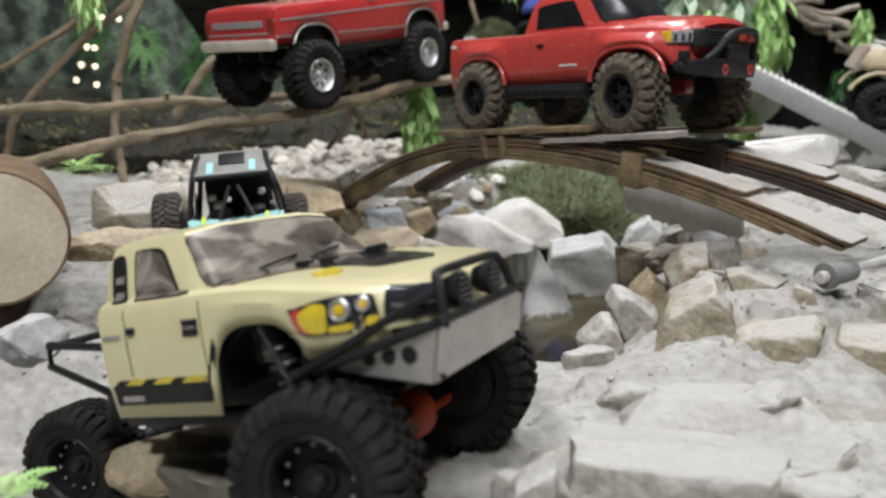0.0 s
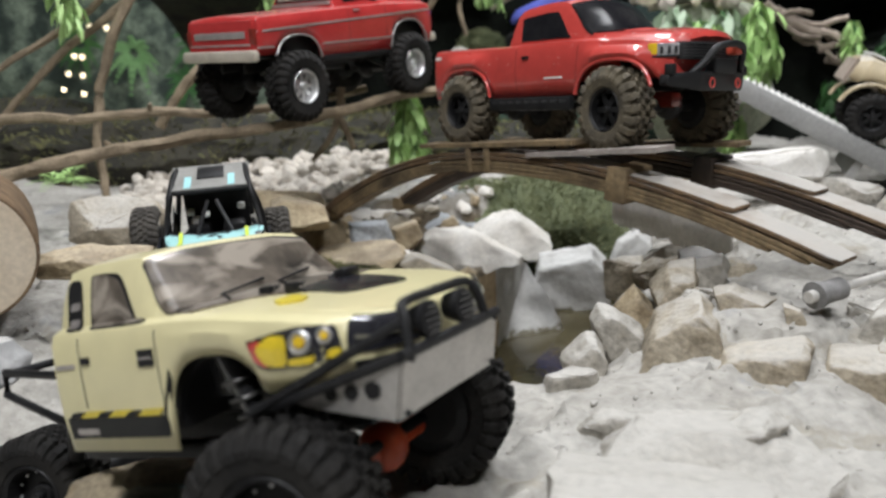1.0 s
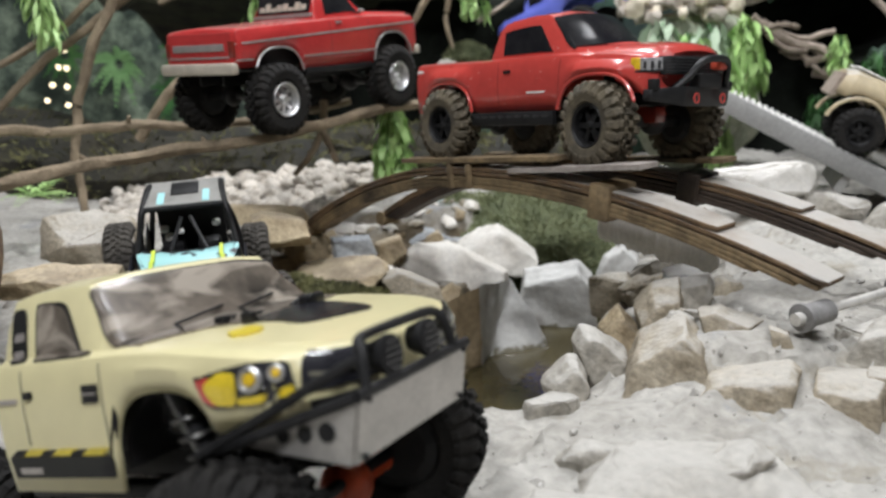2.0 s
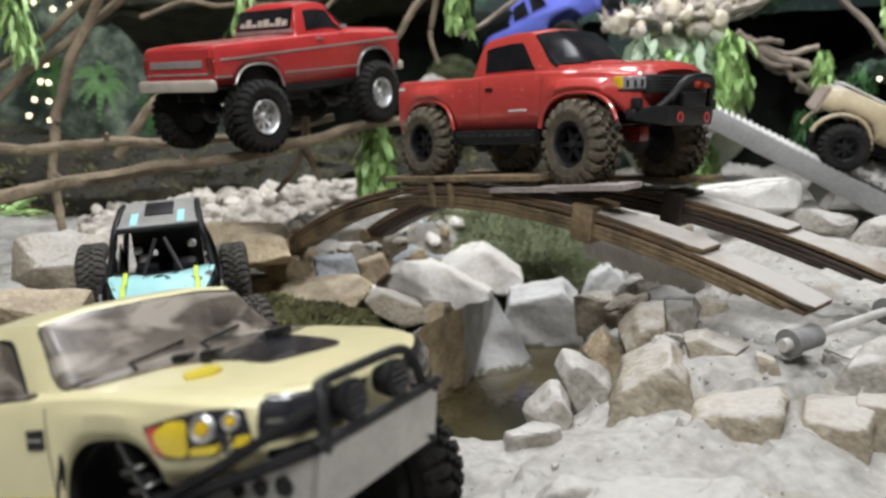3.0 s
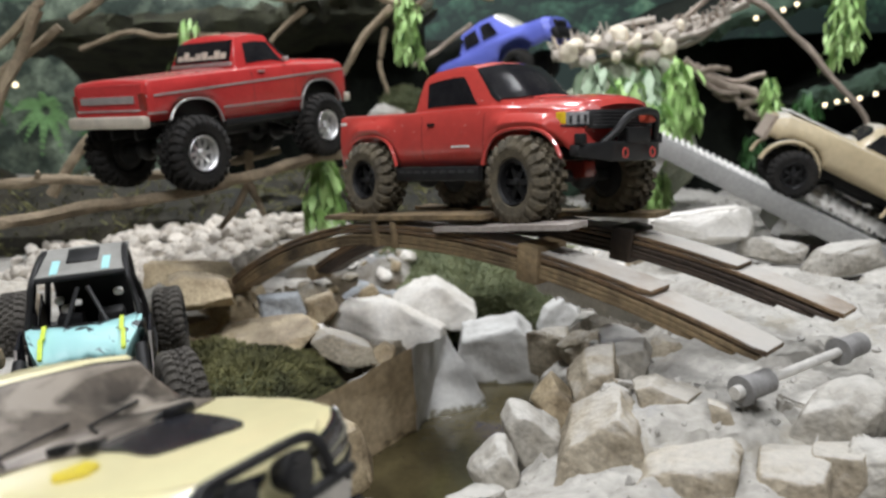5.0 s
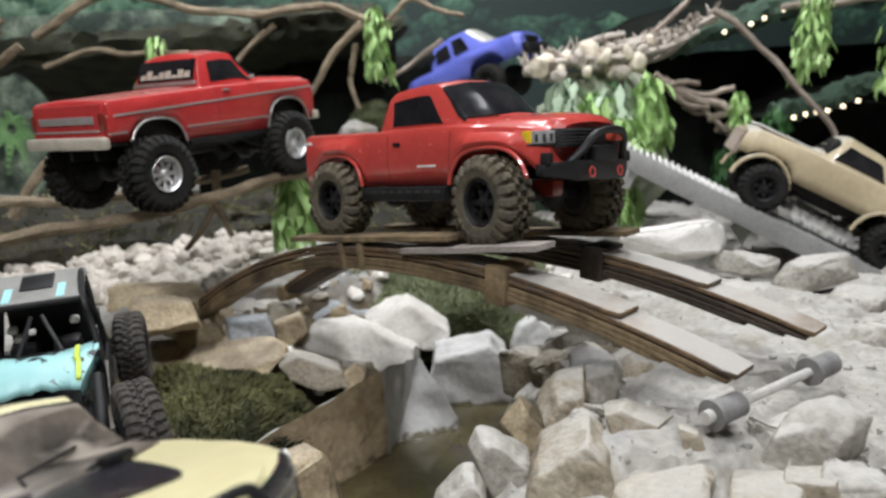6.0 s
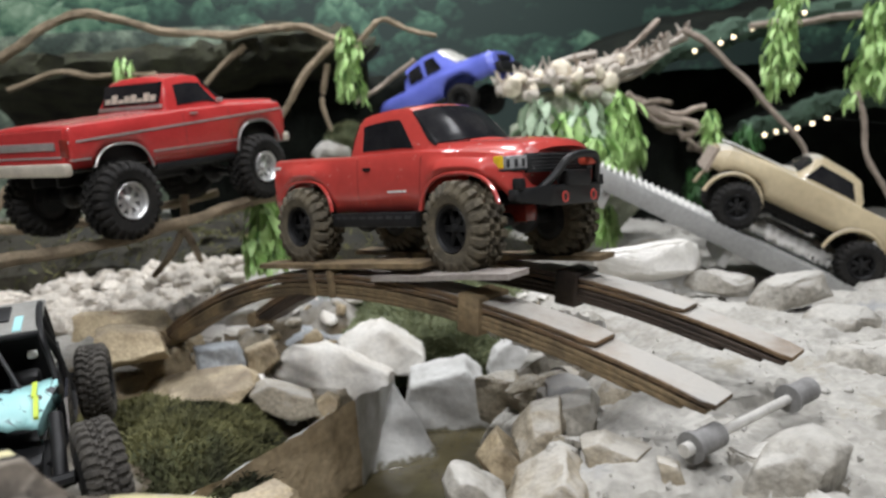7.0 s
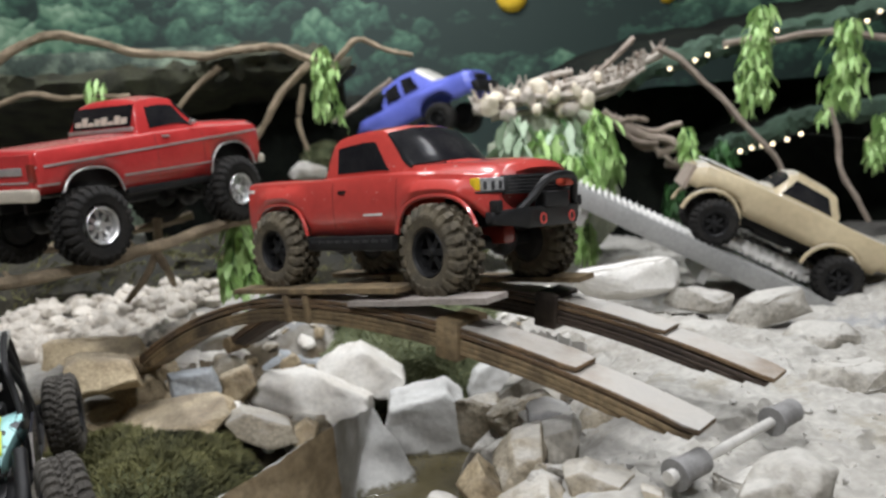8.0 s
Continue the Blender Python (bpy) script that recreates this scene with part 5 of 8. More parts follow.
    rf = part("roof_panel", bm, ROOFGREY, t, "faded dark roof panel with turquoise flashes")
    for y in (-0.038, 0.026):
        bm = bmesh.new()
        prism(bm, [(-0.037, 0.0752), (-0.075, 0.0809), (-0.075, 0.0823), (-0.037, 0.0768)], y, y + 0.01)
        part("roof_flash", bm, TURQUOISE, rf)
    bm = bmesh.new()
    box(bm, (-0.085, 0.0, 0.0832), (0.04, 0.04, 0.004), 0.001, Matrix.Rotation(radians(8.5), 4, "Y"))
    part("roof_vent", bm, BLACK, rf, "dark raised roof vent")
    # black sheet added to shade the open cockpit from behind
    bm = bmesh.new()
    box(bm, (-0.112, 0, 0.01), (0.006, 0.1, 0.13), 0.002)
    part("cockpit_blackout", bm, BLACK, t)
    for y in (-1, 1):
        bm = bmesh.new()
        prism(bm, [(-0.11, -0.05), (-0.02, -0.05), (-0.03, 0.0), (-0.1, 0.03)], y * 0.064, y * 0.066)
        part("door_panel", bm, BLACK, t)
    for x, y, z, w in ((-0.06, -0.036, 0.03, 0.012), (-0.07, -0.03, 0.012, 0.016), (-0.055, 0.04, 0.035, 0.012), (-0.05, -0.012, 0.028, 0.01)):
        bm = bmesh.new()
        box(bm, (x, y, z), (w, w, w * 0.8), w * 0.25)
        part("cockpit_fitting", bm, WHITE, t, "small pale fitting in the cockpit")
    bm = bmesh.new()
    box(bm, (-0.035, 0, -0.05), (0.25, 0.1, 0.012), 0.003)
    part("floor_pan", bm, BLACK, t)
    bm = bmesh.new()
    tube(bm, [(-0.034, -0.058, 0.07), (-0.034, 0.058, 0.07)], 0.0042, 8)
    part("cage_cross_tube", bm, BLACK, t)
    bm = bmesh.new()
    box(bm, (-0.012, 0, 0.002), (0.02, 0.1, 0.016), 0.004)
    part("dashboard", bm, BLACK, t)
    for x, z0, z1 in ((-0.2, -0.06, -0.085), (0.14, -0.06, -0.042)):
        bm = bmesh.new()
        tube(bm, [(x, -0.1, z0), (x, 0.09, z1)], 0.008, 8)
        b = bmesh.ops.create_uvsphere(bm, u_segments=12, v_segments=8, radius=0.018)
        bmesh.ops.translate(bm, verts=b["verts"], vec=(x, 0.01, (z0 + z1) / 2))
        part("axle", bm, BLACK, t)
    for y in (-1, 1):
        bm = bmesh.new()
        tube(bm, [(0.14, y * 0.075, -0.05), (0.06, y * 0.07, 0.0)], 0.008, 10)
        part("shock_absorber", bm, BLACK, t)
        bm = bmesh.new()
        tube(bm, [(-0.2, y * 0.06, -0.065), (-0.1, y * 0.05, -0.045)], 0.005, 8)
        part("link", bm, BLACK, t)
        bm = bmesh.new()
        tube(bm, [(0.14, y * 0.06, -0.05), (0.03, y * 0.05, -0.05)], 0.005, 8)
        part("link", bm, BLACK, t)
    wheels(t, [(-0.2, -0.128, -0.06, 0, 0), (-0.2, 0.09, -0.085, 0, 0), (0.14, -0.115, -0.06, 14, 0), (0.14, 0.117, -0.042, 14, 0)], TYRE_DUST, RIM_BLACK, HUB_BLACK, label="dusty off-road wheel")
    return t


def blue_truck(m):
    t = thing("pickup_truck", "blue scale model pickup climbing the rock slope", "model truck", m)
    sh = Shell([(-0.305, 0.085, 0.123, 0.123, 0.08, 0.078), (-0.3, 0.093, 0.128, 0.128, 0.084, 0.082), (-0.297, 0.094, 0.128, 0.078, 0.084, 0.082), (-0.185, 0.095, 0.123, 0.078, 0.084, 0.082),
                (-0.18, 0.095, 0.123, 0.148, 0.084, 0.08), (-0.16, 0.095, 0.123, 0.195, 0.084, 0.072), (-0.08, 0.095, 0.122, 0.205, 0.084, 0.07), (-0.02, 0.095, 0.122, 0.2, 0.084, 0.07),
                (0.045, 0.095, 0.118, 0.126, 0.082, 0.076), (0.06, 0.095, 0.116, 0.124, 0.08, 0.075), (0.145, 0.09, 0.108, 0.116, 0.074, 0.065), (0.165, 0.08, 0.098, 0.105, 0.066, 0.055)],
               0.036, [(-0.3, 0.012, 0.068, 1.0), (0.02, 0.012, 0.07, 1.0)], flare=0.006)
    solid(part("body", sh.build(), BLUE, t), 0.002)
    for a in (0, 1):
        f = (lambda k: 20 - k) if a else (lambda k: k)
        part("window", sh.patch([(-0.155, f(6.15)), (-0.095, f(6.15)), (-0.1, f(6.9)), (-0.15, f(6.9))], out=0.003), GLASS, t)
        part("window", sh.patch([(-0.08, f(6.15)), (-0.02, f(6.15)), (-0.04, f(6.9)), (-0.08, f(6.9))], out=0.003), GLASS, t)
        bm = bmesh.new()
        box(bm, (0.152, (0.062 if a else -0.062), 0.088), (0.02, 0.032, 0.02), 0.004)
        part("headlight", bm, CHROME, t)
        bm = bmesh.new()
        box(bm, (-0.14, (0.098 if a else -0.098), 0.03), (0.2, 0.01, 0.016), 0.002)
        part("rock_slider", bm, BLACK, t)
    part("windscreen", sh.patch([(-0.018, 7.1), (0.042, 7.1), (0.042, 12.9), (-0.018, 12.9)], nk=40, out=0.002), SCREEN_GLARE, t, "windscreen with its glare painted pale")
    part("bonnet_decal", sh.patch([(0.09, 7.8), (0.145, 7.6), (0.145, 12.4), (0.09, 12.2)], nk=12, out=0.0018), LENS_DARK, t, "dark decal on the bonnet")
    part("bonnet_glare", sh.patch([(0.06, 8.6), (0.085, 8.6), (0.085, 11.4), (0.06, 11.4)], nk=10, out=0.0018), SCREEN_GLARE, t, "pale glare painted at the bonnet's rear edge")
    bm = bmesh.new()
    box(bm, (0.172, 0, 0.05), (0.025, 0.17, 0.035), 0.006)
    part("front_bumper", bm, BLACK, t)
    bm = bmesh.new()
    box(bm, (0.167, 0, 0.086), (0.012, 0.09, 0.02), 0.003)
    part("grille", bm, BLACK, t)
    wheels(t, [(0.02, -0.1, 0, 0, 0), (0.02, 0.1, 0, 0, 0), (-0.3, -0.1, 0, 0, 0), (-0.3, 0.1, 0, 0, 0)], TYRE_FAR, RIM_BLACK, HUB_BLACK, label="black wheel")
    return t


def tan_truck(m):
    t = thing("pickup_truck", "tan scale model pickup driving up the metal ramp", "model truck", m)
    sh = Shell([(-0.25, 0.085, 0.108, 0.108, 0.08, 0.078), (-0.245, 0.094, 0.114, 0.114, 0.084, 0.082), (-0.24, 0.095, 0.115, 0.06, 0.084, 0.082), (-0.1, 0.096, 0.116, 0.06, 0.084, 0.082),
                (-0.096, 0.096, 0.116, 0.13, 0.086, 0.08), (-0.075, 0.096, 0.116, 0.168, 0.086, 0.07), (-0.05, 0.096, 0.117, 0.175, 0.086, 0.068), (0.025, 0.096, 0.118, 0.182, 0.086, 0.068),
                (0.04, 0.096, 0.118, 0.174, 0.086, 0.069), (0.068, 0.096, 0.118, 0.126, 0.084, 0.078), (0.08, 0.096, 0.118, 0.124, 0.084, 0.078), (0.22, 0.094, 0.113, 0.118, 0.082, 0.075), (0.242, 0.088, 0.1, 0.106, 0.078, 0.07)],
               lambda x: 0.04 if abs(x) < 0.22 else 0.055, [(-0.13, 0.0, 0.062, 1.0), (0.165, 0.0, 0.068, 1.1)], r=0.006, flare=0.008)
    solid(part("body", sh.build(), TAN, t), 0.002)
    for a in (0, 1):
        f = (lambda k: 20 - k) if a else (lambda k: k)
        part("window", sh.patch([(-0.078, f(6.12)), (0.045, f(6.12)), (0.024, f(6.88)), (-0.058, f(6.88))]), GLASS, t)
        for x in (-0.13, 0.165):
            bm = bmesh.new()
            arc = [(x + 0.067 * math.cos(q), 0.07 * math.sin(q)) for q in [math.pi * i / 12 for i in range(13)]]
            tube(bm, [(px, (0.103 if a else -0.103), pz) for px, pz in arc], 0.005, 6)
            part("arch_flare", bm, TAN, t)
    part("windscreen", sh.patch([(0.044, 7.3), (0.065, 7.3), (0.065, 12.7), (0.044, 12.7)], nk=40, out=0.002), GLASS, t)
    bm = bmesh.new()
    prism(bm, [(0.242, 0.04), (0.252, 0.045), (0.25, 0.1), (0.242, 0.102)], -0.085, 0.085)
    part("front_panel", bm, WOOD_GREY, t)
    bm = bmesh.new()
    box(bm, (-0.17, 0, 0.114), (0.135, 0.165, 0.004), 0.0015)
    part("bed_cover", bm, WHITE, t, "pale panel over the bed")
    bm = bmesh.new()
    box(bm, (0.152, 0, 0.1245), (0.15, 0.15, 0.004), 0.0015)
    part("bonnet_panel", bm, WHITE, t, "pale panel over the bonnet")
    running_gear(t, 0.3)
    wheels(t, [(0.151, -0.1, 0, 0, 0), (0.151, 0.105, 0, 0, 0), (-0.151, -0.1, 0, 0, 0), (-0.151, 0.105, 0, 0, 0)], TYRE_FAR, RIM_BLACK, HUB_BLACK, label="black wheel")
    return t


LENS_DARK = mat("dark_lens", (0.025, 0.025, 0.03), 0.2, coat=0.5, scale=40)
YELLOW = mat("yellow_decal", (0.7, 0.56, 0.05), 0.35, coat=0.3, scale=40)
YELLOW_LENS = mat("yellow_lens", (0.8, 0.6, 0.04), 0.2, coat=0.5, scale=40)
ORANGE = mat("orange_casing", (0.5, 0.07, 0.02), 0.4, scale=40)
TURQUOISE = mat("turquoise_splatter", (0.42, 0.74, 0.76), 0.35, second=(0.3, 0.6, 0.62), scale=22, mix=0.25, coat=0.3, fine=0.08)
LIME = mat("lime_stripe", (0.6, 0.75, 0.08), 0.4, scale=40)
ROOFGREY = mat("faded_roof", (0.27, 0.265, 0.245), 0.6, second=(0.17, 0.168, 0.155), scale=30)
# pale base colour paints the glare on the blue truck
SCREEN_GLARE = mat("painted_screen_glare", (0.7, 0.68, 0.62), 0.15, coat=0.8, scale=20)
TYRE_BIG = tyre_mesh("big_tyre", 0.0585, 0.05, RUBBER, lugs=30, lug_h=0.0045)
TYRE_DUST = tyre_mesh("dusty_tyre", 0.06, 0.042, RUBBER_DUST, lugs=30, lug_h=0.004)
TYRE_FAR = tyre_mesh("far_tyre", 0.055, 0.042, RUBBER, lugs=22, lug_h=0.005)
RIM_DISC = rim_mesh("disc_rim", 0.031, 0.048, BLACK, kind="disc")
BOLTS = bolt_ring("rim_bolts", 0.0225, -0.011, 12, 0.0016, CHROME)

cream_truck(frame_of((-0.0392, 0.4994, 0.3365), (0.166, -0.072, 0.041), -8))
buggy(frame_of((-0.377, 1.1, 0.225), (0.26, -0.94, -0.12), 1.5))
blue_truck(frame_of((0.4703, 2.8153, 0.5729), (0.38, -0.27, 0.175)) @ Matrix.Scale(1.01, 4))
tan_truck(frame_of((1.097, 1.8989, 0.217), (-0.251, 0.083, 0.142)))


# ---- leaf-spring bridge: along runs from the far left foot to the near right foot ----
FOOT = Vector((-0.325, 1.642, 0))
ALONG = Vector((0.6539, -0.7566, 0))
ACROSS = Vector((0.7566, 0.6539, 0))


def arch(u):
    return 0.331 - 0.3 * (0.66 - u) ** 2 - (0.155 * max(0.0, 0.45 - u) ** 1.6) if u < 0.66 else 0.331 - 0.33 * (u - 0.66) ** 2


def strip(name, u0, u1, drop, v0, v1, thick, material, parent, label="", dz=0.0):
    """A curved steel strip that follows the arch, `drop` below its top."""
    bm = bmesh.new()
    n = 70
    rings = []
    for i in range(n + 1):
        u = u0 + (u1 - u0) * i / n
        s = (arch(u + 0.002) - arch(u - 0.002)) / 0.004
        up = (Vector((0, 0, 1)) - ALONG * s).normalized()
        c = FOOT + ALONG * u + Vector((0, 0, arch(u) + dz))
        j = 0.0012 * noise.noise(Vector((u * 9, drop * 300, v0 * 7)))
        e = min(1.0, min(i, n - i) / 1.0 + 0.84)
        mid, hw = (v0 + v1) / 2, (v1 - v0) / 2 * e
        rings.append([bm.verts.new(c + ACROSS * v + up * (h + j)) for v, h in ((mid - hw, -drop), (mid + hw, -drop), (mid + hw, -drop - thick), (mid - hw, -drop - thick))])
    for a, b in zip(rings, rings[1:]):
        for k in range(4):
            bm.faces.new((a[k], a[(k + 1) % 4], b[(k + 1) % 4], b[k]))
    bm.faces.new(rings[0])
    bm.faces.new(rings[-1][::-1])
    bmesh.ops.recalc_face_normals(bm, faces=bm.faces[:])
    bmesh.ops.bevel(bm, geom=[e for e in bm.edges if e.calc_face_angle(0) > 0.9], offset=0.0012, segments=1, affect="EDGES")
    return part(name, bm, material, parent, label)


def leaf_spring(v0, dz=0.0, steel=None):
    t = thing("leaf_spring", "rusty steel leaf spring arched as a bridge rail", "leaf spring", group="leaf springs of the bridge")
    w = 0.046
    ends = [(0.0, 0.975), (0.0, 1.105), (0.006, 1.098), (0.02, 1.075), (0.03, 1.03)]
    for i, (a, b) in enumerate(ends):
        strip("spring_leaf", a, b, (0.0, 0.0068, 0.015, 0.0213, 0.0275)[i], v0, v0 + w, 0.006, SPRING if i < 2 else steel or RUST, t, label="worn top leaf" if i < 2 else "", dz=dz)
    for u, h in ((0.806, 0.048), (0.545, 0.04), (0.5, 0.04)):
        bm = bmesh.new()
        s = (arch(u + 0.002) - arch(u - 0.002)) / 0.004
        m = Matrix.Translation(FOOT + ALONG * u + ACROSS * (v0 + w / 2) + Vector((0, 0, arch(u) + dz - h / 2 + 0.006))) @ Matrix((ALONG, ACROSS, Vector((0, 0, 1)))).transposed().to_4x4() @ Matrix.Rotation(-math.atan(s), 4, "Y")
        if u > 0.6:
            box(bm, (0, 0, 0), (0.034, w + 0.012, h), 0.003, m)
        else:
            box(bm, (0, 0, 0), (0.012, w + 0.008, h), 0.002, m)
        part("spring_clip", bm, steel or RUST, t, "rusty rebound clip")
    # rolled eye at the foot
    bm = bmesh.new()
    c = FOOT + ALONG * -0.008 + Vector((0, 0, arch(0) + dz - 0.018))
    tube(bm, [c + ACROSS * v0, c + ACROSS * (v0 + w)], 0.017, 14)
    part("spring_eye", bm, RUST, t)
    return t


leaf_spring(0.0)
# far spring takes the tone with the shadow painted in
leaf_spring(0.2, -0.011, SHADED_STEEL)


def deck_plate(u0, u1, v0, v1, z0, z1, material, label):
    bm = bmesh.new()
    n = 10
    rings = []
    for i in range(n + 1):
        u = u0 + (u1 - u0) * i / n
        z = z0 + (z1 - z0) * i / n + 0.001 * noise.noise(Vector((u * 12, z0 * 50, 0)))
        c = FOOT + ALONG * u
        rings.append([bm.verts.new((c + ACROSS * v).to_tuple()[:2] + (h,)) for v, h in ((v0, z), (v1, z), (v1, z - 0.007), (v0, z - 0.007))])
    for a, b in zip(rings, rings[1:]):
        for k in range(4):
            bm.faces.new((a[k], a[(k + 1) % 4], b[(k + 1) % 4], b[k]))
    bm.faces.new(rings[0])
    bm.faces.new(rings[-1][::-1])
    return tagged(part("deck_plate", bm, material), label, "steel plate", "deck plates")


deck_plate(0.37, 0.728, -0.004, 0.036, 0.325, 0.36, RUST, "loose flat steel plate lying on the spring")
deck_plate(0.64, 0.872, -0.008, 0.03, 0.335, 0.363, RUST_TOP, "worn flat steel plate under the truck wheels")
deck_plate(0.5, 0.86, 0.2, 0.236, 0.316, 0.345, RUST, "flat steel plate on the far spring")
deck_plate(0.36, 0.7, 0.2, 0.236, 0.312, 0.33, RUST, "flat steel plate on the far spring")


def bushing_pin():
    t = thing("bushing_pin", "steel rod with two grey rubber bushings at the bridge foot", "rod")
    a = Vector((0.366, 0.797, 0.226))
    b = Vector((0.546, 0.897, 0.231))
    d = (b - a).normalized()
    bm = bmesh.new()
    tube(bm, [a, b], 0.005, 12)
    part("rod", bm, CHROME_DULL, t, "bare steel rod")
    for p in (a + d * 0.028, b - d * 0.02):
        bm = bmesh.new()
        tube(bm, [p - d * 0.02, p - d * 0.018, p + d * 0.014, p + d * 0.016], lambda k: 0.0125, 20)
        bu = part("bushing", bm, RUBBER_GREY, t, "grey rubber bushing")
        bm = bmesh.new()
        tube(bm, [p - d * 0.025, p - d * 0.0205], 0.0152, 20)
        part("washer", bm, RUBBER_GREY, bu)
    bm = bmesh.new()
    tube(bm, [a - d * 0.006, a + d * 0.004], 0.0068, 14)
    part("nut", bm, CHROME_DULL, t)


CHROME_DULL = mat("bare_steel", (0.68, 0.66, 0.62), 0.45, 0.3, scale=60)
RUBBER_GREY = mat("grey_rubber", (0.25, 0.245, 0.24), 0.75, second=(0.15, 0.145, 0.14), scale=50, bump=0.3)
bushing_pin()


WHITE_CLOTH = mat("white_sack_cloth", (0.74, 0.72, 0.68), 0.9, second=(0.6, 0.58, 0.53), scale=18, bump=0.5, bump_scale=30)
RAIL_GREY = mat("dull_zinc_rail", (0.36, 0.36, 0.35), 0.5, 0.3, second=(0.27, 0.27, 0.262), scale=16)
# dark plank tone paints the shade between the grip strips
GRIP_SHADE = mat("grip_gap_shade", (0.17, 0.17, 0.165), 0.6, 0.3, second=(0.09, 0.09, 0.088), scale=30)


def ramp(m):
    """Metal ramp in the tan truck's frame."""
    t = thing("ramp", "galvanised metal ramp with serrated grip strips", "ramp", m)
    z = -0.058
    for y0, y1, mt, lb in ((0.06, 0.15, GALV, "galvanised grip plank"), (-0.12, 0.055, WHITE, "white painted grip plank")):
        bm = bmesh.new()
        box(bm, (0.14, (y0 + y1) / 2, z - 0.003), (0.66, y1 - y0, 0.006), 0.001)
        p = part("plank", bm, GRIP_SHADE, t, lb)
        if y0 > 0:
            bm = bmesh.new()
            box(bm, (0.14, y1 + 0.004, z - 0.014), (0.66, 0.008, 0.046), 0.001)
            part("side_rail", bm, RAIL_GREY, t, "plain grey side rail")
        rows = 38
        for i in range(rows):
            bm = bmesh.new()
            x = -0.18 + 0.645 * i / (rows - 1)
            n = 5 if y0 > 0 else 9
            for k in range(n):
                y = y0 + (y1 - y0) * (k + 0.5) / n
                vs = [bm.verts.new((x + dx, y + dy, z + h)) for dx, dy, h in ((-0.0034, -0.0062, 0), (0.0034, -0.0062, 0), (0.0034, 0.0062, 0), (-0.0034, 0.0062, 0), (0, -0.0034, 0.01), (0, 0.0034, 0.01))]
                for f in ((0, 1, 4), (1, 2, 5, 4), (2, 3, 5), (3, 0, 4, 5)):
                    bm.faces.new([vs[q] for q in f])
            box(bm, (x, (y0 + y1) / 2, z + 0.002), (0.0068, y1 - y0, 0.005), 0.001)
            part("grip_strip", bm, mt, p)
    # torn white sheet sloping down to the inner edge of the plank
    for y, x0, x1, h in ((0.056, -0.19, 0.11, 0.05), (0.03, -0.17, 0.06, 0.06)):
        bm = bmesh.new()
        rnd = random.Random(int(y * 1000))
        n = 44
        ring = []
        for i in range(n + 1):
            x = x0 + (x1 - x0) * i / n
            w = 0.003 * math.sin(i * 1.9) + rnd.uniform(-0.002, 0.002)
            tip = (0.012 if i % 2 else 0.0) + rnd.uniform(-0.003, 0.006)
            ring.append([bm.verts.new((x, y - 0.05, z + h + w)), bm.verts.new((x, y - 0.025, z + h * 0.82 + w)), bm.verts.new((x + rnd.uniform(-0.003, 0.003), y + 0.004 - tip, z + 0.014 + tip))])
        for a, b in zip(ring, ring[1:]):
            for k in (0, 1):
                bm.faces.new((a[k], b[k], b[k + 1], a[k + 1]))
        solid(part("torn_edge", bm, WHITE_CLOTH, t, "ragged white sheet edge"), 0.0015)
    for x in (0.12, 0.43):
        bm = bmesh.new()
        box(bm, (x, 0.02, z - 0.05), (0.02, 0.24, 0.06), 0.002)
        part("cross_member", bm, GALV, t)


ramp(frame_of((1.097, 1.8989, 0.217), (-0.251, 0.083, 0.142)))



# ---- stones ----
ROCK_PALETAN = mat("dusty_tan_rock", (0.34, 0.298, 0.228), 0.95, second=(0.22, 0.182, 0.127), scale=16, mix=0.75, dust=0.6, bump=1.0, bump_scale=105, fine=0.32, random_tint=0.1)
ROCK_WET = mat("wet_stone", (0.2, 0.19, 0.15), 0.35, second=(0.11, 0.1, 0.07), scale=14, bump=0.5, bump_scale=60, fine=0.2)
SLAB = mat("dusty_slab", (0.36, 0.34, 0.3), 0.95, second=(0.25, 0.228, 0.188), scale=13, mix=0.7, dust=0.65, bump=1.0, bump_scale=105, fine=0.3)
ROCK_TEAL = mat("pale_teal_stone", (0.4, 0.5, 0.47), 0.9, second=(0.3, 0.38, 0.35), scale=12, bump=0.5, bump_scale=60)


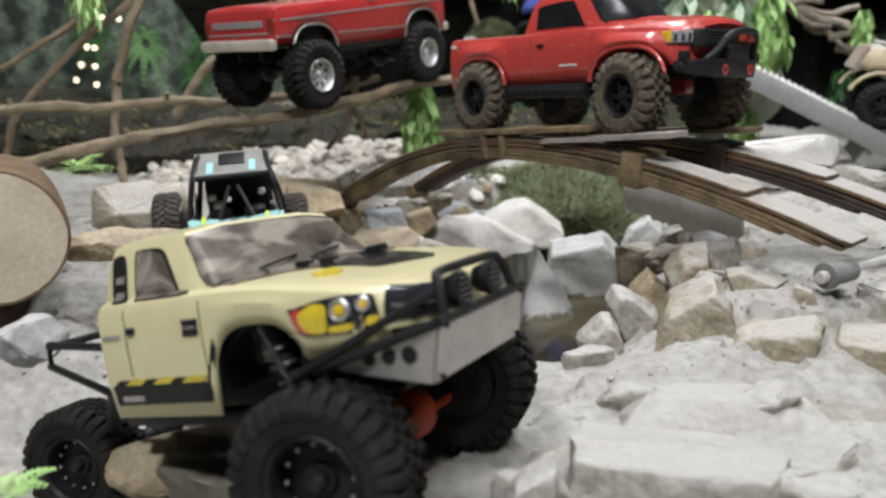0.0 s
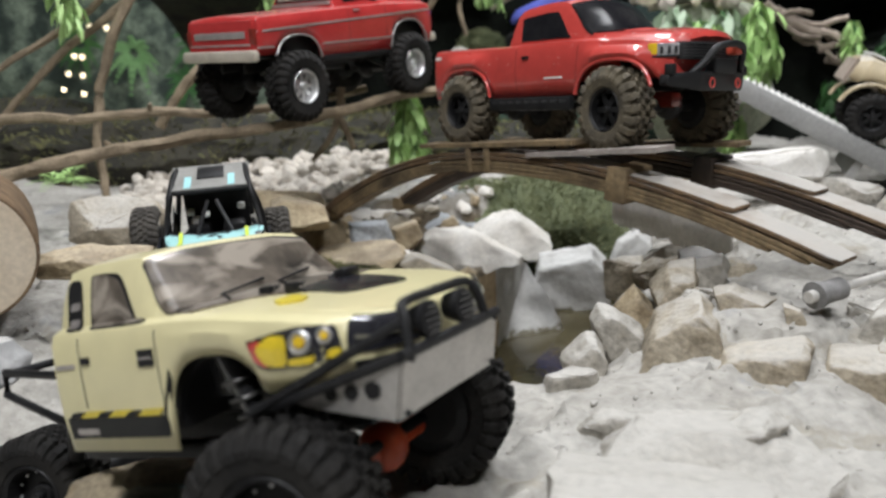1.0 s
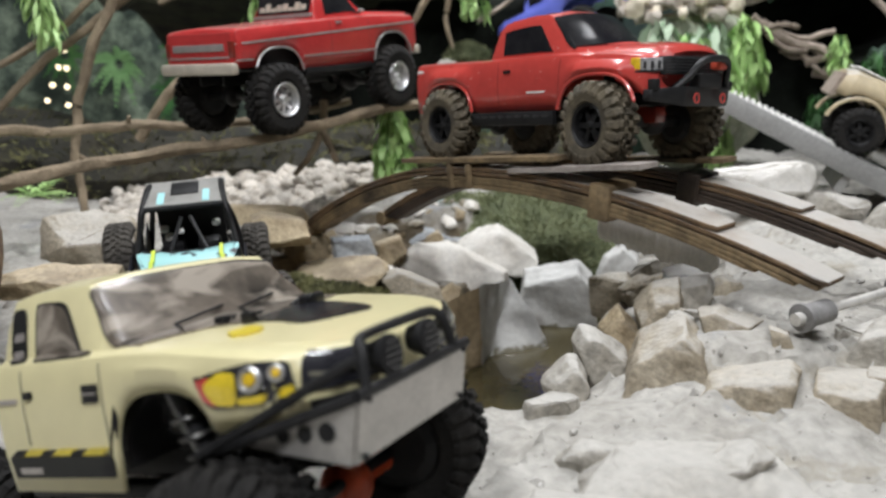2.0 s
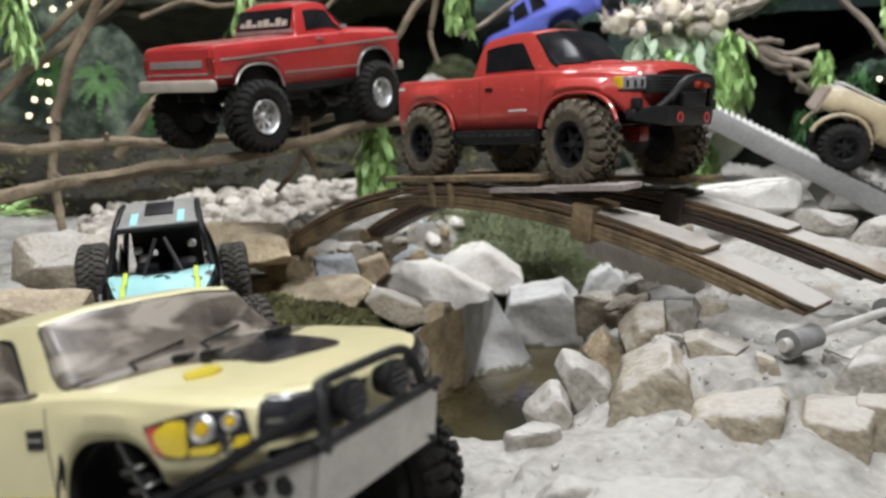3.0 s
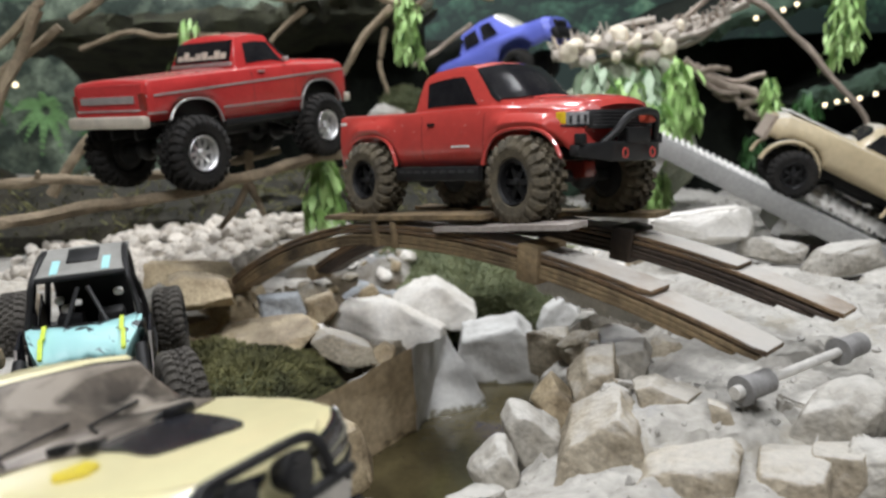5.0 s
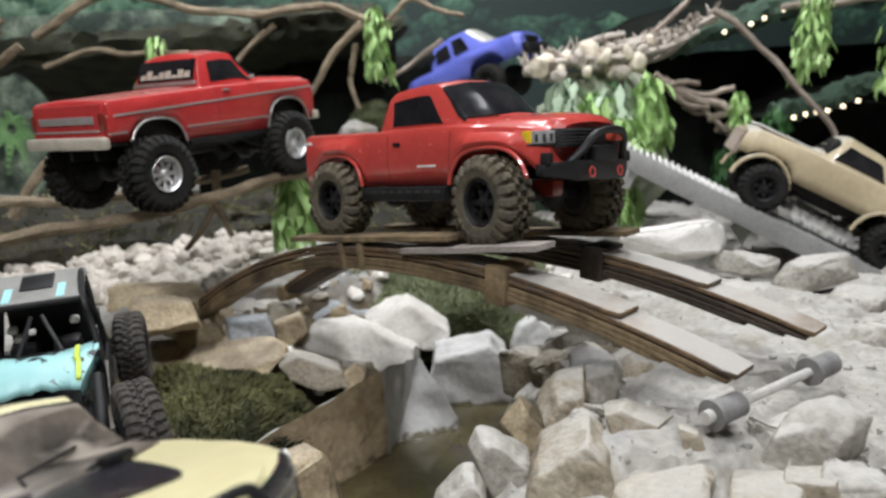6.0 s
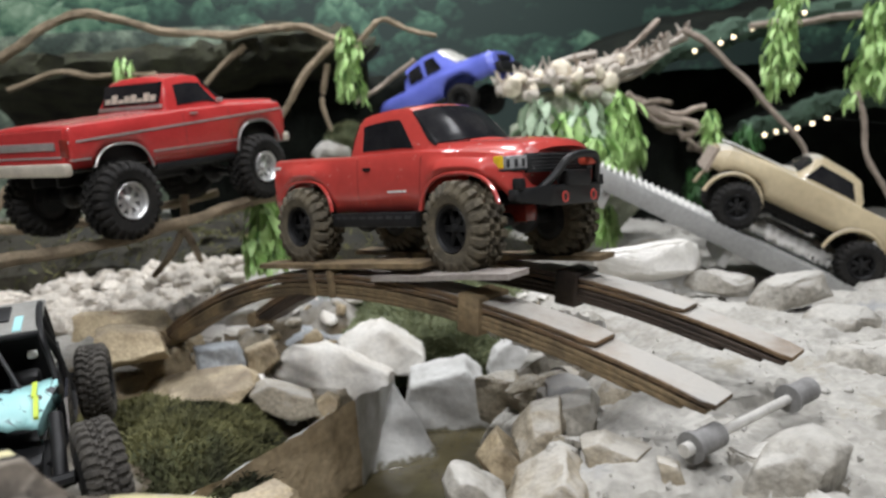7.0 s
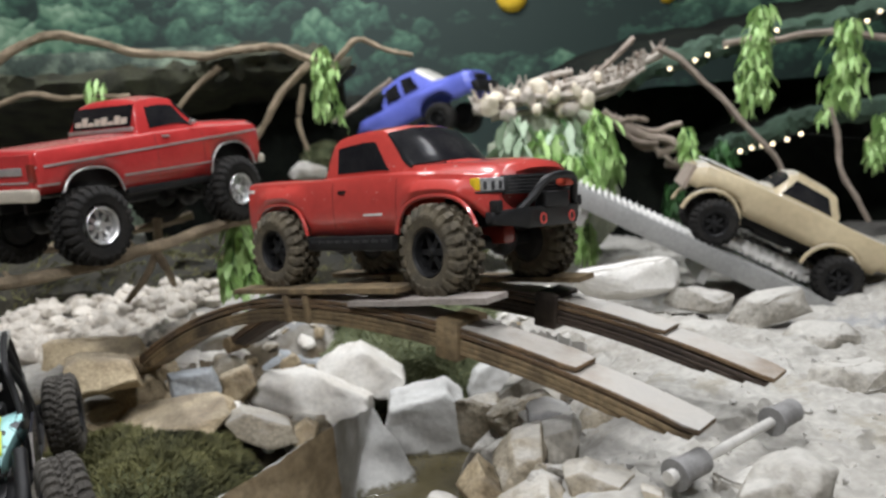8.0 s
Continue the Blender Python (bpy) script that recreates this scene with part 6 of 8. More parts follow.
def stone_mesh(size, seed, blocky):
    """A broken stone: the hull of scattered corners, with softened edges and a rough skin."""
    rnd = random.Random(seed)
    bm = bmesh.new()
    e = 1.7 + 3.2 * blocky
    for _ in range(16 if blocky > 0.65 else 24):
        d = Vector((rnd.gauss(0, 1), rnd.gauss(0, 1), rnd.gauss(0, 1)))
        d /= (abs(d.x) ** e + abs(d.y) ** e + abs(d.z) ** e) ** (1 / e)
        bm.verts.new(d * rnd.uniform(0.84, 1.0))
    for sx in (-1, 1):
        for sy in (-1, 1):
            k = (0.6 + 0.3 * blocky) * rnd.uniform(0.8, 1.05)
            bm.verts.new((sx * k, sy * k, -0.8 * k))
    if blocky >= 0.9:
        for i in range(4):
            sx, sy = (-1, 1, 1, -1)[i], (-1, -1, 1, 1)[i]
            bm.verts.new((sx * rnd.uniform(0.75, 1), sy * rnd.uniform(0.75, 1), rnd.uniform(0.5, 1)))
    r = bmesh.ops.convex_hull(bm, input=bm.verts[:])
    bmesh.ops.delete(bm, geom=[g for g in r["geom_interior"] if isinstance(g, bmesh.types.BMVert)], context="VERTS")
    lo = [min(v.co[i] for v in bm.verts) for i in range(3)]
    hi = [max(v.co[i] for v in bm.verts) for i in range(3)]
    for v in bm.verts:
        v.co = Vector([((v.co[i] - lo[i]) / (hi[i] - lo[i]) - 0.5) * size[i] for i in range(3)])
    bmesh.ops.bevel(bm, geom=bm.edges[:], offset=min(size) * 0.035, segments=2, affect="EDGES", clamp_overlap=True)
    bmesh.ops.triangulate(bm, faces=bm.faces[:])
    bmesh.ops.subdivide_edges(bm, edges=[e for e in bm.edges if e.calc_length() > 0.012], cuts=2, use_grid_fill=True)
    bmesh.ops.triangulate(bm, faces=bm.faces[:])
    off = Vector((seed * 3.7, seed * 1.3, 0))
    for v in bm.verts:
        n = v.co.normalized()
        v.co += n * (0.0045 * noise.noise(v.co * 38 + off) + 0.0035 * noise.noise(v.co * 95 + off) + 0.02 * min(size) * noise.noise(v.co * 22 + off))
    return bm


def stone(place, size, yaw, seed, blocky, material, label, name="rock", tilt=0):
    ob = part(name, stone_mesh(size, seed, blocky), material)
    ob.data.set_sharp_from_angle(angle=radians(48))
    rnd = random.Random(seed + 500)
    ob.matrix_world = pose(*place, rnd.uniform(-9, 9), tilt + rnd.uniform(-9, 9), yaw)
    return tagged(ob, label, "stone" if name == "rock" else name, "loose stones" if name == "rock" else "")


def chunk(place, yaw, outline, depth, seed, material, label, flat=0.9):
    """A broken stone with a given broadside outline (across, up): facets slope away from it to the front and the back."""
    rnd = random.Random(seed)
    bm = bmesh.new()
    lo = min(z for _, z in outline)
    wide = max(x for x, _ in outline)
    slide = (rnd.choice((-1, 1)) * rnd.uniform(0.12, 0.24) * wide, rnd.uniform(-0.2, 0.1) * -lo) if flat < 0.85 else (0.0, 0.0)
    for y, k, lift in ((-0.5, flat, -0.03), (0.0, 1.0, 0.0), (0.5, 0.88, -0.05)):
        for x, z in outline:
            j = 0.0 if y == 0 else 0.045
            near = y < 0
            bm.verts.new((x * (k + rnd.uniform(-j, j)) + near * slide[0], y * depth * (1 - 0.35 * z / max(0.02, -lo)) * rnd.uniform(0.93, 1.05) if near else y * depth, z * (k + rnd.uniform(-j, j)) + lift * depth + near * slide[1]))
    for x, z in outline:
        if z < 0.4 * lo:
            bm.verts.new((x * 1.04, rnd.uniform(-0.3, 0.3) * depth, lo - 0.02))
    r = bmesh.ops.convex_hull(bm, input=bm.verts[:])
    bmesh.ops.delete(bm, geom=[g for g in r["geom_interior"] if isinstance(g, bmesh.types.BMVert)], context="VERTS")
    bmesh.ops.dissolve_limit(bm, angle_limit=radians(19), verts=bm.verts[:], edges=bm.edges[:])
    bmesh.ops.bevel(bm, geom=bm.edges[:], offset=depth * 0.022, segments=1, affect="EDGES", clamp_overlap=True)
    bmesh.ops.triangulate(bm, faces=bm.faces[:])
    for _ in range(3):
        bmesh.ops.subdivide_edges(bm, edges=[e for e in bm.edges if e.calc_length() > 0.011], cuts=1, use_grid_fill=True)
        bmesh.ops.triangulate(bm, faces=bm.faces[:])
    off = Vector((seed * 3.7, seed * 1.3, 0))
    for v in bm.verts:
        n = v.co.normalized()
        chip = max(0.0, noise.noise(v.co * 26 + off) - 0.25) * -0.012
        v.co += n * (chip + min(0.008, depth * 0.085) * noise.noise(v.co * 17 + off) + 0.0035 * noise.noise(v.co * 45 + off) + 0.0018 * noise.noise(v.co * 120 + off))
    ob = part("rock", bm, material)
    ob.data.set_sharp_from_angle(angle=radians(40))
    ob.matrix_world = pose(*place, rnd.uniform(-12, 4), rnd.uniform(-4, 4), yaw)
    return tagged(ob, label, "stone", "loose stones")


def split_block(plan, top, foot, label):
    """A big upright block whose one broken side is brown and whose other side is pale: plan corners run left end, nose, right end, back."""
    bm = bmesh.new()
    rings = [[bm.verts.new((x, y, z)) for x, y in plan] for z in (foot, top)]
    rings[1][0].co.z -= 0.02
    rings[1][2].co.z -= 0.035
    rings[1][3].co.z -= 0.1
    rings[0][2].co += Vector((0.1, -0.1, 0))
    n = len(plan)
    for i in range(n):
        f = bm.faces.new((rings[0][i], rings[0][(i + 1) % n], rings[1][(i + 1) % n], rings[1][i]))
        f.material_index = 1 if i == 1 else 0
    bm.faces.new(rings[0][::-1])
    bm.faces.new(rings[1]).material_index = 1
    bmesh.ops.triangulate(bm, faces=bm.faces[:])
    for _ in range(4):
        bmesh.ops.subdivide_edges(bm, edges=[e for e in bm.edges if e.calc_length() > 0.012], cuts=1, use_grid_fill=True)
        bmesh.ops.triangulate(bm, faces=bm.faces[:])
    for v in bm.verts:
        v.co += Vector((noise.noise(v.co * 18), noise.noise(v.co * 18 + Vector((7, 0, 0))), noise.noise(v.co * 18 + Vector((0, 7, 0))))) * 0.007
        v.co += Vector((noise.noise(v.co * 60), noise.noise(v.co * 60 + Vector((7, 0, 0))), noise.noise(v.co * 60 + Vector((0, 7, 0))))) * 0.0025
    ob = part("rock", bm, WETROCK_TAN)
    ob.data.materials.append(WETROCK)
    ob.data.set_sharp_from_angle(angle=radians(40))
    return tagged(ob, label, "stone", "loose stones")


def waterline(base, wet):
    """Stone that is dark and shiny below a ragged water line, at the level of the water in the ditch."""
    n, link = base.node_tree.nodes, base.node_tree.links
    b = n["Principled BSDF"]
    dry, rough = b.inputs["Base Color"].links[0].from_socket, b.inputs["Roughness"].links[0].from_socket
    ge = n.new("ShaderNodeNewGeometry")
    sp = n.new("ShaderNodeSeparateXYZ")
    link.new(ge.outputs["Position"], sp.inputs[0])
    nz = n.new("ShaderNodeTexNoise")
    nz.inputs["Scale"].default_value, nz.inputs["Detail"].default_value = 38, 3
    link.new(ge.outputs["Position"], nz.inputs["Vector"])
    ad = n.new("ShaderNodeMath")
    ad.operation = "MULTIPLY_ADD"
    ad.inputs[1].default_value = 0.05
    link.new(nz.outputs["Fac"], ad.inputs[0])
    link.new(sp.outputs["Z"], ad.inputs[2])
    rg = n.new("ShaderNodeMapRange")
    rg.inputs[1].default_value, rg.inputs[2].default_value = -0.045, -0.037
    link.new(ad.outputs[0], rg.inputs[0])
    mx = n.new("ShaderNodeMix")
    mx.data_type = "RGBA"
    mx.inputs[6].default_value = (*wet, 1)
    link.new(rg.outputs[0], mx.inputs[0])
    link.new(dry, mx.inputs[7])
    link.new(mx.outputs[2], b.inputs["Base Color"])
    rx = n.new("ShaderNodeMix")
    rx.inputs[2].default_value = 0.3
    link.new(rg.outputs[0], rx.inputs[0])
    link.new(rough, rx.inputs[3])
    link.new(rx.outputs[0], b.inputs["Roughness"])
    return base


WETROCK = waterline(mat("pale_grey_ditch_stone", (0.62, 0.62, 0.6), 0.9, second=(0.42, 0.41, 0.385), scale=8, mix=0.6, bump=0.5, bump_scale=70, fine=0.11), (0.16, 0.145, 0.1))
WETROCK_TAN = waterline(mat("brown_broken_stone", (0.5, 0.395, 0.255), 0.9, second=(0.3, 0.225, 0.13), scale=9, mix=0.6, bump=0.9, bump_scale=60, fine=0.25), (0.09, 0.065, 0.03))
ROCK_BLUE = mat("blue_grey_stone", (0.4, 0.43, 0.46), 0.9, second=(0.26, 0.265, 0.26), scale=15, mix=0.6, bump=0.8, bump_scale=90, fine=0.25)

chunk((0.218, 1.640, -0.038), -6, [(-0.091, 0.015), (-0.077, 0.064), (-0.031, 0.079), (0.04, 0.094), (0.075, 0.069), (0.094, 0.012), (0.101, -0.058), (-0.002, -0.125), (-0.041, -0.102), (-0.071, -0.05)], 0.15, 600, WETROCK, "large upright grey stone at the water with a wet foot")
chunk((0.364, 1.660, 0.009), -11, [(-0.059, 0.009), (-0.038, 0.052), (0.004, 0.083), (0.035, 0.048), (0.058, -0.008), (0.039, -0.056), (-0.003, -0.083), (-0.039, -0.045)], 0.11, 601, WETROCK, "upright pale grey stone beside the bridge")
chunk((0.004, 1.700, 0.029), 2, [(-0.146, 0.017), (-0.092, 0.063), (-0.015, 0.06), (0.063, 0.023), (0.109, -0.012), (0.105, -0.051), (0.028, -0.062), (-0.051, -0.038)], 0.17, 602, ROCK, "flat pale limestone slab lying by the ditch")
chunk((0.109, 1.790, 0.048), -2, [(-0.112, 0.012), (-0.063, 0.043), (-0.01, 0.056), (0.051, 0.022), (0.089, -0.009), (0.077, -0.05), (0.022, -0.053), (-0.055, -0.021)], 0.15, 603, ROCK, "pale limestone slab behind the ditch")
chunk((-0.224, 1.660, 0.079), 11, [(-0.053, 0.043), (0.037, 0.04), (0.046, 0.002), (0.018, -0.052), (-0.046, -0.032)], 0.09, 604, ROCK_BLUE, "blue grey stone with chipped faces at the bridge foot")
chunk((-0.147, 1.660, 0.083), 8, [(-0.029, 0.02), (0.025, 0.034), (0.04, -0.005), (-0.004, -0.032), (-0.032, -0.017)], 0.07, 605, ROCK_TAN, "tan brown stone at the ditch")
chunk((-0.049, 1.840, 0.065), 4, [(-0.081, -0.001), (-0.026, 0.027), (0.026, 0.015), (0.079, -0.004), (0.058, -0.022), (-0.055, -0.015)], 0.09, 606, ROCK_BLUE, "low blue grey stone by the turf")
chunk((-0.090, 1.520, 0.047), 6, [(-0.064, 0.022), (-0.03, 0.035), (0.055, 0.005), (0.075, -0.031), (0.009, -0.028), (-0.044, -0.003)], 0.10, 607, ROCK_PALETAN, "pale tan broken rock with dusty faces")
chunk((-0.013, 1.500, 0.032), 3, [(-0.031, -0.0), (0.006, 0.025), (0.024, 0.01), (0.015, -0.015), (-0.013, -0.02)], 0.05, 608, ROCK_TAN, "tan brown stone at the ditch")
chunk((0.178, 0.885, 0.156), -9, [(-0.033, 0.018), (-0.023, 0.033), (-0.002, 0.028), (0.035, 0.001), (0.031, -0.014), (0.006, -0.039), (-0.015, -0.026)], 0.06, 609, SLAB, "angular grey block with a dark underside", 0.76)
chunk((0.137, 0.840, 0.144), -6, [(-0.033, -0.001), (-0.0, 0.025), (0.011, 0.022), (0.023, -0.001), (0.014, -0.02), (-0.016, -0.025)], 0.06, 610, SLAB, "pale dusty broken rock at the water", 0.76)
chunk((0.222, 0.980, 0.150), -11, [(-0.03, 0.001), (-0.003, 0.032), (0.007, 0.02), (0.027, -0.005), (0.01, -0.028), (-0.013, -0.021)], 0.06, 611, ROCK_TAN, "spiky tan brown stone among the rubble", 0.76)
chunk((0.244, 0.820, 0.178), -15, [(-0.054, -0.02), (-0.041, 0.012), (-0.006, 0.036), (0.014, 0.043), (0.034, 0.024), (0.05, -0.014), (0.056, -0.044), (-0.058, -0.046)], 0.10, 612, ROCK_PALETAN, "large angular pale tan rock", 0.9)
chunk((0.260, 0.930, 0.198), -14, [(-0.034, -0.008), (-0.015, 0.02), (0.02, 0.031), (0.029, 0.005), (0.014, -0.015), (-0.018, -0.032)], 0.08, 613, ROCK_PALETAN, "pale tan broken rock with dusty faces", 0.76)
chunk((0.313, 0.960, 0.204), -17, [(-0.027, 0.012), (0.012, 0.02), (0.023, 0.005), (0.01, -0.017), (-0.02, -0.019)], 0.06, 614, SLAB, "pale dusty broken rock half sunk in the ground")
chunk((0.316, 0.860, 0.201), -19, [(-0.034, 0.012), (-0.011, 0.019), (0.037, 0.005), (0.024, -0.016), (-0.016, -0.019)], 0.05, 615, ROCK_PALETAN, "flat tan broken rock under the bridge end", 0.76)
chunk((0.323, 1.060, 0.193), -16, [(-0.029, 0.008), (-0.0, 0.014), (0.028, 0.008), (0.025, -0.013), (-0.025, -0.016)], 0.05, 616, ROCK_GREY, "flat grey stone with a pale top")
chunk((0.309, 0.752, 0.162), -27, [(-0.06, -0.006), (-0.046, 0.022), (0.03, 0.036), (0.041, 0.03), (0.037, -0.035), (-0.06, -0.048)], 0.09, 617, ROCK_PALETAN, "broad pale block half sunk in the ground", 0.86)
chunk((0.388, 0.735, 0.158), -24, [(-0.034, 0.012), (-0.03, 0.03), (0.03, 0.034), (0.036, 0.026), (0.034, -0.02), (0.005, -0.05), (-0.032, -0.05)], 0.08, 618, ROCK_PALETAN, "angular grey brown block half sunk in the ground", 0.86)
chunk((0.355, 0.805, 0.197), -24, [(-0.015, 0.018), (0.006, 0.014), (0.018, -0.017), (0.002, -0.015), (-0.011, 0.0)], 0.03, 619, ROCK_PALETAN, "thin tan shard leaning by the rod")
chunk((0.469, 0.800, 0.196), -31, [(-0.046, -0.013), (-0.029, 0.016), (0.018, 0.037), (0.051, 0.025), (0.021, -0.025), (-0.022, -0.042)], 0.08, 620, SLAB, "pale dusty broken rock half sunk in the ground", 0.76)
chunk((-0.374, 1.560, 0.172), 17, [(-0.048, 0.024), (-0.021, 0.032), (0.067, 0.013), (0.075, -0.025), (-0.023, -0.03), (-0.047, -0.015)], 0.12, 621, ROCK_TAN, "tan brown block behind the buggy")
chunk((0.111, 0.470, 0.199), -13, [(-0.065, -0.002), (-0.059, 0.019), (-0.001, 0.024), (0.088, 0.025), (0.085, -0.023), (-0.063, -0.045)], 0.10, 622, SLAB, "broad pale dusty slab in front of the tyre")
chunk((0.189, 0.580, 0.189), -18, [(-0.063, -0.0), (-0.04, 0.01), (0.056, 0.017), (0.074, 0.002), (0.016, -0.016), (-0.053, -0.014)], 0.05, 623, SLAB, "low pale grey slab lying in the dust")
chunk((0.024, 0.400, 0.230), -3, [(-0.017, -0.002), (-0.009, 0.008), (0.015, 0.021), (0.017, -0.001), (0.007, -0.013), (-0.014, -0.014)], 0.05, 624, SLAB, "small pale stone beside the tyre")
stone((-0.342, 1.655, 0.05), (0.13, 0.1, 0.15), 20, 640, 0.6, ROCK_TAN, "rust stained stone under the bridge foot")
stone((-0.165, 1.79, 0.03), (0.12, 0.1, 0.16), -10, 641, 0.6, ROCK_PALETAN, "pale tan stone under the bridge foot")
stone((-0.30, 1.58, 0.03), (0.16, 0.09, 0.06), 8, 642, 0.6, ROCK_PALETAN, "flat pale tan stone by the moss")
stone((-0.20, 1.56, 0.03), (0.13, 0.08, 0.05), -6, 643, 0.6, ROCK_TAN, "flat tan brown stone by the moss")
stone((-0.37, 1.60, 0.05), (0.14, 0.09, 0.06), 14, 644, 0.6, ROCK_TAN, "flat tan brown stone by the moss")
stone((-0.14, 1.87, 0.07), (0.2, 0.09, 0.05), 14, 645, 0.7, ROCK, "pale slab leaning under the arch")
stone((-0.02, 1.57, 0.0), (0.1, 0.07, 0.07), 30, 646, 0.6, ROCK_PALETAN, "pale tan broken rock with dusty faces")
stone((-0.19, 1.06, 0.045), (0.16, 0.1, 0.1), 40, 647, 0.7, ROCK_PALETAN, "pale tan slab beside the buggy wheel")
stone((-0.085, 1.085, 0.03), (0.15, 0.1, 0.12), 30, 648, 0.7, ROCK_TAN, "tan brown stone at the water's edge")
for i, (x, y, z, w) in enumerate(((0.43, 1.22, 0.13, 0.11), (0.38, 1.34, 0.08, 0.1), (0.33, 1.14, 0.12, 0.09), (0.46, 1.4, 0.11, 0.1), (0.3, 1.24, 0.05, 0.09), (0.41, 1.1, 0.15, 0.08), (0.48, 1.56, 0.1, 0.12))):
    stone((x, y, z), (w, w * 0.75, w * 0.7), 37 * i, 660 + i, 0.75, (SLAB, ROCK_PALETAN, SLAB, ROCK)[i % 4], "pale dusty broken rock on the bank under the bridge")
for i, (x, y, z, w, kind) in enumerate(((-0.315, 1.86, 0.075, 0.15, 1), (-0.2, 1.86, 0.075, 0.13, 1), (-0.27, 2.02, 0.08, 0.17, 1), (-0.36, 1.97, 0.075, 0.14, 0), (-0.13, 2.1, 0.075, 0.15, 1), (-0.42, 1.84, 0.085, 0.13, 0), (-0.25, 1.76, 0.06, 0.09, 0), (-0.02, 2.16, 0.08, 0.13, 1))):
    stone((x, y, z), (w, w * 0.6, w * 0.42), 53 * i % 40 - 20, 690 + i, 0.6, (ROCK_PALETAN, ROCK)[kind], ("pale tan flat stone behind the bridge foot", "pale dusty flat stone behind the bridge foot")[kind])
for i, (x, y, z, w, kind) in enumerate(((0.318, 1.42, 0.04, 0.13, 0), (0.3, 1.33, 0.03, 0.11, 1), (0.37, 1.43, 0.075, 0.11, 1), (0.345, 1.33, 0.075, 0.1, 0))):
    stone((x, y, z), (w, w * 0.7, w * 0.8), 61 * i % 50 - 25, 710 + i, 0.75, (ROCK_PALETAN, SLAB)[kind], "pale dusty broken rock on the bank under the bridge")
stone((-0.255, 0.565, 0.158), (0.15, 0.1, 0.05), 20, 720, 0.6, ROCK_TAN, "tan brown rock between the crawler's wheels")
# dark stone added in place of the shadow under the cream crawler
stone((-0.215, 0.53, 0.155), (0.1, 0.08, 0.05), -30, 721, 0.6, ROCK_WET, "dark rock standing in for the crawler's shadow")
chunk((0.438, 0.745, 0.166), -34, [(-0.024, 0.022), (0.022, 0.03), (0.03, 0.008), (0.006, -0.024), (-0.022, -0.03)], 0.06, 625, ROCK_PALETAN, "angular grey brown block half sunk in the ground", 0.88)
chunk((0.425, 0.69, 0.125), -30, [(-0.045, 0.006), (-0.02, 0.024), (0.03, 0.012), (0.05, -0.016), (0.02, -0.04), (-0.04, -0.04)], 0.07, 626, ROCK_PALETAN, "low tan broken slab at the foot of the blocks", 0.88)
split_block([(-0.175, 1.115), (0.043, 1.368), (0.112, 1.53), (-0.09, 1.43)], 0.086, -0.12, "big block with brown and pale sides standing in water")
stone((-0.258, 1.661, 0.052), (0.116, 0.081, 0.057), 0, 10, 0.5, ROCK_TAN, "tan brown stone at the ditch", 'rock')
stone((-0.268, 1.973, 0.074), (0.153, 0.092, 0.076), 0, 11, 0.5, ROCK, "pale dusty limestone rock lying on the track", 'rock')
stone((-0.18, 1.604, 0.047), (0.090, 0.063, 0.044), -20, 17, 0.5, ROCK, "pale dusty limestone rock lying on the track", 'rock')
stone((-0.259, 1.559, 0.054), (0.109, 0.087, 0.037), 10, 19, 0.5, ROCK_PALETAN, "pale tan broken rock with dusty faces", 'rock')
stone((0.003, 1.768, 0.002), (0.126, 0.076, 0.074), 5, 20, 0.5, ROCK, "pale dusty limestone rock lying on the track", 'rock')
stone((-0.124, 1.913, 0.077), (0.121, 0.085, 0.079), 5, 21, 0.5, ROCK, "pale dusty limestone rock lying on the track", 'rock')
stone((-0.264, 2.074, 0.074), (0.146, 0.102, 0.086), 15, 22, 0.5, ROCK_PALETAN, "pale tan broken rock with dusty faces", 'rock')
stone((-0.082, 1.985, 0.105), (0.132, 0.079, 0.064), 5, 25, 0.4, ROCK_TEAL, "pale teal stone by the turf", 'rock')
stone((-0.248, 1.586, 0.033), (0.197, 0.118, 0.048), 4, 29, 0.6, ROCK_TAN, "tan brown stone at the ditch", 'rock')
stone((0.478, 0.828, 0.181), (0.118, 0.085, 0.061), -20, 37, 0.75, SLAB, "pale dusty broken rock half sunk in the ground", 'rock')
stone((0.474, 0.733, 0.165), (0.087, 0.063, 0.063), 12, 40, 0.7, SLAB, "pale dusty broken rock half sunk in the ground", 'rock')
stone((0.185, 0.52, 0.194), (0.177, 0.108, 0.036), 5, 48, 0.72, SLAB, "pale dusty broken rock half sunk in the ground", 'rock')
stone((0.198, 0.44, 0.204), (0.076, 0.046, 0.032), -20, 50, 0.72, SLAB, "pale dusty broken rock half sunk in the ground", 'rock')
stone((0.025, 0.412, 0.216), (0.049, 0.030, 0.031), 0, 51, 0.72, SLAB, "pale dusty broken rock half sunk in the ground", 'rock')
stone((0.107, 0.744, 0.155), (0.059, 0.036, 0.032), 0, 52, 0.72, SLAB, "pale dusty broken rock half sunk in the ground", 'rock')
stone((0.222, 0.556, 0.205), (0.062, 0.038, 0.026), 40, 54, 0.72, SLAB, "pale dusty broken rock half sunk in the ground", 'rock')
stone((0.131, 0.606, 0.181), (0.080, 0.042, 0.029), -15, 55, 0.72, SLAB, "pale dusty broken rock half sunk in the ground", 'rock')
stone((-0.469, 1.844, 0.112), (0.200, 0.120, 0.088), 0, 58, 0.6, ROCK_TAN, "tan brown stone at the ditch", 'rock')
stone((-0.401, 1.686, 0.069), (0.158, 0.126, 0.037), 10, 59, 0.6, ROCK_PALETAN, "pale tan broken rock with dusty faces", 'rock')
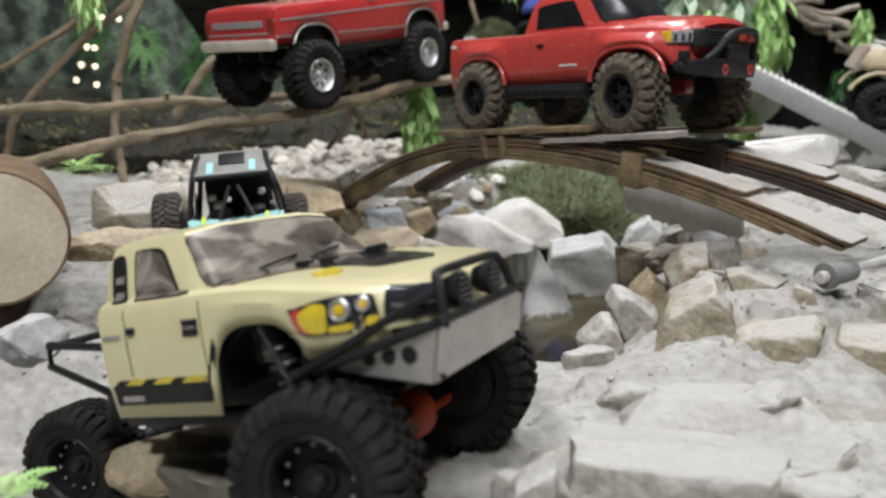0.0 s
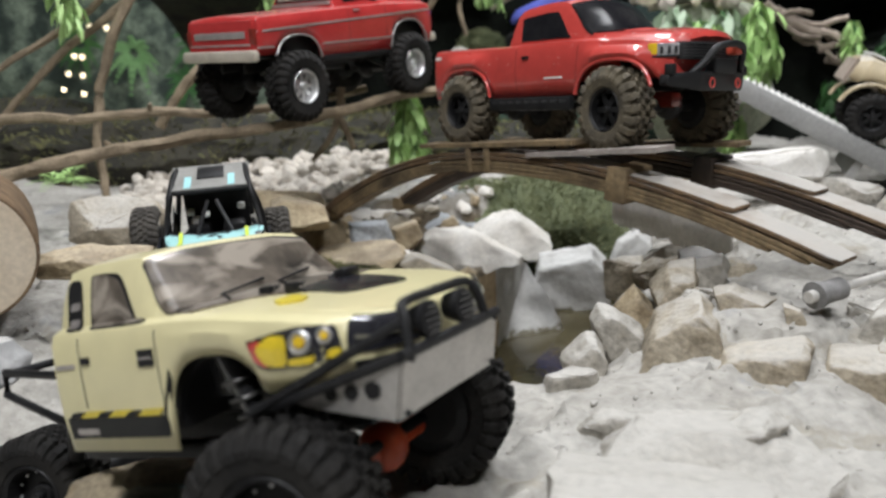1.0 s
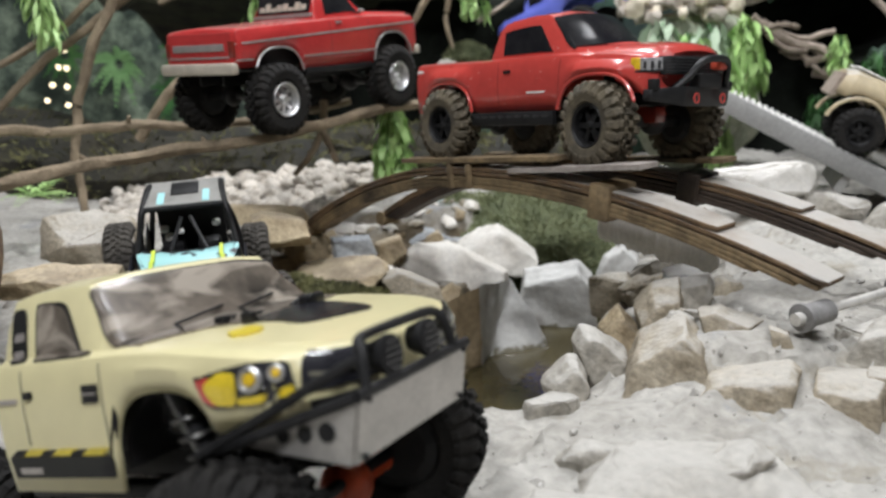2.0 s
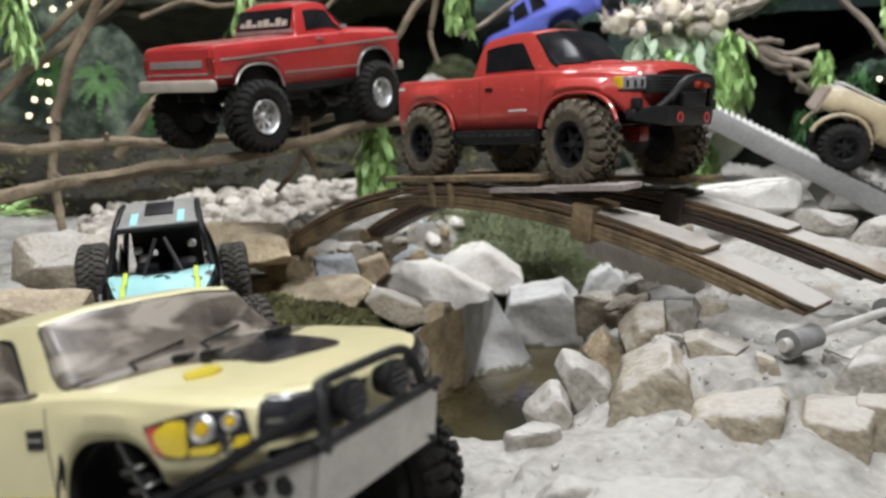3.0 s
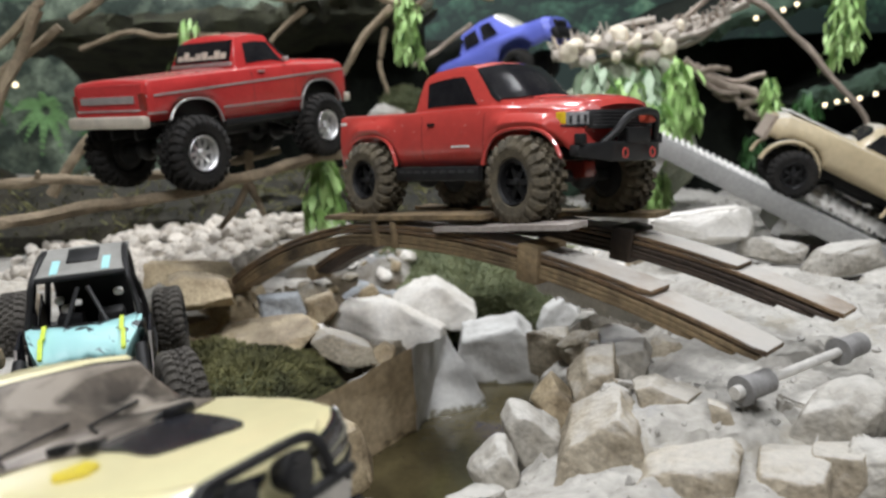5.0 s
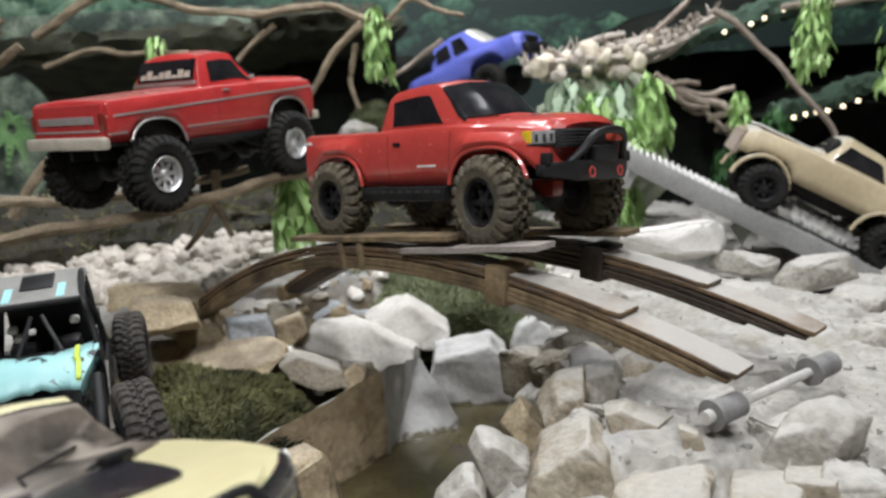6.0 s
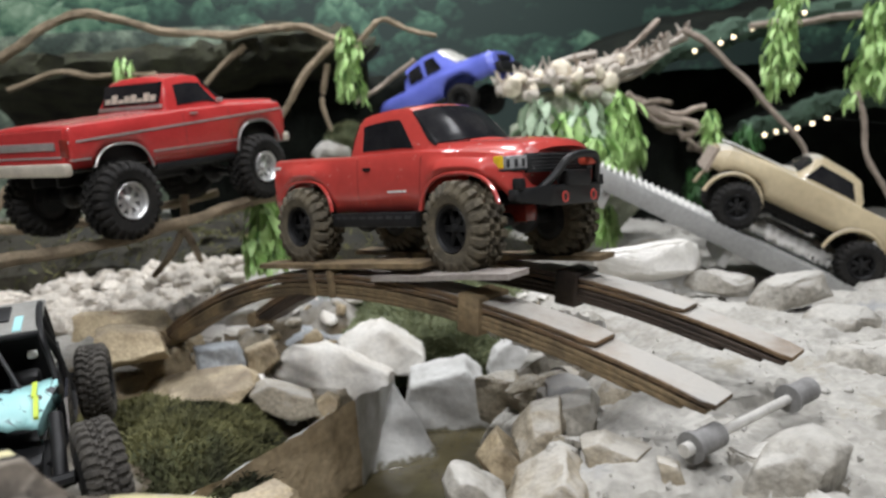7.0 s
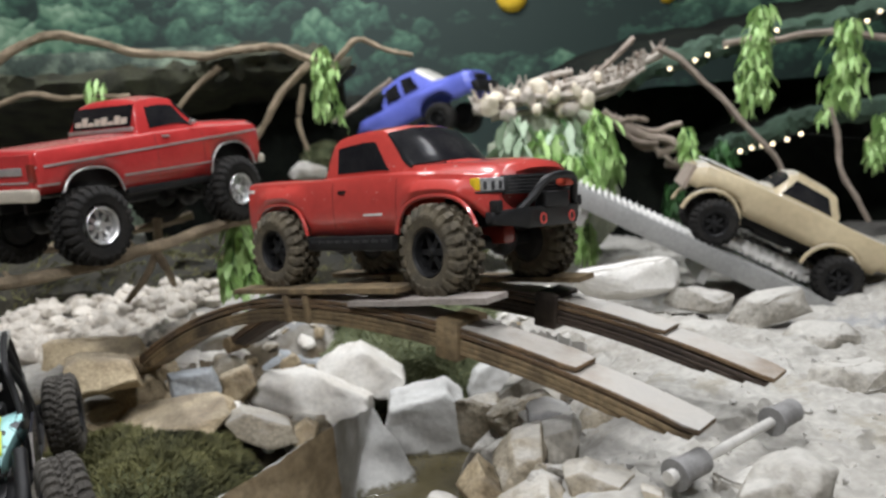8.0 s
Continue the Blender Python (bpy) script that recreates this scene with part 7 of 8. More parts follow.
stone((-0.522, 1.825, 0.086), (0.144, 0.101, 0.059), 0, 60, 0.5, ROCK_PALETAN, "pale tan broken rock with dusty faces", 'rock')
stone((-0.246, 1.544, 0.061), (0.229, 0.161, 0.050), -10, 61, 0.6, ROCK_TAN, "tan brown stone at the ditch", 'rock')
stone((-0.624, 1.288, 0.212), (0.182, 0.128, 0.094), 0, 63, 0.5, ROCK_PALETAN, "pale tan broken rock with dusty faces", 'rock')
stone((-0.436, 0.648, 0.233), (0.059, 0.048, 0.042), 0, 66, 0.5, ROCK_GREY, "grey stone with chipped faces", 'rock')
stone((-0.475, 0.924, 0.25), (0.147, 0.088, 0.041), 8, 67, 0.45, ROCK_TAN, "tan brown flat rock with dusty faces", 'rock')
stone((0.681, 1.721, 0.203), (0.249, 0.125, 0.089), -8, 68, 0.3, WHITE_CLOTH, "crumpled white sack lying on the ground", 'sack')
stone((0.735, 1.432, 0.154), (0.134, 0.085, 0.040), 0, 69, 0.5, SLAB, "pale dusty broken rock half sunk in the ground", 'rock')
stone((0.904, 1.566, 0.154), (0.161, 0.102, 0.061), 10, 70, 0.6, SLAB, "pale dusty broken rock half sunk in the ground", 'rock')
stone((0.817, 1.677, 0.151), (0.145, 0.092, 0.053), -10, 71, 0.6, SLAB, "pale dusty broken rock half sunk in the ground", 'rock')
stone((0.854, 1.318, 0.165), (0.144, 0.092, 0.046), 20, 73, 0.45, SLAB, "pale dusty broken rock half sunk in the ground", 'rock')
stone((0.751, 1.078, 0.178), (0.132, 0.084, 0.059), -15, 74, 0.4, SLAB, "pale dusty broken rock half sunk in the ground", 'rock')

# ---- planting, branches and caves behind the track ----
PALE_FUNGUS = mat("cream_shelf_stone", (0.76, 0.69, 0.56), 0.8, second=(0.56, 0.48, 0.36), scale=20, bump=0.4)
SAGE = mat("sage_slope", (0.46, 0.48, 0.37), 0.95, second=(0.24, 0.29, 0.2), scale=10, bump=0.9, bump_scale=50, fine=0.3)
WOOD_PALE = mat("pale_root", (0.5, 0.45, 0.39), 0.9, second=(0.34, 0.3, 0.26), scale=25, bump=0.6, bump_scale=120)
ROOT_BROWN = mat("brown_root", (0.2, 0.16, 0.125), 0.9, second=(0.1, 0.08, 0.06), scale=25, bump=0.6, bump_scale=120)
LOG_END = mat("sawn_log_end", (0.62, 0.53, 0.41), 0.85, second=(0.52, 0.43, 0.32), scale=20, bump=0.3)


def branch(name, pts, rad, material, label, category, group=""):
    bm = bmesh.new()
    line = smooth_line(pts, 8)
    sd = sum(pts[0]) * 17
    line = [p + Vector((noise.noise(p * 9 + Vector((sd, 0, 0))), noise.noise(p * 9 + Vector((0, sd, 0))), noise.noise(p * 9 + Vector((0, 0, sd))))) * 0.012 for p in line]
    tube(bm, line, rad, 9, 0.35, sd)
    if name != "log_rail":
        return tagged(part(name, bm, material), label, category, group)
    t = thing(name, label, category, group=group)
    part("log", bm, material, t)
    rnd = random.Random(int(sd * 10))
    for i in range(6):
        p = line[int((i + 0.7) * len(line) / 7)]
        bm = bmesh.new()
        d = Vector((rnd.uniform(-1, 1), rnd.uniform(-1, 0.3), rnd.uniform(0.0, 1))).normalized()
        tube(bm, [p, p + d * 0.016, p + d * rnd.uniform(0.022, 0.03)], lambda k: 0.006 - 0.002 * k, 8, 0.3, i)
        part("knot", bm, material, t, "short knot stub")
    return t


def mound(name, place, size, material, seed, label, category, blades=0, blade=0.015):
    """A lumpy mound; with blades it carries a pile of fine grass."""
    bm = bmesh.new()
    bmesh.ops.create_icosphere(bm, subdivisions=4, radius=1)
    for v in bm.verts:
        d = v.co.copy()
        k = 1 + 0.22 * noise.noise(d * 1.7 + Vector((seed, 0, 0))) + 0.1 * noise.noise(d * 5 + Vector((seed, 3, 0))) + 0.05 * noise.noise(d * 13 + Vector((seed, 0, 4)))
        v.co = Vector((d.x * size[0], d.y * size[1], d.z * size[2])) * k
    tops = [f for f in bm.faces if f.calc_center_median().z > -0.3 * size[2]]
    roots = []
    rnd = random.Random(seed)
    for _ in range(blades):
        f = rnd.choice(tops)
        a, b = sorted((rnd.random(), rnd.random()))
        vs = [v.co for v in f.verts]
        roots.append((vs[0] * a + vs[1] * (b - a) + vs[2] * (1 - b), f.calc_center_median().normalized()))
    ob = part(name, bm, material)
    ob.matrix_world = Matrix.Translation(place)
    if blades:
        bm = bmesh.new()
        for p, nrm in roots:
            clump = noise.noise(p * 14 + Vector((seed, 0, 0)))
            d = (nrm * 0.6 + Vector((rnd.gauss(0, 0.55), rnd.gauss(0, 0.55), 0.5 + 0.4 * clump))).normalized()
            s = blade * rnd.uniform(0.5, 1.2) * (1 + 0.6 * clump)
            w = Vector((rnd.gauss(0, 1), rnd.gauss(0, 1), 0)).normalized() * blade * 0.09
            v = [bm.verts.new(p - w), bm.verts.new(p + w), bm.verts.new(p + d * s * 0.6 + w * 0.6), bm.verts.new(p + d * s + Vector((0, 0, -0.2 * s)))]
            bm.faces.new((v[0], v[1], v[2]))
            bm.faces.new((v[0], v[2], v[3]))
        q = part("grass", bm, BLADE if material in (MOSS, BANK) else BLADE_PALE, ob)
        q["kind"] = "stuff"
    return tagged(ob, label, category, kind="structure" if name.endswith("bank") or name.endswith("slope") else "")


BLADE = mat("moss_blade", (0.16, 0.155, 0.062), 0.9, second=(0.022, 0.024, 0.009), scale=9, mix=0.9, fine=0.35)
BLADE_PALE = mat("turf_blade", (0.24, 0.26, 0.14), 0.9, second=(0.09, 0.11, 0.05), scale=20, mix=0.8, fine=0.3)


def canopy(name, rim, rad, label, back):
    """A lumpy roof edge whose sheet runs back from the rim to the wall."""
    t = thing(name, label, "cave")
    line = smooth_line(rim, 8)
    bm = bmesh.new()
    tube(bm, line, lambda k: rad, 12, 0.8, rad * 100)
    part("rim", bm, DARK_MOSS if back < 0 else CAVE_RIM, t)
    bm = bmesh.new()
    rows = []
    for j in range(7):
        s = j / 6
        rows.append([bm.verts.new(p + Vector((0, 0.75 * s, back * s * s - 0.02 * s + 0.02 * noise.noise(p * 8 + Vector((0, j, 0)))))) for p in line])
    for a, b in zip(rows, rows[1:]):
        for i in range(len(a) - 1):
            bm.faces.new((a[i], a[i + 1], b[i + 1], b[i]))
    # CAVE sheets carry the shade under the roof in their colour
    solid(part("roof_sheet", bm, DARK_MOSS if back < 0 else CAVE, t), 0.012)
    return t


def backing(name, a, b, label, material):
    bm = bmesh.new()
    n, mrows = 30, 16
    rows = []
    for j in range(mrows + 1):
        z = -0.1 + (a[2] + 0.1) * j / mrows
        rows.append([bm.verts.new((a[0] + (b[0] - a[0]) * i / n, a[1] + (b[1] - a[1]) * i / n + 0.05 * noise.noise(Vector((i * 0.5, j * 0.6, a[0]))), z)) for i in range(n + 1)])
    for p, q in zip(rows, rows[1:]):
        for i in range(n):
            bm.faces.new((p[i], p[i + 1], q[i + 1], q[i]))
    return tagged(solid(part(name, bm, material), 0.02), label, "cave wall", kind="structure")


def fairy_lights(places):
    t = thing("fairy_lights", "string of small warm fairy lights on a dark wire", "string lights")
    bm = bmesh.new()
    big = 1.9 if places[0][1] > 3 else 1.0
    tube(bm, smooth_line(places, 4), 0.0012, 5)
    part("wire", bm, BLACK, t)
    for p in places:
        bm = bmesh.new()
        bmesh.ops.create_icosphere(bm, subdivisions=2, radius=0.0065 * big, matrix=Matrix.Translation(p))
        part("bulb", bm, BULB, t)
    return t


def leaf_blade(bm, root, d, up, length, width):
    """A folded pointed leaf."""
    side = d.cross(up)
    if side.length < 1e-4:
        side = Vector((1, 0, 0))
    side.normalize()
    nrm = side.cross(d).normalized()
    a = bm.verts.new(root)
    m1, m2 = root + d * length * 0.4, root + d * length * 0.75
    l1, r1 = bm.verts.new(m1 + side * width * 0.5 + nrm * width * 0.12), bm.verts.new(m1 - side * width * 0.5 + nrm * width * 0.12)
    l2, r2 = bm.verts.new(m2 + side * width * 0.34 - nrm * length * 0.03), bm.verts.new(m2 - side * width * 0.34 - nrm * length * 0.03)
    c1, c2 = bm.verts.new(m1), bm.verts.new(m2 - nrm * length * 0.05)
    e = bm.verts.new(root + d * length - nrm * length * 0.14)
    for f in ((a, l1, c1), (a, c1, r1), (l1, l2, c2, c1), (c1, c2, r2, r1), (l2, e, c2), (c2, e, r2)):
        bm.faces.new(f)


def vine(top, length, width, seed, material, count, big=1.0):
    rnd = random.Random(seed)
    t = thing("hanging_vine", "hanging plastic vine with bright green leaves" if material == LEAF else "hanging plant with dark green leaves", "vine", group="hanging vines")
    bm = bmesh.new()
    top = Vector(top)
    stems = []
    for _ in range(4):
        x, y = rnd.uniform(-0.25, 0.25) * width, rnd.uniform(-0.3, 0.3) * width
        ln = length * rnd.uniform(0.6, 1.0)
        pts = [top, top + Vector((x * 0.6, y * 0.6, -ln * 0.35)), top + Vector((x, y, -ln * 0.7)), top + Vector((x * 1.2, y * 1.2, -ln))]
        line = smooth_line(pts, 6)
        stems.append(line)
        tube(bm, line, 0.0016, 5)
    part("stem", bm, LEAF_DARK, t)
    bm = bmesh.new()
    for i in range(count * 3):
        line = rnd.choice(stems)
        p = line[rnd.randrange(len(line))] + Vector((rnd.gauss(0, 0.12), rnd.gauss(0, 0.12), rnd.gauss(0, 0.05))) * width
        a = rnd.uniform(0, 6.28)
        d = Vector((math.cos(a), math.sin(a), rnd.uniform(-2.6, -0.8))).normalized()
        leaf_blade(bm, p, d, Vector((0.1, 0.2, 1)), big * rnd.uniform(0.035, 0.06), big * big * rnd.uniform(0.009, 0.014))
    part("leaves", bm, material, t)["kind"] = "stuff"
    return t


def fern(place, size, seed, material, wall=False):
    """A rosette of leafy fronds, spread over the ground or flat against a wall."""
    rnd = random.Random(seed)
    t = thing("fern", "green fern spread against the jungle panel" if wall else "small green fern growing among the rocks", "fern", group="ferns")
    up = Vector((0, -1, 0)) if wall else Vector((0, 0, 1))
    bm = bmesh.new()
    c = Vector(place)
    for i in range(11):
        a = 2 * math.pi * i / 11 + rnd.uniform(-0.2, 0.2)
        d = Vector((math.cos(a), math.sin(a), rnd.uniform(0.3, 1.0))).normalized()
        if wall:
            d = Vector((math.cos(a), -0.25, math.sin(a))).normalized()
        ln = size * rnd.uniform(0.7, 1.1)
        for k in range(7):
            s = (k + 1) / 8
            p = c + d * ln * s + Vector((0, 0, -ln * 0.45 * s * s))
            side = d.cross(up).normalized()
            for q in (-1, 1):
                leaf_blade(bm, p, (side * q + d * (2.2 if wall else 0.7)).normalized(), up, ln * 0.34 * (1.1 - s), ln * 0.1)
    part("fronds", bm, material, t)
    return t


def log_slice(place, radius, length):
    t = thing("sawn_log", "sawn log with pale round end lying beside the truck", "log")
    n = 40
    d = Vector((-0.52, 0.85, -0.06)).normalized()
    m = Matrix.Translation(place) @ d.to_track_quat("Y", "Z").to_matrix().to_4x4()
    for name, prof, mt, lb in (("bark", [(radius * 0.985, 0.001), (radius, 0.004), (radius * 1.02, length * 0.5), (radius, length), (0, length)], BARK_LIGHT, "rough bark"),
                               ("cut_end", [(0, -0.001), (radius * 0.5, 0.0), (radius * 0.95, 0.001), (radius * 0.95, 0.004), (0, 0.004)], LOG_END, "pale sawn face with faint rings")):
        bm = bmesh.new()
        lathe(bm, prof, n)
        for v in bm.verts:
            a = math.atan2(v.co.z, v.co.x)
            k = 1 + 0.05 * noise.noise(Vector((math.cos(a) * 1.5, math.sin(a) * 1.5, 5)))
            v.co.x *= k
            v.co.z *= k
        bmesh.ops.transform(bm, matrix=m, verts=bm.verts[:])
        part(name, bm, mt, t, lb)
    return t


BARK_LIGHT = mat("brown_bark", (0.2, 0.13, 0.07), 0.95, second=(0.1, 0.065, 0.04), scale=30, bump=1.0, bump_scale=90, fine=0.3)


def root_ridge(line, seed):
    """A driftwood ridge: a few gnarled roots side by side, bristling with short broken twigs."""
    rnd = random.Random(seed)
    t = thing("root_ridge", "pale gnarled driftwood roots bristling with broken twigs", "driftwood")
    for i in range(4):
        bm = bmesh.new()
        pts = [Vector(p) + Vector((rnd.gauss(0, 0.006), (i - 1.5) * 0.02, rnd.gauss(0, 0.008) - 0.008 * i)) for p in line]
        tube(bm, smooth_line(pts, 8), lambda k: 0.009 * (1.1 - 0.5 * k), 9, 0.5, i)
        part("root", bm, WOOD_PALE, t)
    pts = smooth_line(line, 20)
    for i in range(110):
        p = pts[rnd.randrange(len(pts))] + Vector((0, rnd.uniform(-0.03, 0.03), 0))
        d = Vector((rnd.gauss(0.15, 0.5), rnd.gauss(-0.2, 0.5), rnd.uniform(0.1, 1.0))).normalized()
        q = p + d * rnd.uniform(0.02, 0.05)
        bm = bmesh.new()
        tube(bm, [p, p.lerp(q, 0.5) + Vector((rnd.gauss(0, 0.004), 0, rnd.gauss(0, 0.004))), q], lambda k: 0.0048 - 0.0025 * k, 6, 0.4, i)
        part("twig", bm, WOOD_PALE if i % 3 else WOOD_GREY, t)
    return t


def torn_strip(a, b, seed, drop=0.028):
    """A row of crumpled white shards torn from a plastic sheet."""
    rnd = random.Random(seed)
    t = thing("torn_plastic_strip", "torn strip of crumpled white plastic on the ground", "plastic waste")
    a, b = Vector(a), Vector(b)
    d = (b - a).normalized()
    for i in range(11):
        bm = bmesh.new()
        c = a.lerp(b, (i + 0.5) / 11) + Vector((0, 0, rnd.uniform(0, 0.006)))
        s = (b - a).length / 11 * rnd.uniform(0.7, 1.2)
        n = 5
        g = [[bm.verts.new(c + d * s * (u / n - 0.5) * 1.3 + Vector((0.3, 0.9, 0)) * (v / n - 0.5) * 0.03 + Vector((0, 0, 0.018 - drop * abs(v / n - 0.45) * 2 + 0.009 * rnd.random()))) for v in range(n + 1)] for u in range(n + 1)]
        for u in range(n):
            for v in range(n):
                bm.faces.new((g[u][v], g[u + 1][v], g[u + 1][v + 1], g[u][v + 1]))
        solid(part("shard", bm, WHITE_CLOTH, t), 0.0012)
    return t


def gravel(x0, y0, x1, y1, count, seed):
    """Small crumbs of rock strewn over the dusty ground."""
    rnd = random.Random(seed)
    bm = bmesh.new()
    for _ in range(count):
        x, y = rnd.uniform(x0, x1), rnd.uniform(y0, y1)
        s = 0.0018 + 0.006 * rnd.random() ** 4
        m = pose(x, y, height(x, y) + s * 0.3, rnd.uniform(0, 360), rnd.uniform(0, 360), 0) @ Matrix.Diagonal((s, s * rnd.uniform(0.6, 1), s * rnd.uniform(0.5, 0.9), 1))
        vs = [bm.verts.new(m @ Vector(c)) for c in ((1, 0, 0), (-1, 0.2, 0), (0, 1, 0.1), (0.1, -1, 0), (0, 0.1, 1), (0.1, 0, -1))]
        for f in ((0, 2, 4), (2, 1, 4), (1, 3, 4), (3, 0, 4), (2, 0, 5), (1, 2, 5), (3, 1, 5), (0, 3, 5)):
            bm.faces.new([vs[i] for i in f])
    me = bpy.data.meshes.new("gravel")
    bm.to_mesh(me)
    bm.free()
    me.materials.append(SAND)
    return tagged(part("gravel", me, None), "loose rock crumbs strewn over the ground", "gravel", kind="stuff")


def rubble(x0, y0, x1, y1, count, seed, kinds=None, label="small tan and white stones strewn on the dirt"):
    """Loose small stones over the dirt round the ditch."""
    rnd = random.Random(seed)
    shapes = []
    for i in range(9):
        bm = stone_mesh((0.06, 0.06 * rnd.uniform(0.6, 1), 0.06 * rnd.uniform(0.4, 0.8)), 400 + i, rnd.uniform(0.4, 0.8))
        me = bpy.data.meshes.new("pebble")
        bm.to_mesh(me)
        bm.free()
        me.shade_smooth()
        me.set_sharp_from_angle(angle=radians(45))
        me.materials.append((kinds or (ROCK_TAN, ROCK_PALETAN, ROCK))[i % 3])
        shapes.append(me)
    bank = thing("rubble_patch", label, "rubble")
    for i in range(count):
        x, y = rnd.uniform(x0, x1), rnd.uniform(y0, y1)
        s = 0.012 + 0.034 * rnd.random() ** 1.7
        ob = part("pebble", shapes[rnd.randrange(9)], None, bank)
        ob.matrix_local = pose(x, y, height(x, y) + s * 0.2, rnd.uniform(-30, 30), rnd.uniform(-30, 30), rnd.uniform(0, 360)) @ Matrix.Scale(s / 0.06, 4)


PEBBLE = mat("pale_pebble", (0.62, 0.575, 0.51), 0.9, second=(0.42, 0.375, 0.315), scale=14, mix=0.6, bump=0.6, bump_scale=80, fine=0.2, random_tint=0.15)


def pebbles(a, b, count):
    """A bank of small pale stones between two corners."""
    rnd = random.Random(77)
    shapes = []
    for i in range(6):
        bm = stone_mesh((0.06, 0.06 * rnd.uniform(0.7, 1), 0.06 * rnd.uniform(0.5, 0.8)), 300 + i, 0.5)
        me = bpy.data.meshes.new("pebble")
        bm.to_mesh(me)
        bm.free()
        me.shade_smooth()
        me.set_sharp_from_angle(angle=radians(40))
        me.materials.append(PEBBLE)
        shapes.append(me)
    bank = thing("pebble_bank", "bank of small pale stones behind the ditch", "pebbles")
    for i in range(count):
        u, v = rnd.random(), rnd.random()
        x = a[0] + (b[0] - a[0]) * u + rnd.uniform(-0.05, 0.05)
        y = a[1] + (b[1] - a[1]) * u + (v - 0.72) * 0.4
        s = rnd.uniform(0.02, 0.06)
        ob = part("pebble", shapes[i % 6], None, bank)
        ob.matrix_local = pose(x, y, height(x, y) + s * 0.15 + 0.03 * max(0, v - 0.3), rnd.uniform(-30, 30), rnd.uniform(-30, 30), rnd.uniform(0, 360)) @ Matrix.Scale(s / 0.06, 4)


branch("log_rail", [(-1.12, 1.22, 0.276), (-0.96, 1.32, 0.29), (-0.811, 1.399, 0.301), (-0.711, 1.482, 0.312), (-0.544, 1.574, 0.328), (-0.358, 1.657, 0.344), (-0.247, 1.751, 0.361), (-0.112, 1.876, 0.381), (0.073, 2.040, 0.397)], lambda k: 0.0138 - 0.003 * k, WOOD, "long bare log rail carrying the red pickup", "log", "log rails")
branch("log_rail", [(-1.36, 1.58, 0.362), (-1.18, 1.64, 0.365), (-0.990, 1.693, 0.367), (-0.844, 1.741, 0.364), (-0.711, 1.791, 0.365), (-0.543, 1.837, 0.357), (-0.388, 1.940, 0.370), (-0.270, 2.044, 0.388)], lambda k: 0.0128 - 0.003 * k, WOOD, "bare log rail on the far side of the pickup", "log", "log rails")
branch("branch", [(-0.76, 1.94, 0.730), (-0.848, 1.92, 0.589), (-0.905, 1.895, 0.447), (-0.918, 1.875, 0.329), (-0.922, 1.855, 0.224), (-0.912, 1.84, 0.12)], lambda k: 0.0125 - 0.0031 * k, WOOD, "forked upright bare branch post", "branch", "bare branches")
branch("branch", [(-0.754, 2.011, 0.695), (-0.924, 1.978, 0.580), (-1.024, 1.957, 0.503), (-1.124, 1.931, 0.412), (-1.22, 1.92, 0.31), (-1.27, 1.91, 0.2)], lambda k: 0.0109 - 0.0023 * k, WOOD, "slanting bare branch near the post", "branch", "bare branches")
branch("branch", [(-0.780, 1.996, 0.760), (-0.921, 1.957, 0.619), (-1.060, 1.932, 0.532), (-1.2, 1.92, 0.46), (-1.32, 1.91, 0.42)], lambda k: 0.0101 - 0.0031 * k, WOOD, "slanting bare branch by the post", "branch", "bare branches")
branch("branch", [(-0.659, 1.903, 0.459), (-0.708, 1.886, 0.395), (-0.764, 1.867, 0.325)], lambda k: 0.012, WOOD, "slanting brace branch under the log", "branch", "bare branches")
branch("branch", [(-0.300, 1.845, 0.397), (-0.309, 1.827, 0.327), (-0.371, 1.804, 0.240)], lambda k: 0.0101 - 0.0039 * k, WOOD, "forked stick under the log rail", "branch", "bare branches")
branch("branch", [(-0.308, 1.826, 0.325), (-0.272, 1.811, 0.262)], lambda k: 0.0094 - 0.0039 * k, WOOD, "forked stick under the log rail", "branch", "bare branches")
branch("branch", [(-0.999, 2.656, 0.776), (-0.839, 2.652, 0.873), (-0.736, 2.645, 0.905), (-0.637, 2.629, 0.881), (-0.424, 2.594, 0.823), (-0.223, 2.569, 0.819), (-0.088, 2.554, 0.821), (0.017, 2.535, 0.780), (0.106, 2.518, 0.741)], lambda k: 0.015 - 0.005 * k, WOOD, "long winding branch along the canopy edge", "branch", "bare branches")
branch("branch", [(0.018, 2.481, 0.764), (-0.064, 2.476, 0.675), (-0.147, 2.469, 0.566), (-0.197, 2.460, 0.471)], lambda k: 0.0125 - 0.0039 * k, WOOD, "bare branch leaning in the cave mouth", "branch", "bare branches")
branch("branch", [(-0.006, 2.526, 0.707), (-0.024, 2.511, 0.599), (-0.002, 2.493, 0.506)], lambda k: 0.0094 - 0.0031 * k, WOOD, "thin root hanging in the cave mouth", "branch", "bare branches")
branch("branch", [(-0.260, 2.619, 0.779), (-0.334, 2.617, 0.716), (-0.419, 2.615, 0.636)], lambda k: 0.0101 - 0.0039 * k, WOOD, "bare branch by the canopy", "branch", "bare branches")
branch("branch", [(0.091, 2.575, 0.772), (0.157, 2.577, 0.832), (0.249, 2.562, 0.803), (0.332, 2.548, 0.780)], lambda k: 0.0094 - 0.0031 * k, WOOD, "bare branch behind the blue truck", "branch", "bare branches")
branch("branch", [(0.257, 2.545, 0.709), (0.166, 2.546, 0.647), (0.075, 2.547, 0.585)], lambda k: 0.0086 - 0.0023 * k, WOOD_GREY, "straight stick behind the blue truck", "branch", "bare branches")
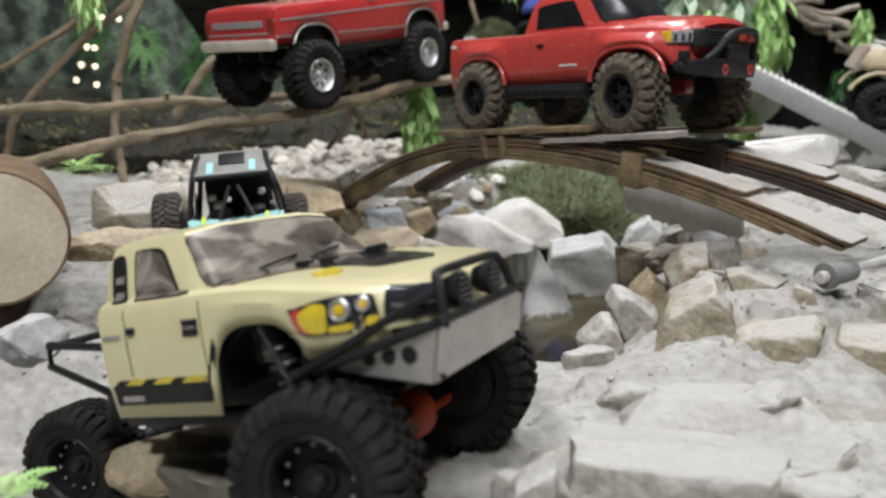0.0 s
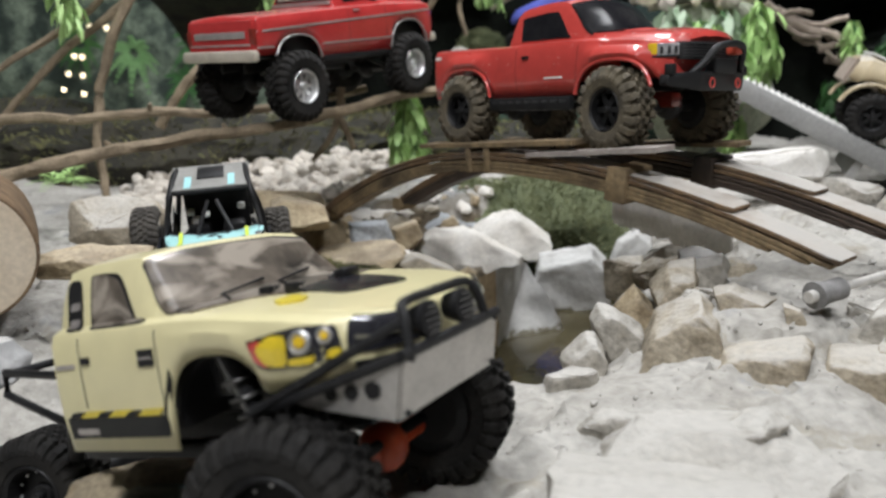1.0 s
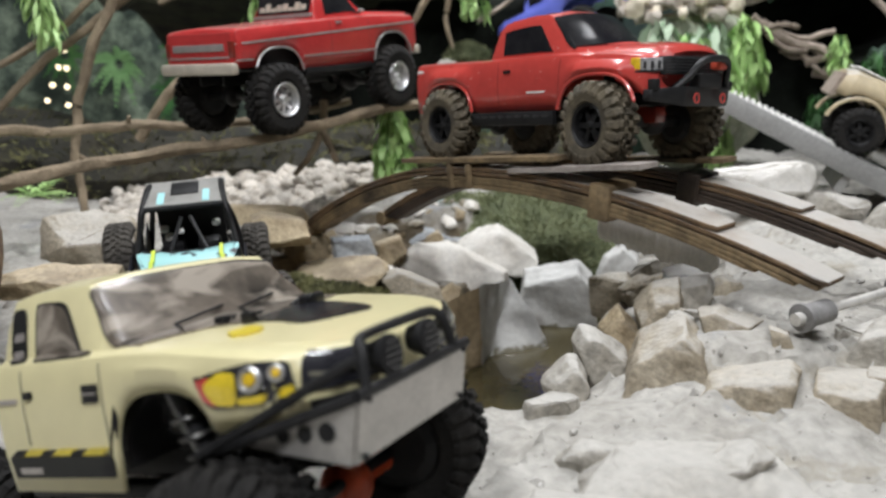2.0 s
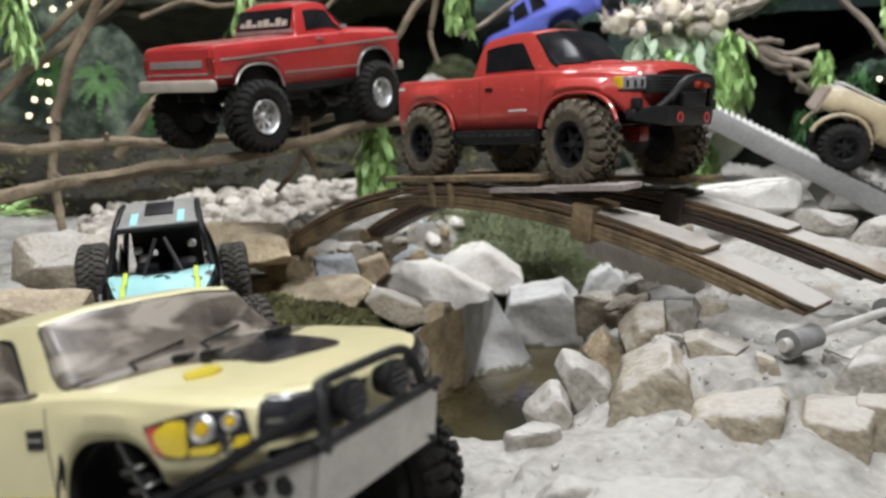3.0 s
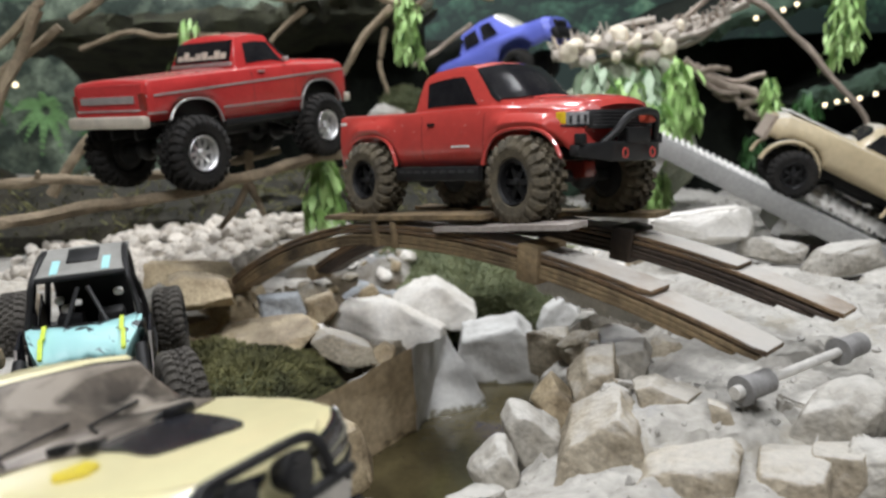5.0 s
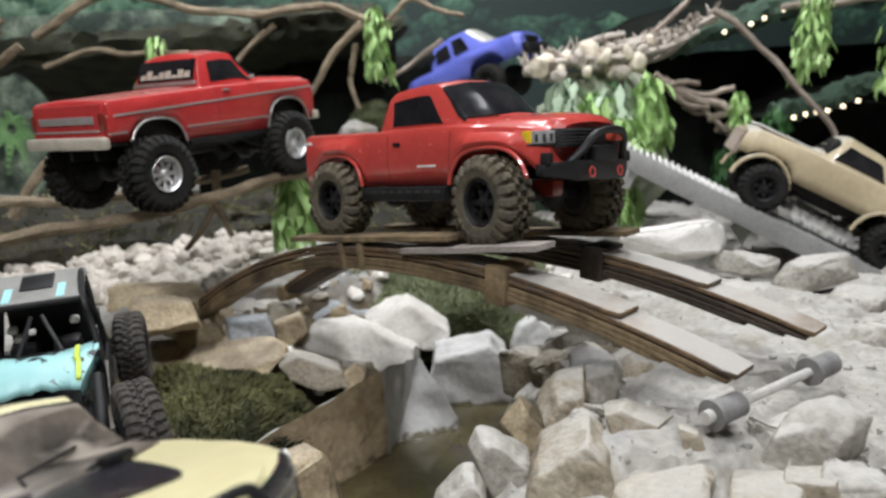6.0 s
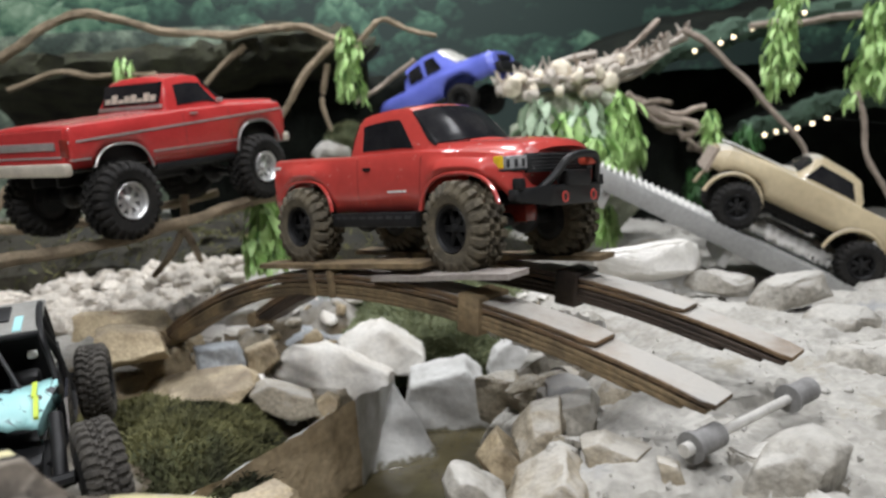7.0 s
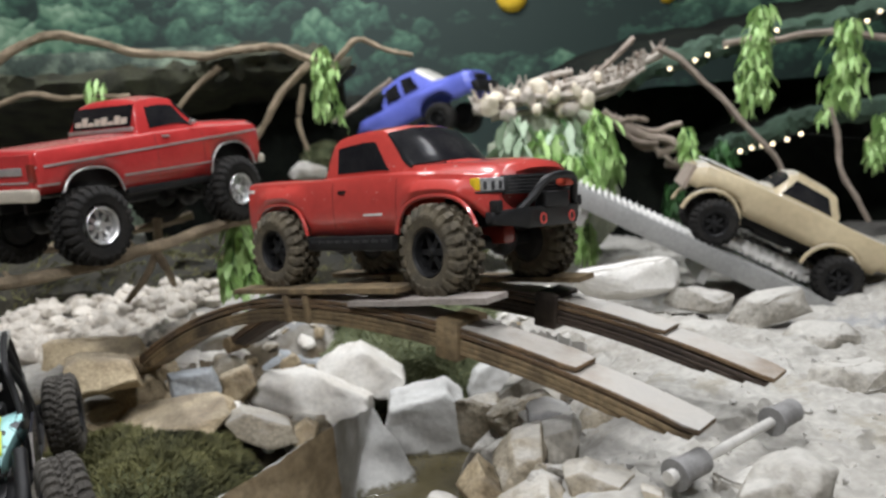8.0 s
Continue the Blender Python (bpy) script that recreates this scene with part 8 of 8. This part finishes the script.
branch("branch", [(-0.949, 2.584, 0.687), (-0.782, 2.571, 0.728), (-0.652, 2.552, 0.707), (-0.504, 2.534, 0.705)], lambda k: 0.0086 - 0.0016 * k, WOOD, "low branch along the cave lip", "branch", "bare branches")
branch("branch", [(0.991, 2.257, 0.728), (1.058, 2.241, 0.682), (1.143, 2.216, 0.585), (1.242, 2.185, 0.469), (1.296, 2.163, 0.372), (1.308, 2.149, 0.293)], lambda k: 0.0094 - 0.0023 * k, WOOD_GREY, "smooth grey branch arching over the cave", "branch", "bare branches")
branch("branch", [(1.444, 2.171, 0.533), (1.462, 2.159, 0.469), (1.472, 2.143, 0.375), (1.500, 2.124, 0.279), (1.533, 2.110, 0.215)], lambda k: 0.0086 - 0.0016 * k, WOOD_GREY, "smooth grey branch at the cave mouth", "branch", "bare branches")
branch("branch", [(0.943, 2.319, 0.765), (0.882, 2.318, 0.710), (0.839, 2.317, 0.673)], lambda k: 0.0086 - 0.0023 * k, WOOD_GREY, "short grey stick on the root ridge", "branch", "bare branches")
branch("branch", [(1.223, 2.333, 0.740), (1.354, 2.317, 0.739), (1.503, 2.301, 0.753), (1.713, 2.270, 0.718)], lambda k: 0.01, WOOD_GREY, "grey branch along the cave rim", "branch", "bare branches")
branch("branch", [(0.832, 2.196, 0.551), (0.897, 2.181, 0.501), (0.986, 2.165, 0.472), (1.034, 2.149, 0.407)], lambda k: 0.0140 - 0.0047 * k, WOOD_GREY, "thick grey root on the slope", "branch", "bare branches")
branch("branch", [(0.839, 2.193, 0.535), (0.928, 2.178, 0.506), (1.020, 2.168, 0.512)], lambda k: 0.0109 - 0.0031 * k, WOOD_GREY, "grey root on the slope", "branch", "bare branches")
root_ridge([(0.487, 2.398, 0.608), (0.568, 2.393, 0.629), (0.651, 2.387, 0.640), (0.784, 2.375, 0.654), (0.917, 2.365, 0.678), (1.046, 2.362, 0.734)], 5)
knot = random.Random(44)
for i in range(9):
    a = Vector((0.80 + 0.03 * i, 2.2 + knot.uniform(-0.03, 0.03), 0.56 - 0.022 * i + knot.uniform(-0.02, 0.02)))
    b = a + Vector((knot.uniform(0.08, 0.16), knot.uniform(-0.04, 0.02), knot.uniform(-0.12, 0.02)))
    branch("branch", [tuple(a), tuple(a.lerp(b, 0.5) + Vector((0, 0, knot.uniform(-0.03, 0.03)))), tuple(b)], lambda k: 0.0105 - 0.004 * k, ROOT_BROWN if i % 2 else WOOD_GREY, "gnarled brown root on the slope edge", "branch", "bare branches")
root_ridge([(0.538, 2.339, 0.591), (0.636, 2.332, 0.609), (0.765, 2.320, 0.616), (0.880, 2.312, 0.644), (0.964, 2.310, 0.683)], 8)
branch("branch", [(0.587, 2.387, 0.605), (0.683, 2.386, 0.667), (0.775, 2.378, 0.690)], lambda k: 0.0125 - 0.0039 * k, WOOD_PALE, "pale twisted root on the ridge", "branch", "bare branches")
branch("branch", [(0.687, 2.378, 0.622), (0.797, 2.371, 0.662), (0.906, 2.363, 0.689)], lambda k: 0.0125 - 0.0039 * k, WOOD_PALE, "pale twisted root on the ridge", "branch", "bare branches")
branch("branch", [(0.819, 2.364, 0.629), (0.929, 2.357, 0.668), (1.040, 2.351, 0.720)], lambda k: 0.0125 - 0.0039 * k, WOOD_PALE, "pale twisted root on the ridge", "branch", "bare branches")
shelf = random.Random(31)
for i in range(17):
    u = (i + shelf.uniform(-0.3, 0.3)) / 16
    size = shelf.uniform(0.03, 0.062)
    stone((0.49 + 0.34 * u, 2.30 + shelf.uniform(-0.02, 0.02), 0.585 + 0.04 * u + shelf.uniform(-0.05, 0.035)), (size, size * 0.7, size * shelf.uniform(0.8, 1.3)), shelf.uniform(0, 180), 200 + i, 0.4, PALE_FUNGUS if i % 3 else WOOD_PALE, "small cream shelf stone on the slope")
mound("rock_slope", (0.730, 2.485, 0.365), (0.21, 0.2, 0.24), SAGE, 3, "pale sage green slope under the blue truck", "slope")
mound("rock_slope", (0.388, 2.958, 0.196), (0.34, 0.24, 0.3), CAVE_RIM, 5, "dark rocky slope under the blue truck", "slope")
mound("turf_mound", (0.184, 2.064, -0.046), (0.4, 0.26, 0.17), MOSS_PALE, 7, "green turf mound behind the stones", "turf", 16000, 0.022)
mound("turf_mound", (-0.03, 2.03, 0.02), (0.16, 0.13, 0.105), MOSS_PALE, 8, "green turf mound behind the bridge foot", "turf", 6000, 0.02)
mound("moss_bank", (-0.278, 1.382, -0.021), (0.19, 0.17, 0.11), MOSS, 9, "dark green moss bank beside the ditch", "moss", 24000, 0.019)
mound("moss_bank", (-0.40, 0.96, 0.075), (0.16, 0.12, 0.06), MOSS, 19, "low dark moss in front of the buggy", "moss", 7000, 0.014)
mound("dark_bank", (-1.95, 2.75, 0.1), (0.8, 0.4, 0.26), BANK, 12, "dark mossy earth bank by the jungle panel", "bank", 2600, 0.03)
# dark mound added to back the gap under the red truck
mound("dark_bank", (0.16, 2.4, 0.1), (0.4, 0.12, 0.14), BANK, 13, "dark mound behind the steel bridge", "bank", 2000, 0.03)
mound("dark_bank", (-0.951, 2.394, 0.163), (0.66, 0.24, 0.14), BANK, 11, "dark mossy earth bank under the log rails", "bank", 2600, 0.03)
stone((-0.022, 2.709, 0.441), (0.13, 0.1, 0.07), 20, 231, 0.4, ROCK, "white stone on the dark slope", "rock")
mound("moss_clump", (0.036, 2.732, 0.479), (0.075, 0.06, 0.05), MOSS_PALE, 15, "rounded green moss clump on the slope", "moss", 1500, 0.014)
torn_strip((0.29, 1.53, 0.2), (0.43, 1.25, 0.2), 3, 0.09)
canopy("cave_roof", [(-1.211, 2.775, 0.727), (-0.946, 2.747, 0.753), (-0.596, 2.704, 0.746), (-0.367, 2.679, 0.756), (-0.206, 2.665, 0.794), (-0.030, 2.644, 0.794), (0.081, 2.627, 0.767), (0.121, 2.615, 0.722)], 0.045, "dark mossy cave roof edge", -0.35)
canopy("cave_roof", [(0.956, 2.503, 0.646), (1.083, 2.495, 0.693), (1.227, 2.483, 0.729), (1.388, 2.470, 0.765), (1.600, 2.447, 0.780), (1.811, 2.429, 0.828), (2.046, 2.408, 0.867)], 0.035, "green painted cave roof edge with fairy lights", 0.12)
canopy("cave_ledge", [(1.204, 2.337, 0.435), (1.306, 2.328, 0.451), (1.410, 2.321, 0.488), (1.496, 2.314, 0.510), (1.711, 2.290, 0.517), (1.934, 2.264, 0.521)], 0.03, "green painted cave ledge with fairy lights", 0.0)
backing("cave_back", (-0.661, 3.110, 0.684), (0.289, 2.898, 0.066), "near-black sheet for the shade inside the cave", CAVE)
backing("cave_back", (0.997, 2.905, 0.640), (2.705, 2.598, -0.000), "near-black sheet for the shade inside the cave", CAVE)
backing("jungle_panel", (-3.2, 3.88, 1.0), (-0.35, 3.88, 1.0), "faded jungle print panel behind the log rails", JUNGLE)
fairy_lights([(-1.938, 3.807, 0.857), (-1.846, 3.801, 0.822), (-1.764, 3.807, 0.838), (-1.833, 3.751, 0.624), (-1.753, 3.751, 0.616), (-1.888, 3.736, 0.569), (-1.915, 3.716, 0.491), (-1.878, 3.715, 0.485), (-1.947, 3.695, 0.409), (-1.878, 3.694, 0.399), (-1.974, 3.676, 0.337), (-1.875, 3.672, 0.313), (-1.977, 3.647, 0.220), (-1.850, 3.655, 0.242), (-1.847, 3.637, 0.171), (-1.352, 3.614, 0.029), (-1.434, 3.605, 0.000), (-1.940, 3.584, -0.034), (-1.074, 3.701, 0.350)])
fairy_lights([(1.070, 2.361, 0.676), (1.146, 2.355, 0.695), (1.184, 2.353, 0.709), (1.240, 2.350, 0.730), (1.278, 2.347, 0.741), (1.392, 2.337, 0.766), (1.658, 2.307, 0.775), (1.699, 2.306, 0.800)])
fairy_lights([(1.218, 2.232, 0.426), (1.251, 2.230, 0.433), (1.280, 2.227, 0.438), (1.311, 2.224, 0.440), (1.353, 2.220, 0.450), (1.394, 2.217, 0.463), (1.580, 2.190, 0.434)])
vine((1.262, 2.188, 0.818), 0.292, 0.115, 1, LEAF, 110)
vine((1.486, 2.152, 0.764), 0.277, 0.131, 2, LEAF, 120)
vine((1.567, 2.101, 0.507), 0.154, 0.077, 3, LEAF, 70)
vine((0.064, 2.430, 0.799), 0.226, 0.097, 4, LEAF, 80)
vine((-0.607, 2.554, 0.753), 0.132, 0.099, 5, LEAF, 70)
vine((-0.156, 1.948, 0.385), 0.166, 0.104, 6, LEAF, 45, 1.40)
vine((0.707, 2.066, 0.281), 0.088, 0.073, 7, LEAF, 40)
vine((-0.955, 1.866, 0.752), 0.204, 0.102, 8, LEAF, 100)
vine((1.005, 2.118, 0.508), 0.112, 0.060, 9, LEAF, 40)
vine((1.048, 2.291, 0.344), 0.099, 0.099, 10, LEAF_DARK, 50)
vine((1.189, 2.292, 0.456), 0.082, 0.099, 11, LEAF_DARK, 50)
vine((0.653, 2.213, 0.518), 0.100, 0.138, 13, LEAF, 36, 1.35)
vine((0.787, 2.204, 0.562), 0.200, 0.123, 14, LEAF, 70, 1.35)
vine((0.709, 2.146, 0.461), 0.112, 0.105, 15, LEAF, 40, 1.35)
vine((0.612, 2.244, 0.490), 0.117, 0.125, 16, LEAF_SAGE, 40, 1.60)
vine((0.715, 2.258, 0.529), 0.118, 0.142, 17, LEAF_SAGE, 40, 1.60)
for i, (x, z, big) in enumerate(((0.57, 0.56, 1.5), (0.64, 0.53, 1.6), (0.70, 0.55, 1.5), (0.76, 0.50, 1.4), (0.67, 0.46, 1.5), (0.80, 0.56, 1.2), (0.60, 0.47, 1.6), (0.74, 0.43, 1.4))):
    vine((x, 2.21 + 0.01 * (i % 3), z), 0.13, 0.12, 40 + i, LEAF if i % 2 else LEAF_SAGE, 26, big)
vine((0.560, 2.292, 0.501), 0.111, 0.095, 18, LEAF_SAGE, 30, 1.60)
fern((-1.650, 3.796, 0.497), 0.16, 3, LEAF_FERN, True)
fern((-1.397, 3.762, 0.342), 0.14, 9, LEAF_DARK, True)
fern((-0.901, 1.634, 0.231), 0.1, 4, LEAF)
fern((-0.322, 0.419, 0.213), 0.04, 5, LEAF)
fern((-1.913, 3.791, 0.543), 0.15, 20, LEAF_DARK, True)
fern((-1.341, 3.800, 0.522), 0.15, 21, LEAF_DARK, True)
fern((-1.545, 3.687, 0.093), 0.15, 22, LEAF_DARK, True)
fern((-2.092, 3.669, 0.072), 0.15, 23, LEAF_DARK, True)
gravel(0.0, 0.42, 0.9, 1.0, 380, 5)
gravel(0.3, 0.8, 1.3, 1.7, 260, 6)
rubble(-0.42, 1.25, 0.12, 1.85, 150, 21)
rubble(-0.1, 1.75, 0.6, 2.05, 60, 22)
rubble(0.18, 0.86, 0.38, 1.0, 14, 23, (SLAB, SLAB, ROCK_PALETAN), "small pale chips strewn between the broken rocks")
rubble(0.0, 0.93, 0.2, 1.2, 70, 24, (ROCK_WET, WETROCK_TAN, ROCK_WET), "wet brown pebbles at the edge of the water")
gravel(-0.6, 0.5, 0.0, 1.0, 500, 7)
log_slice((-0.566, 0.813, 0.289), 0.08, 0.3)
mound("moss_bank", (-0.246, 1.280, 0.005), (0.17, 0.2, 0.09), MOSS, 29, "mossy slope beside the buggy wheel", "moss", 17000, 0.018)
pebbles((-0.922, 2.069, 0.164), (-0.27, 2.2, 0.165), 600)
mound("dark_bank", (-0.29, 2.6, 0.13), (0.34, 0.2, 0.15), BANK, 14, "dark mound behind the pebbles", "bank", 1800, 0.03)
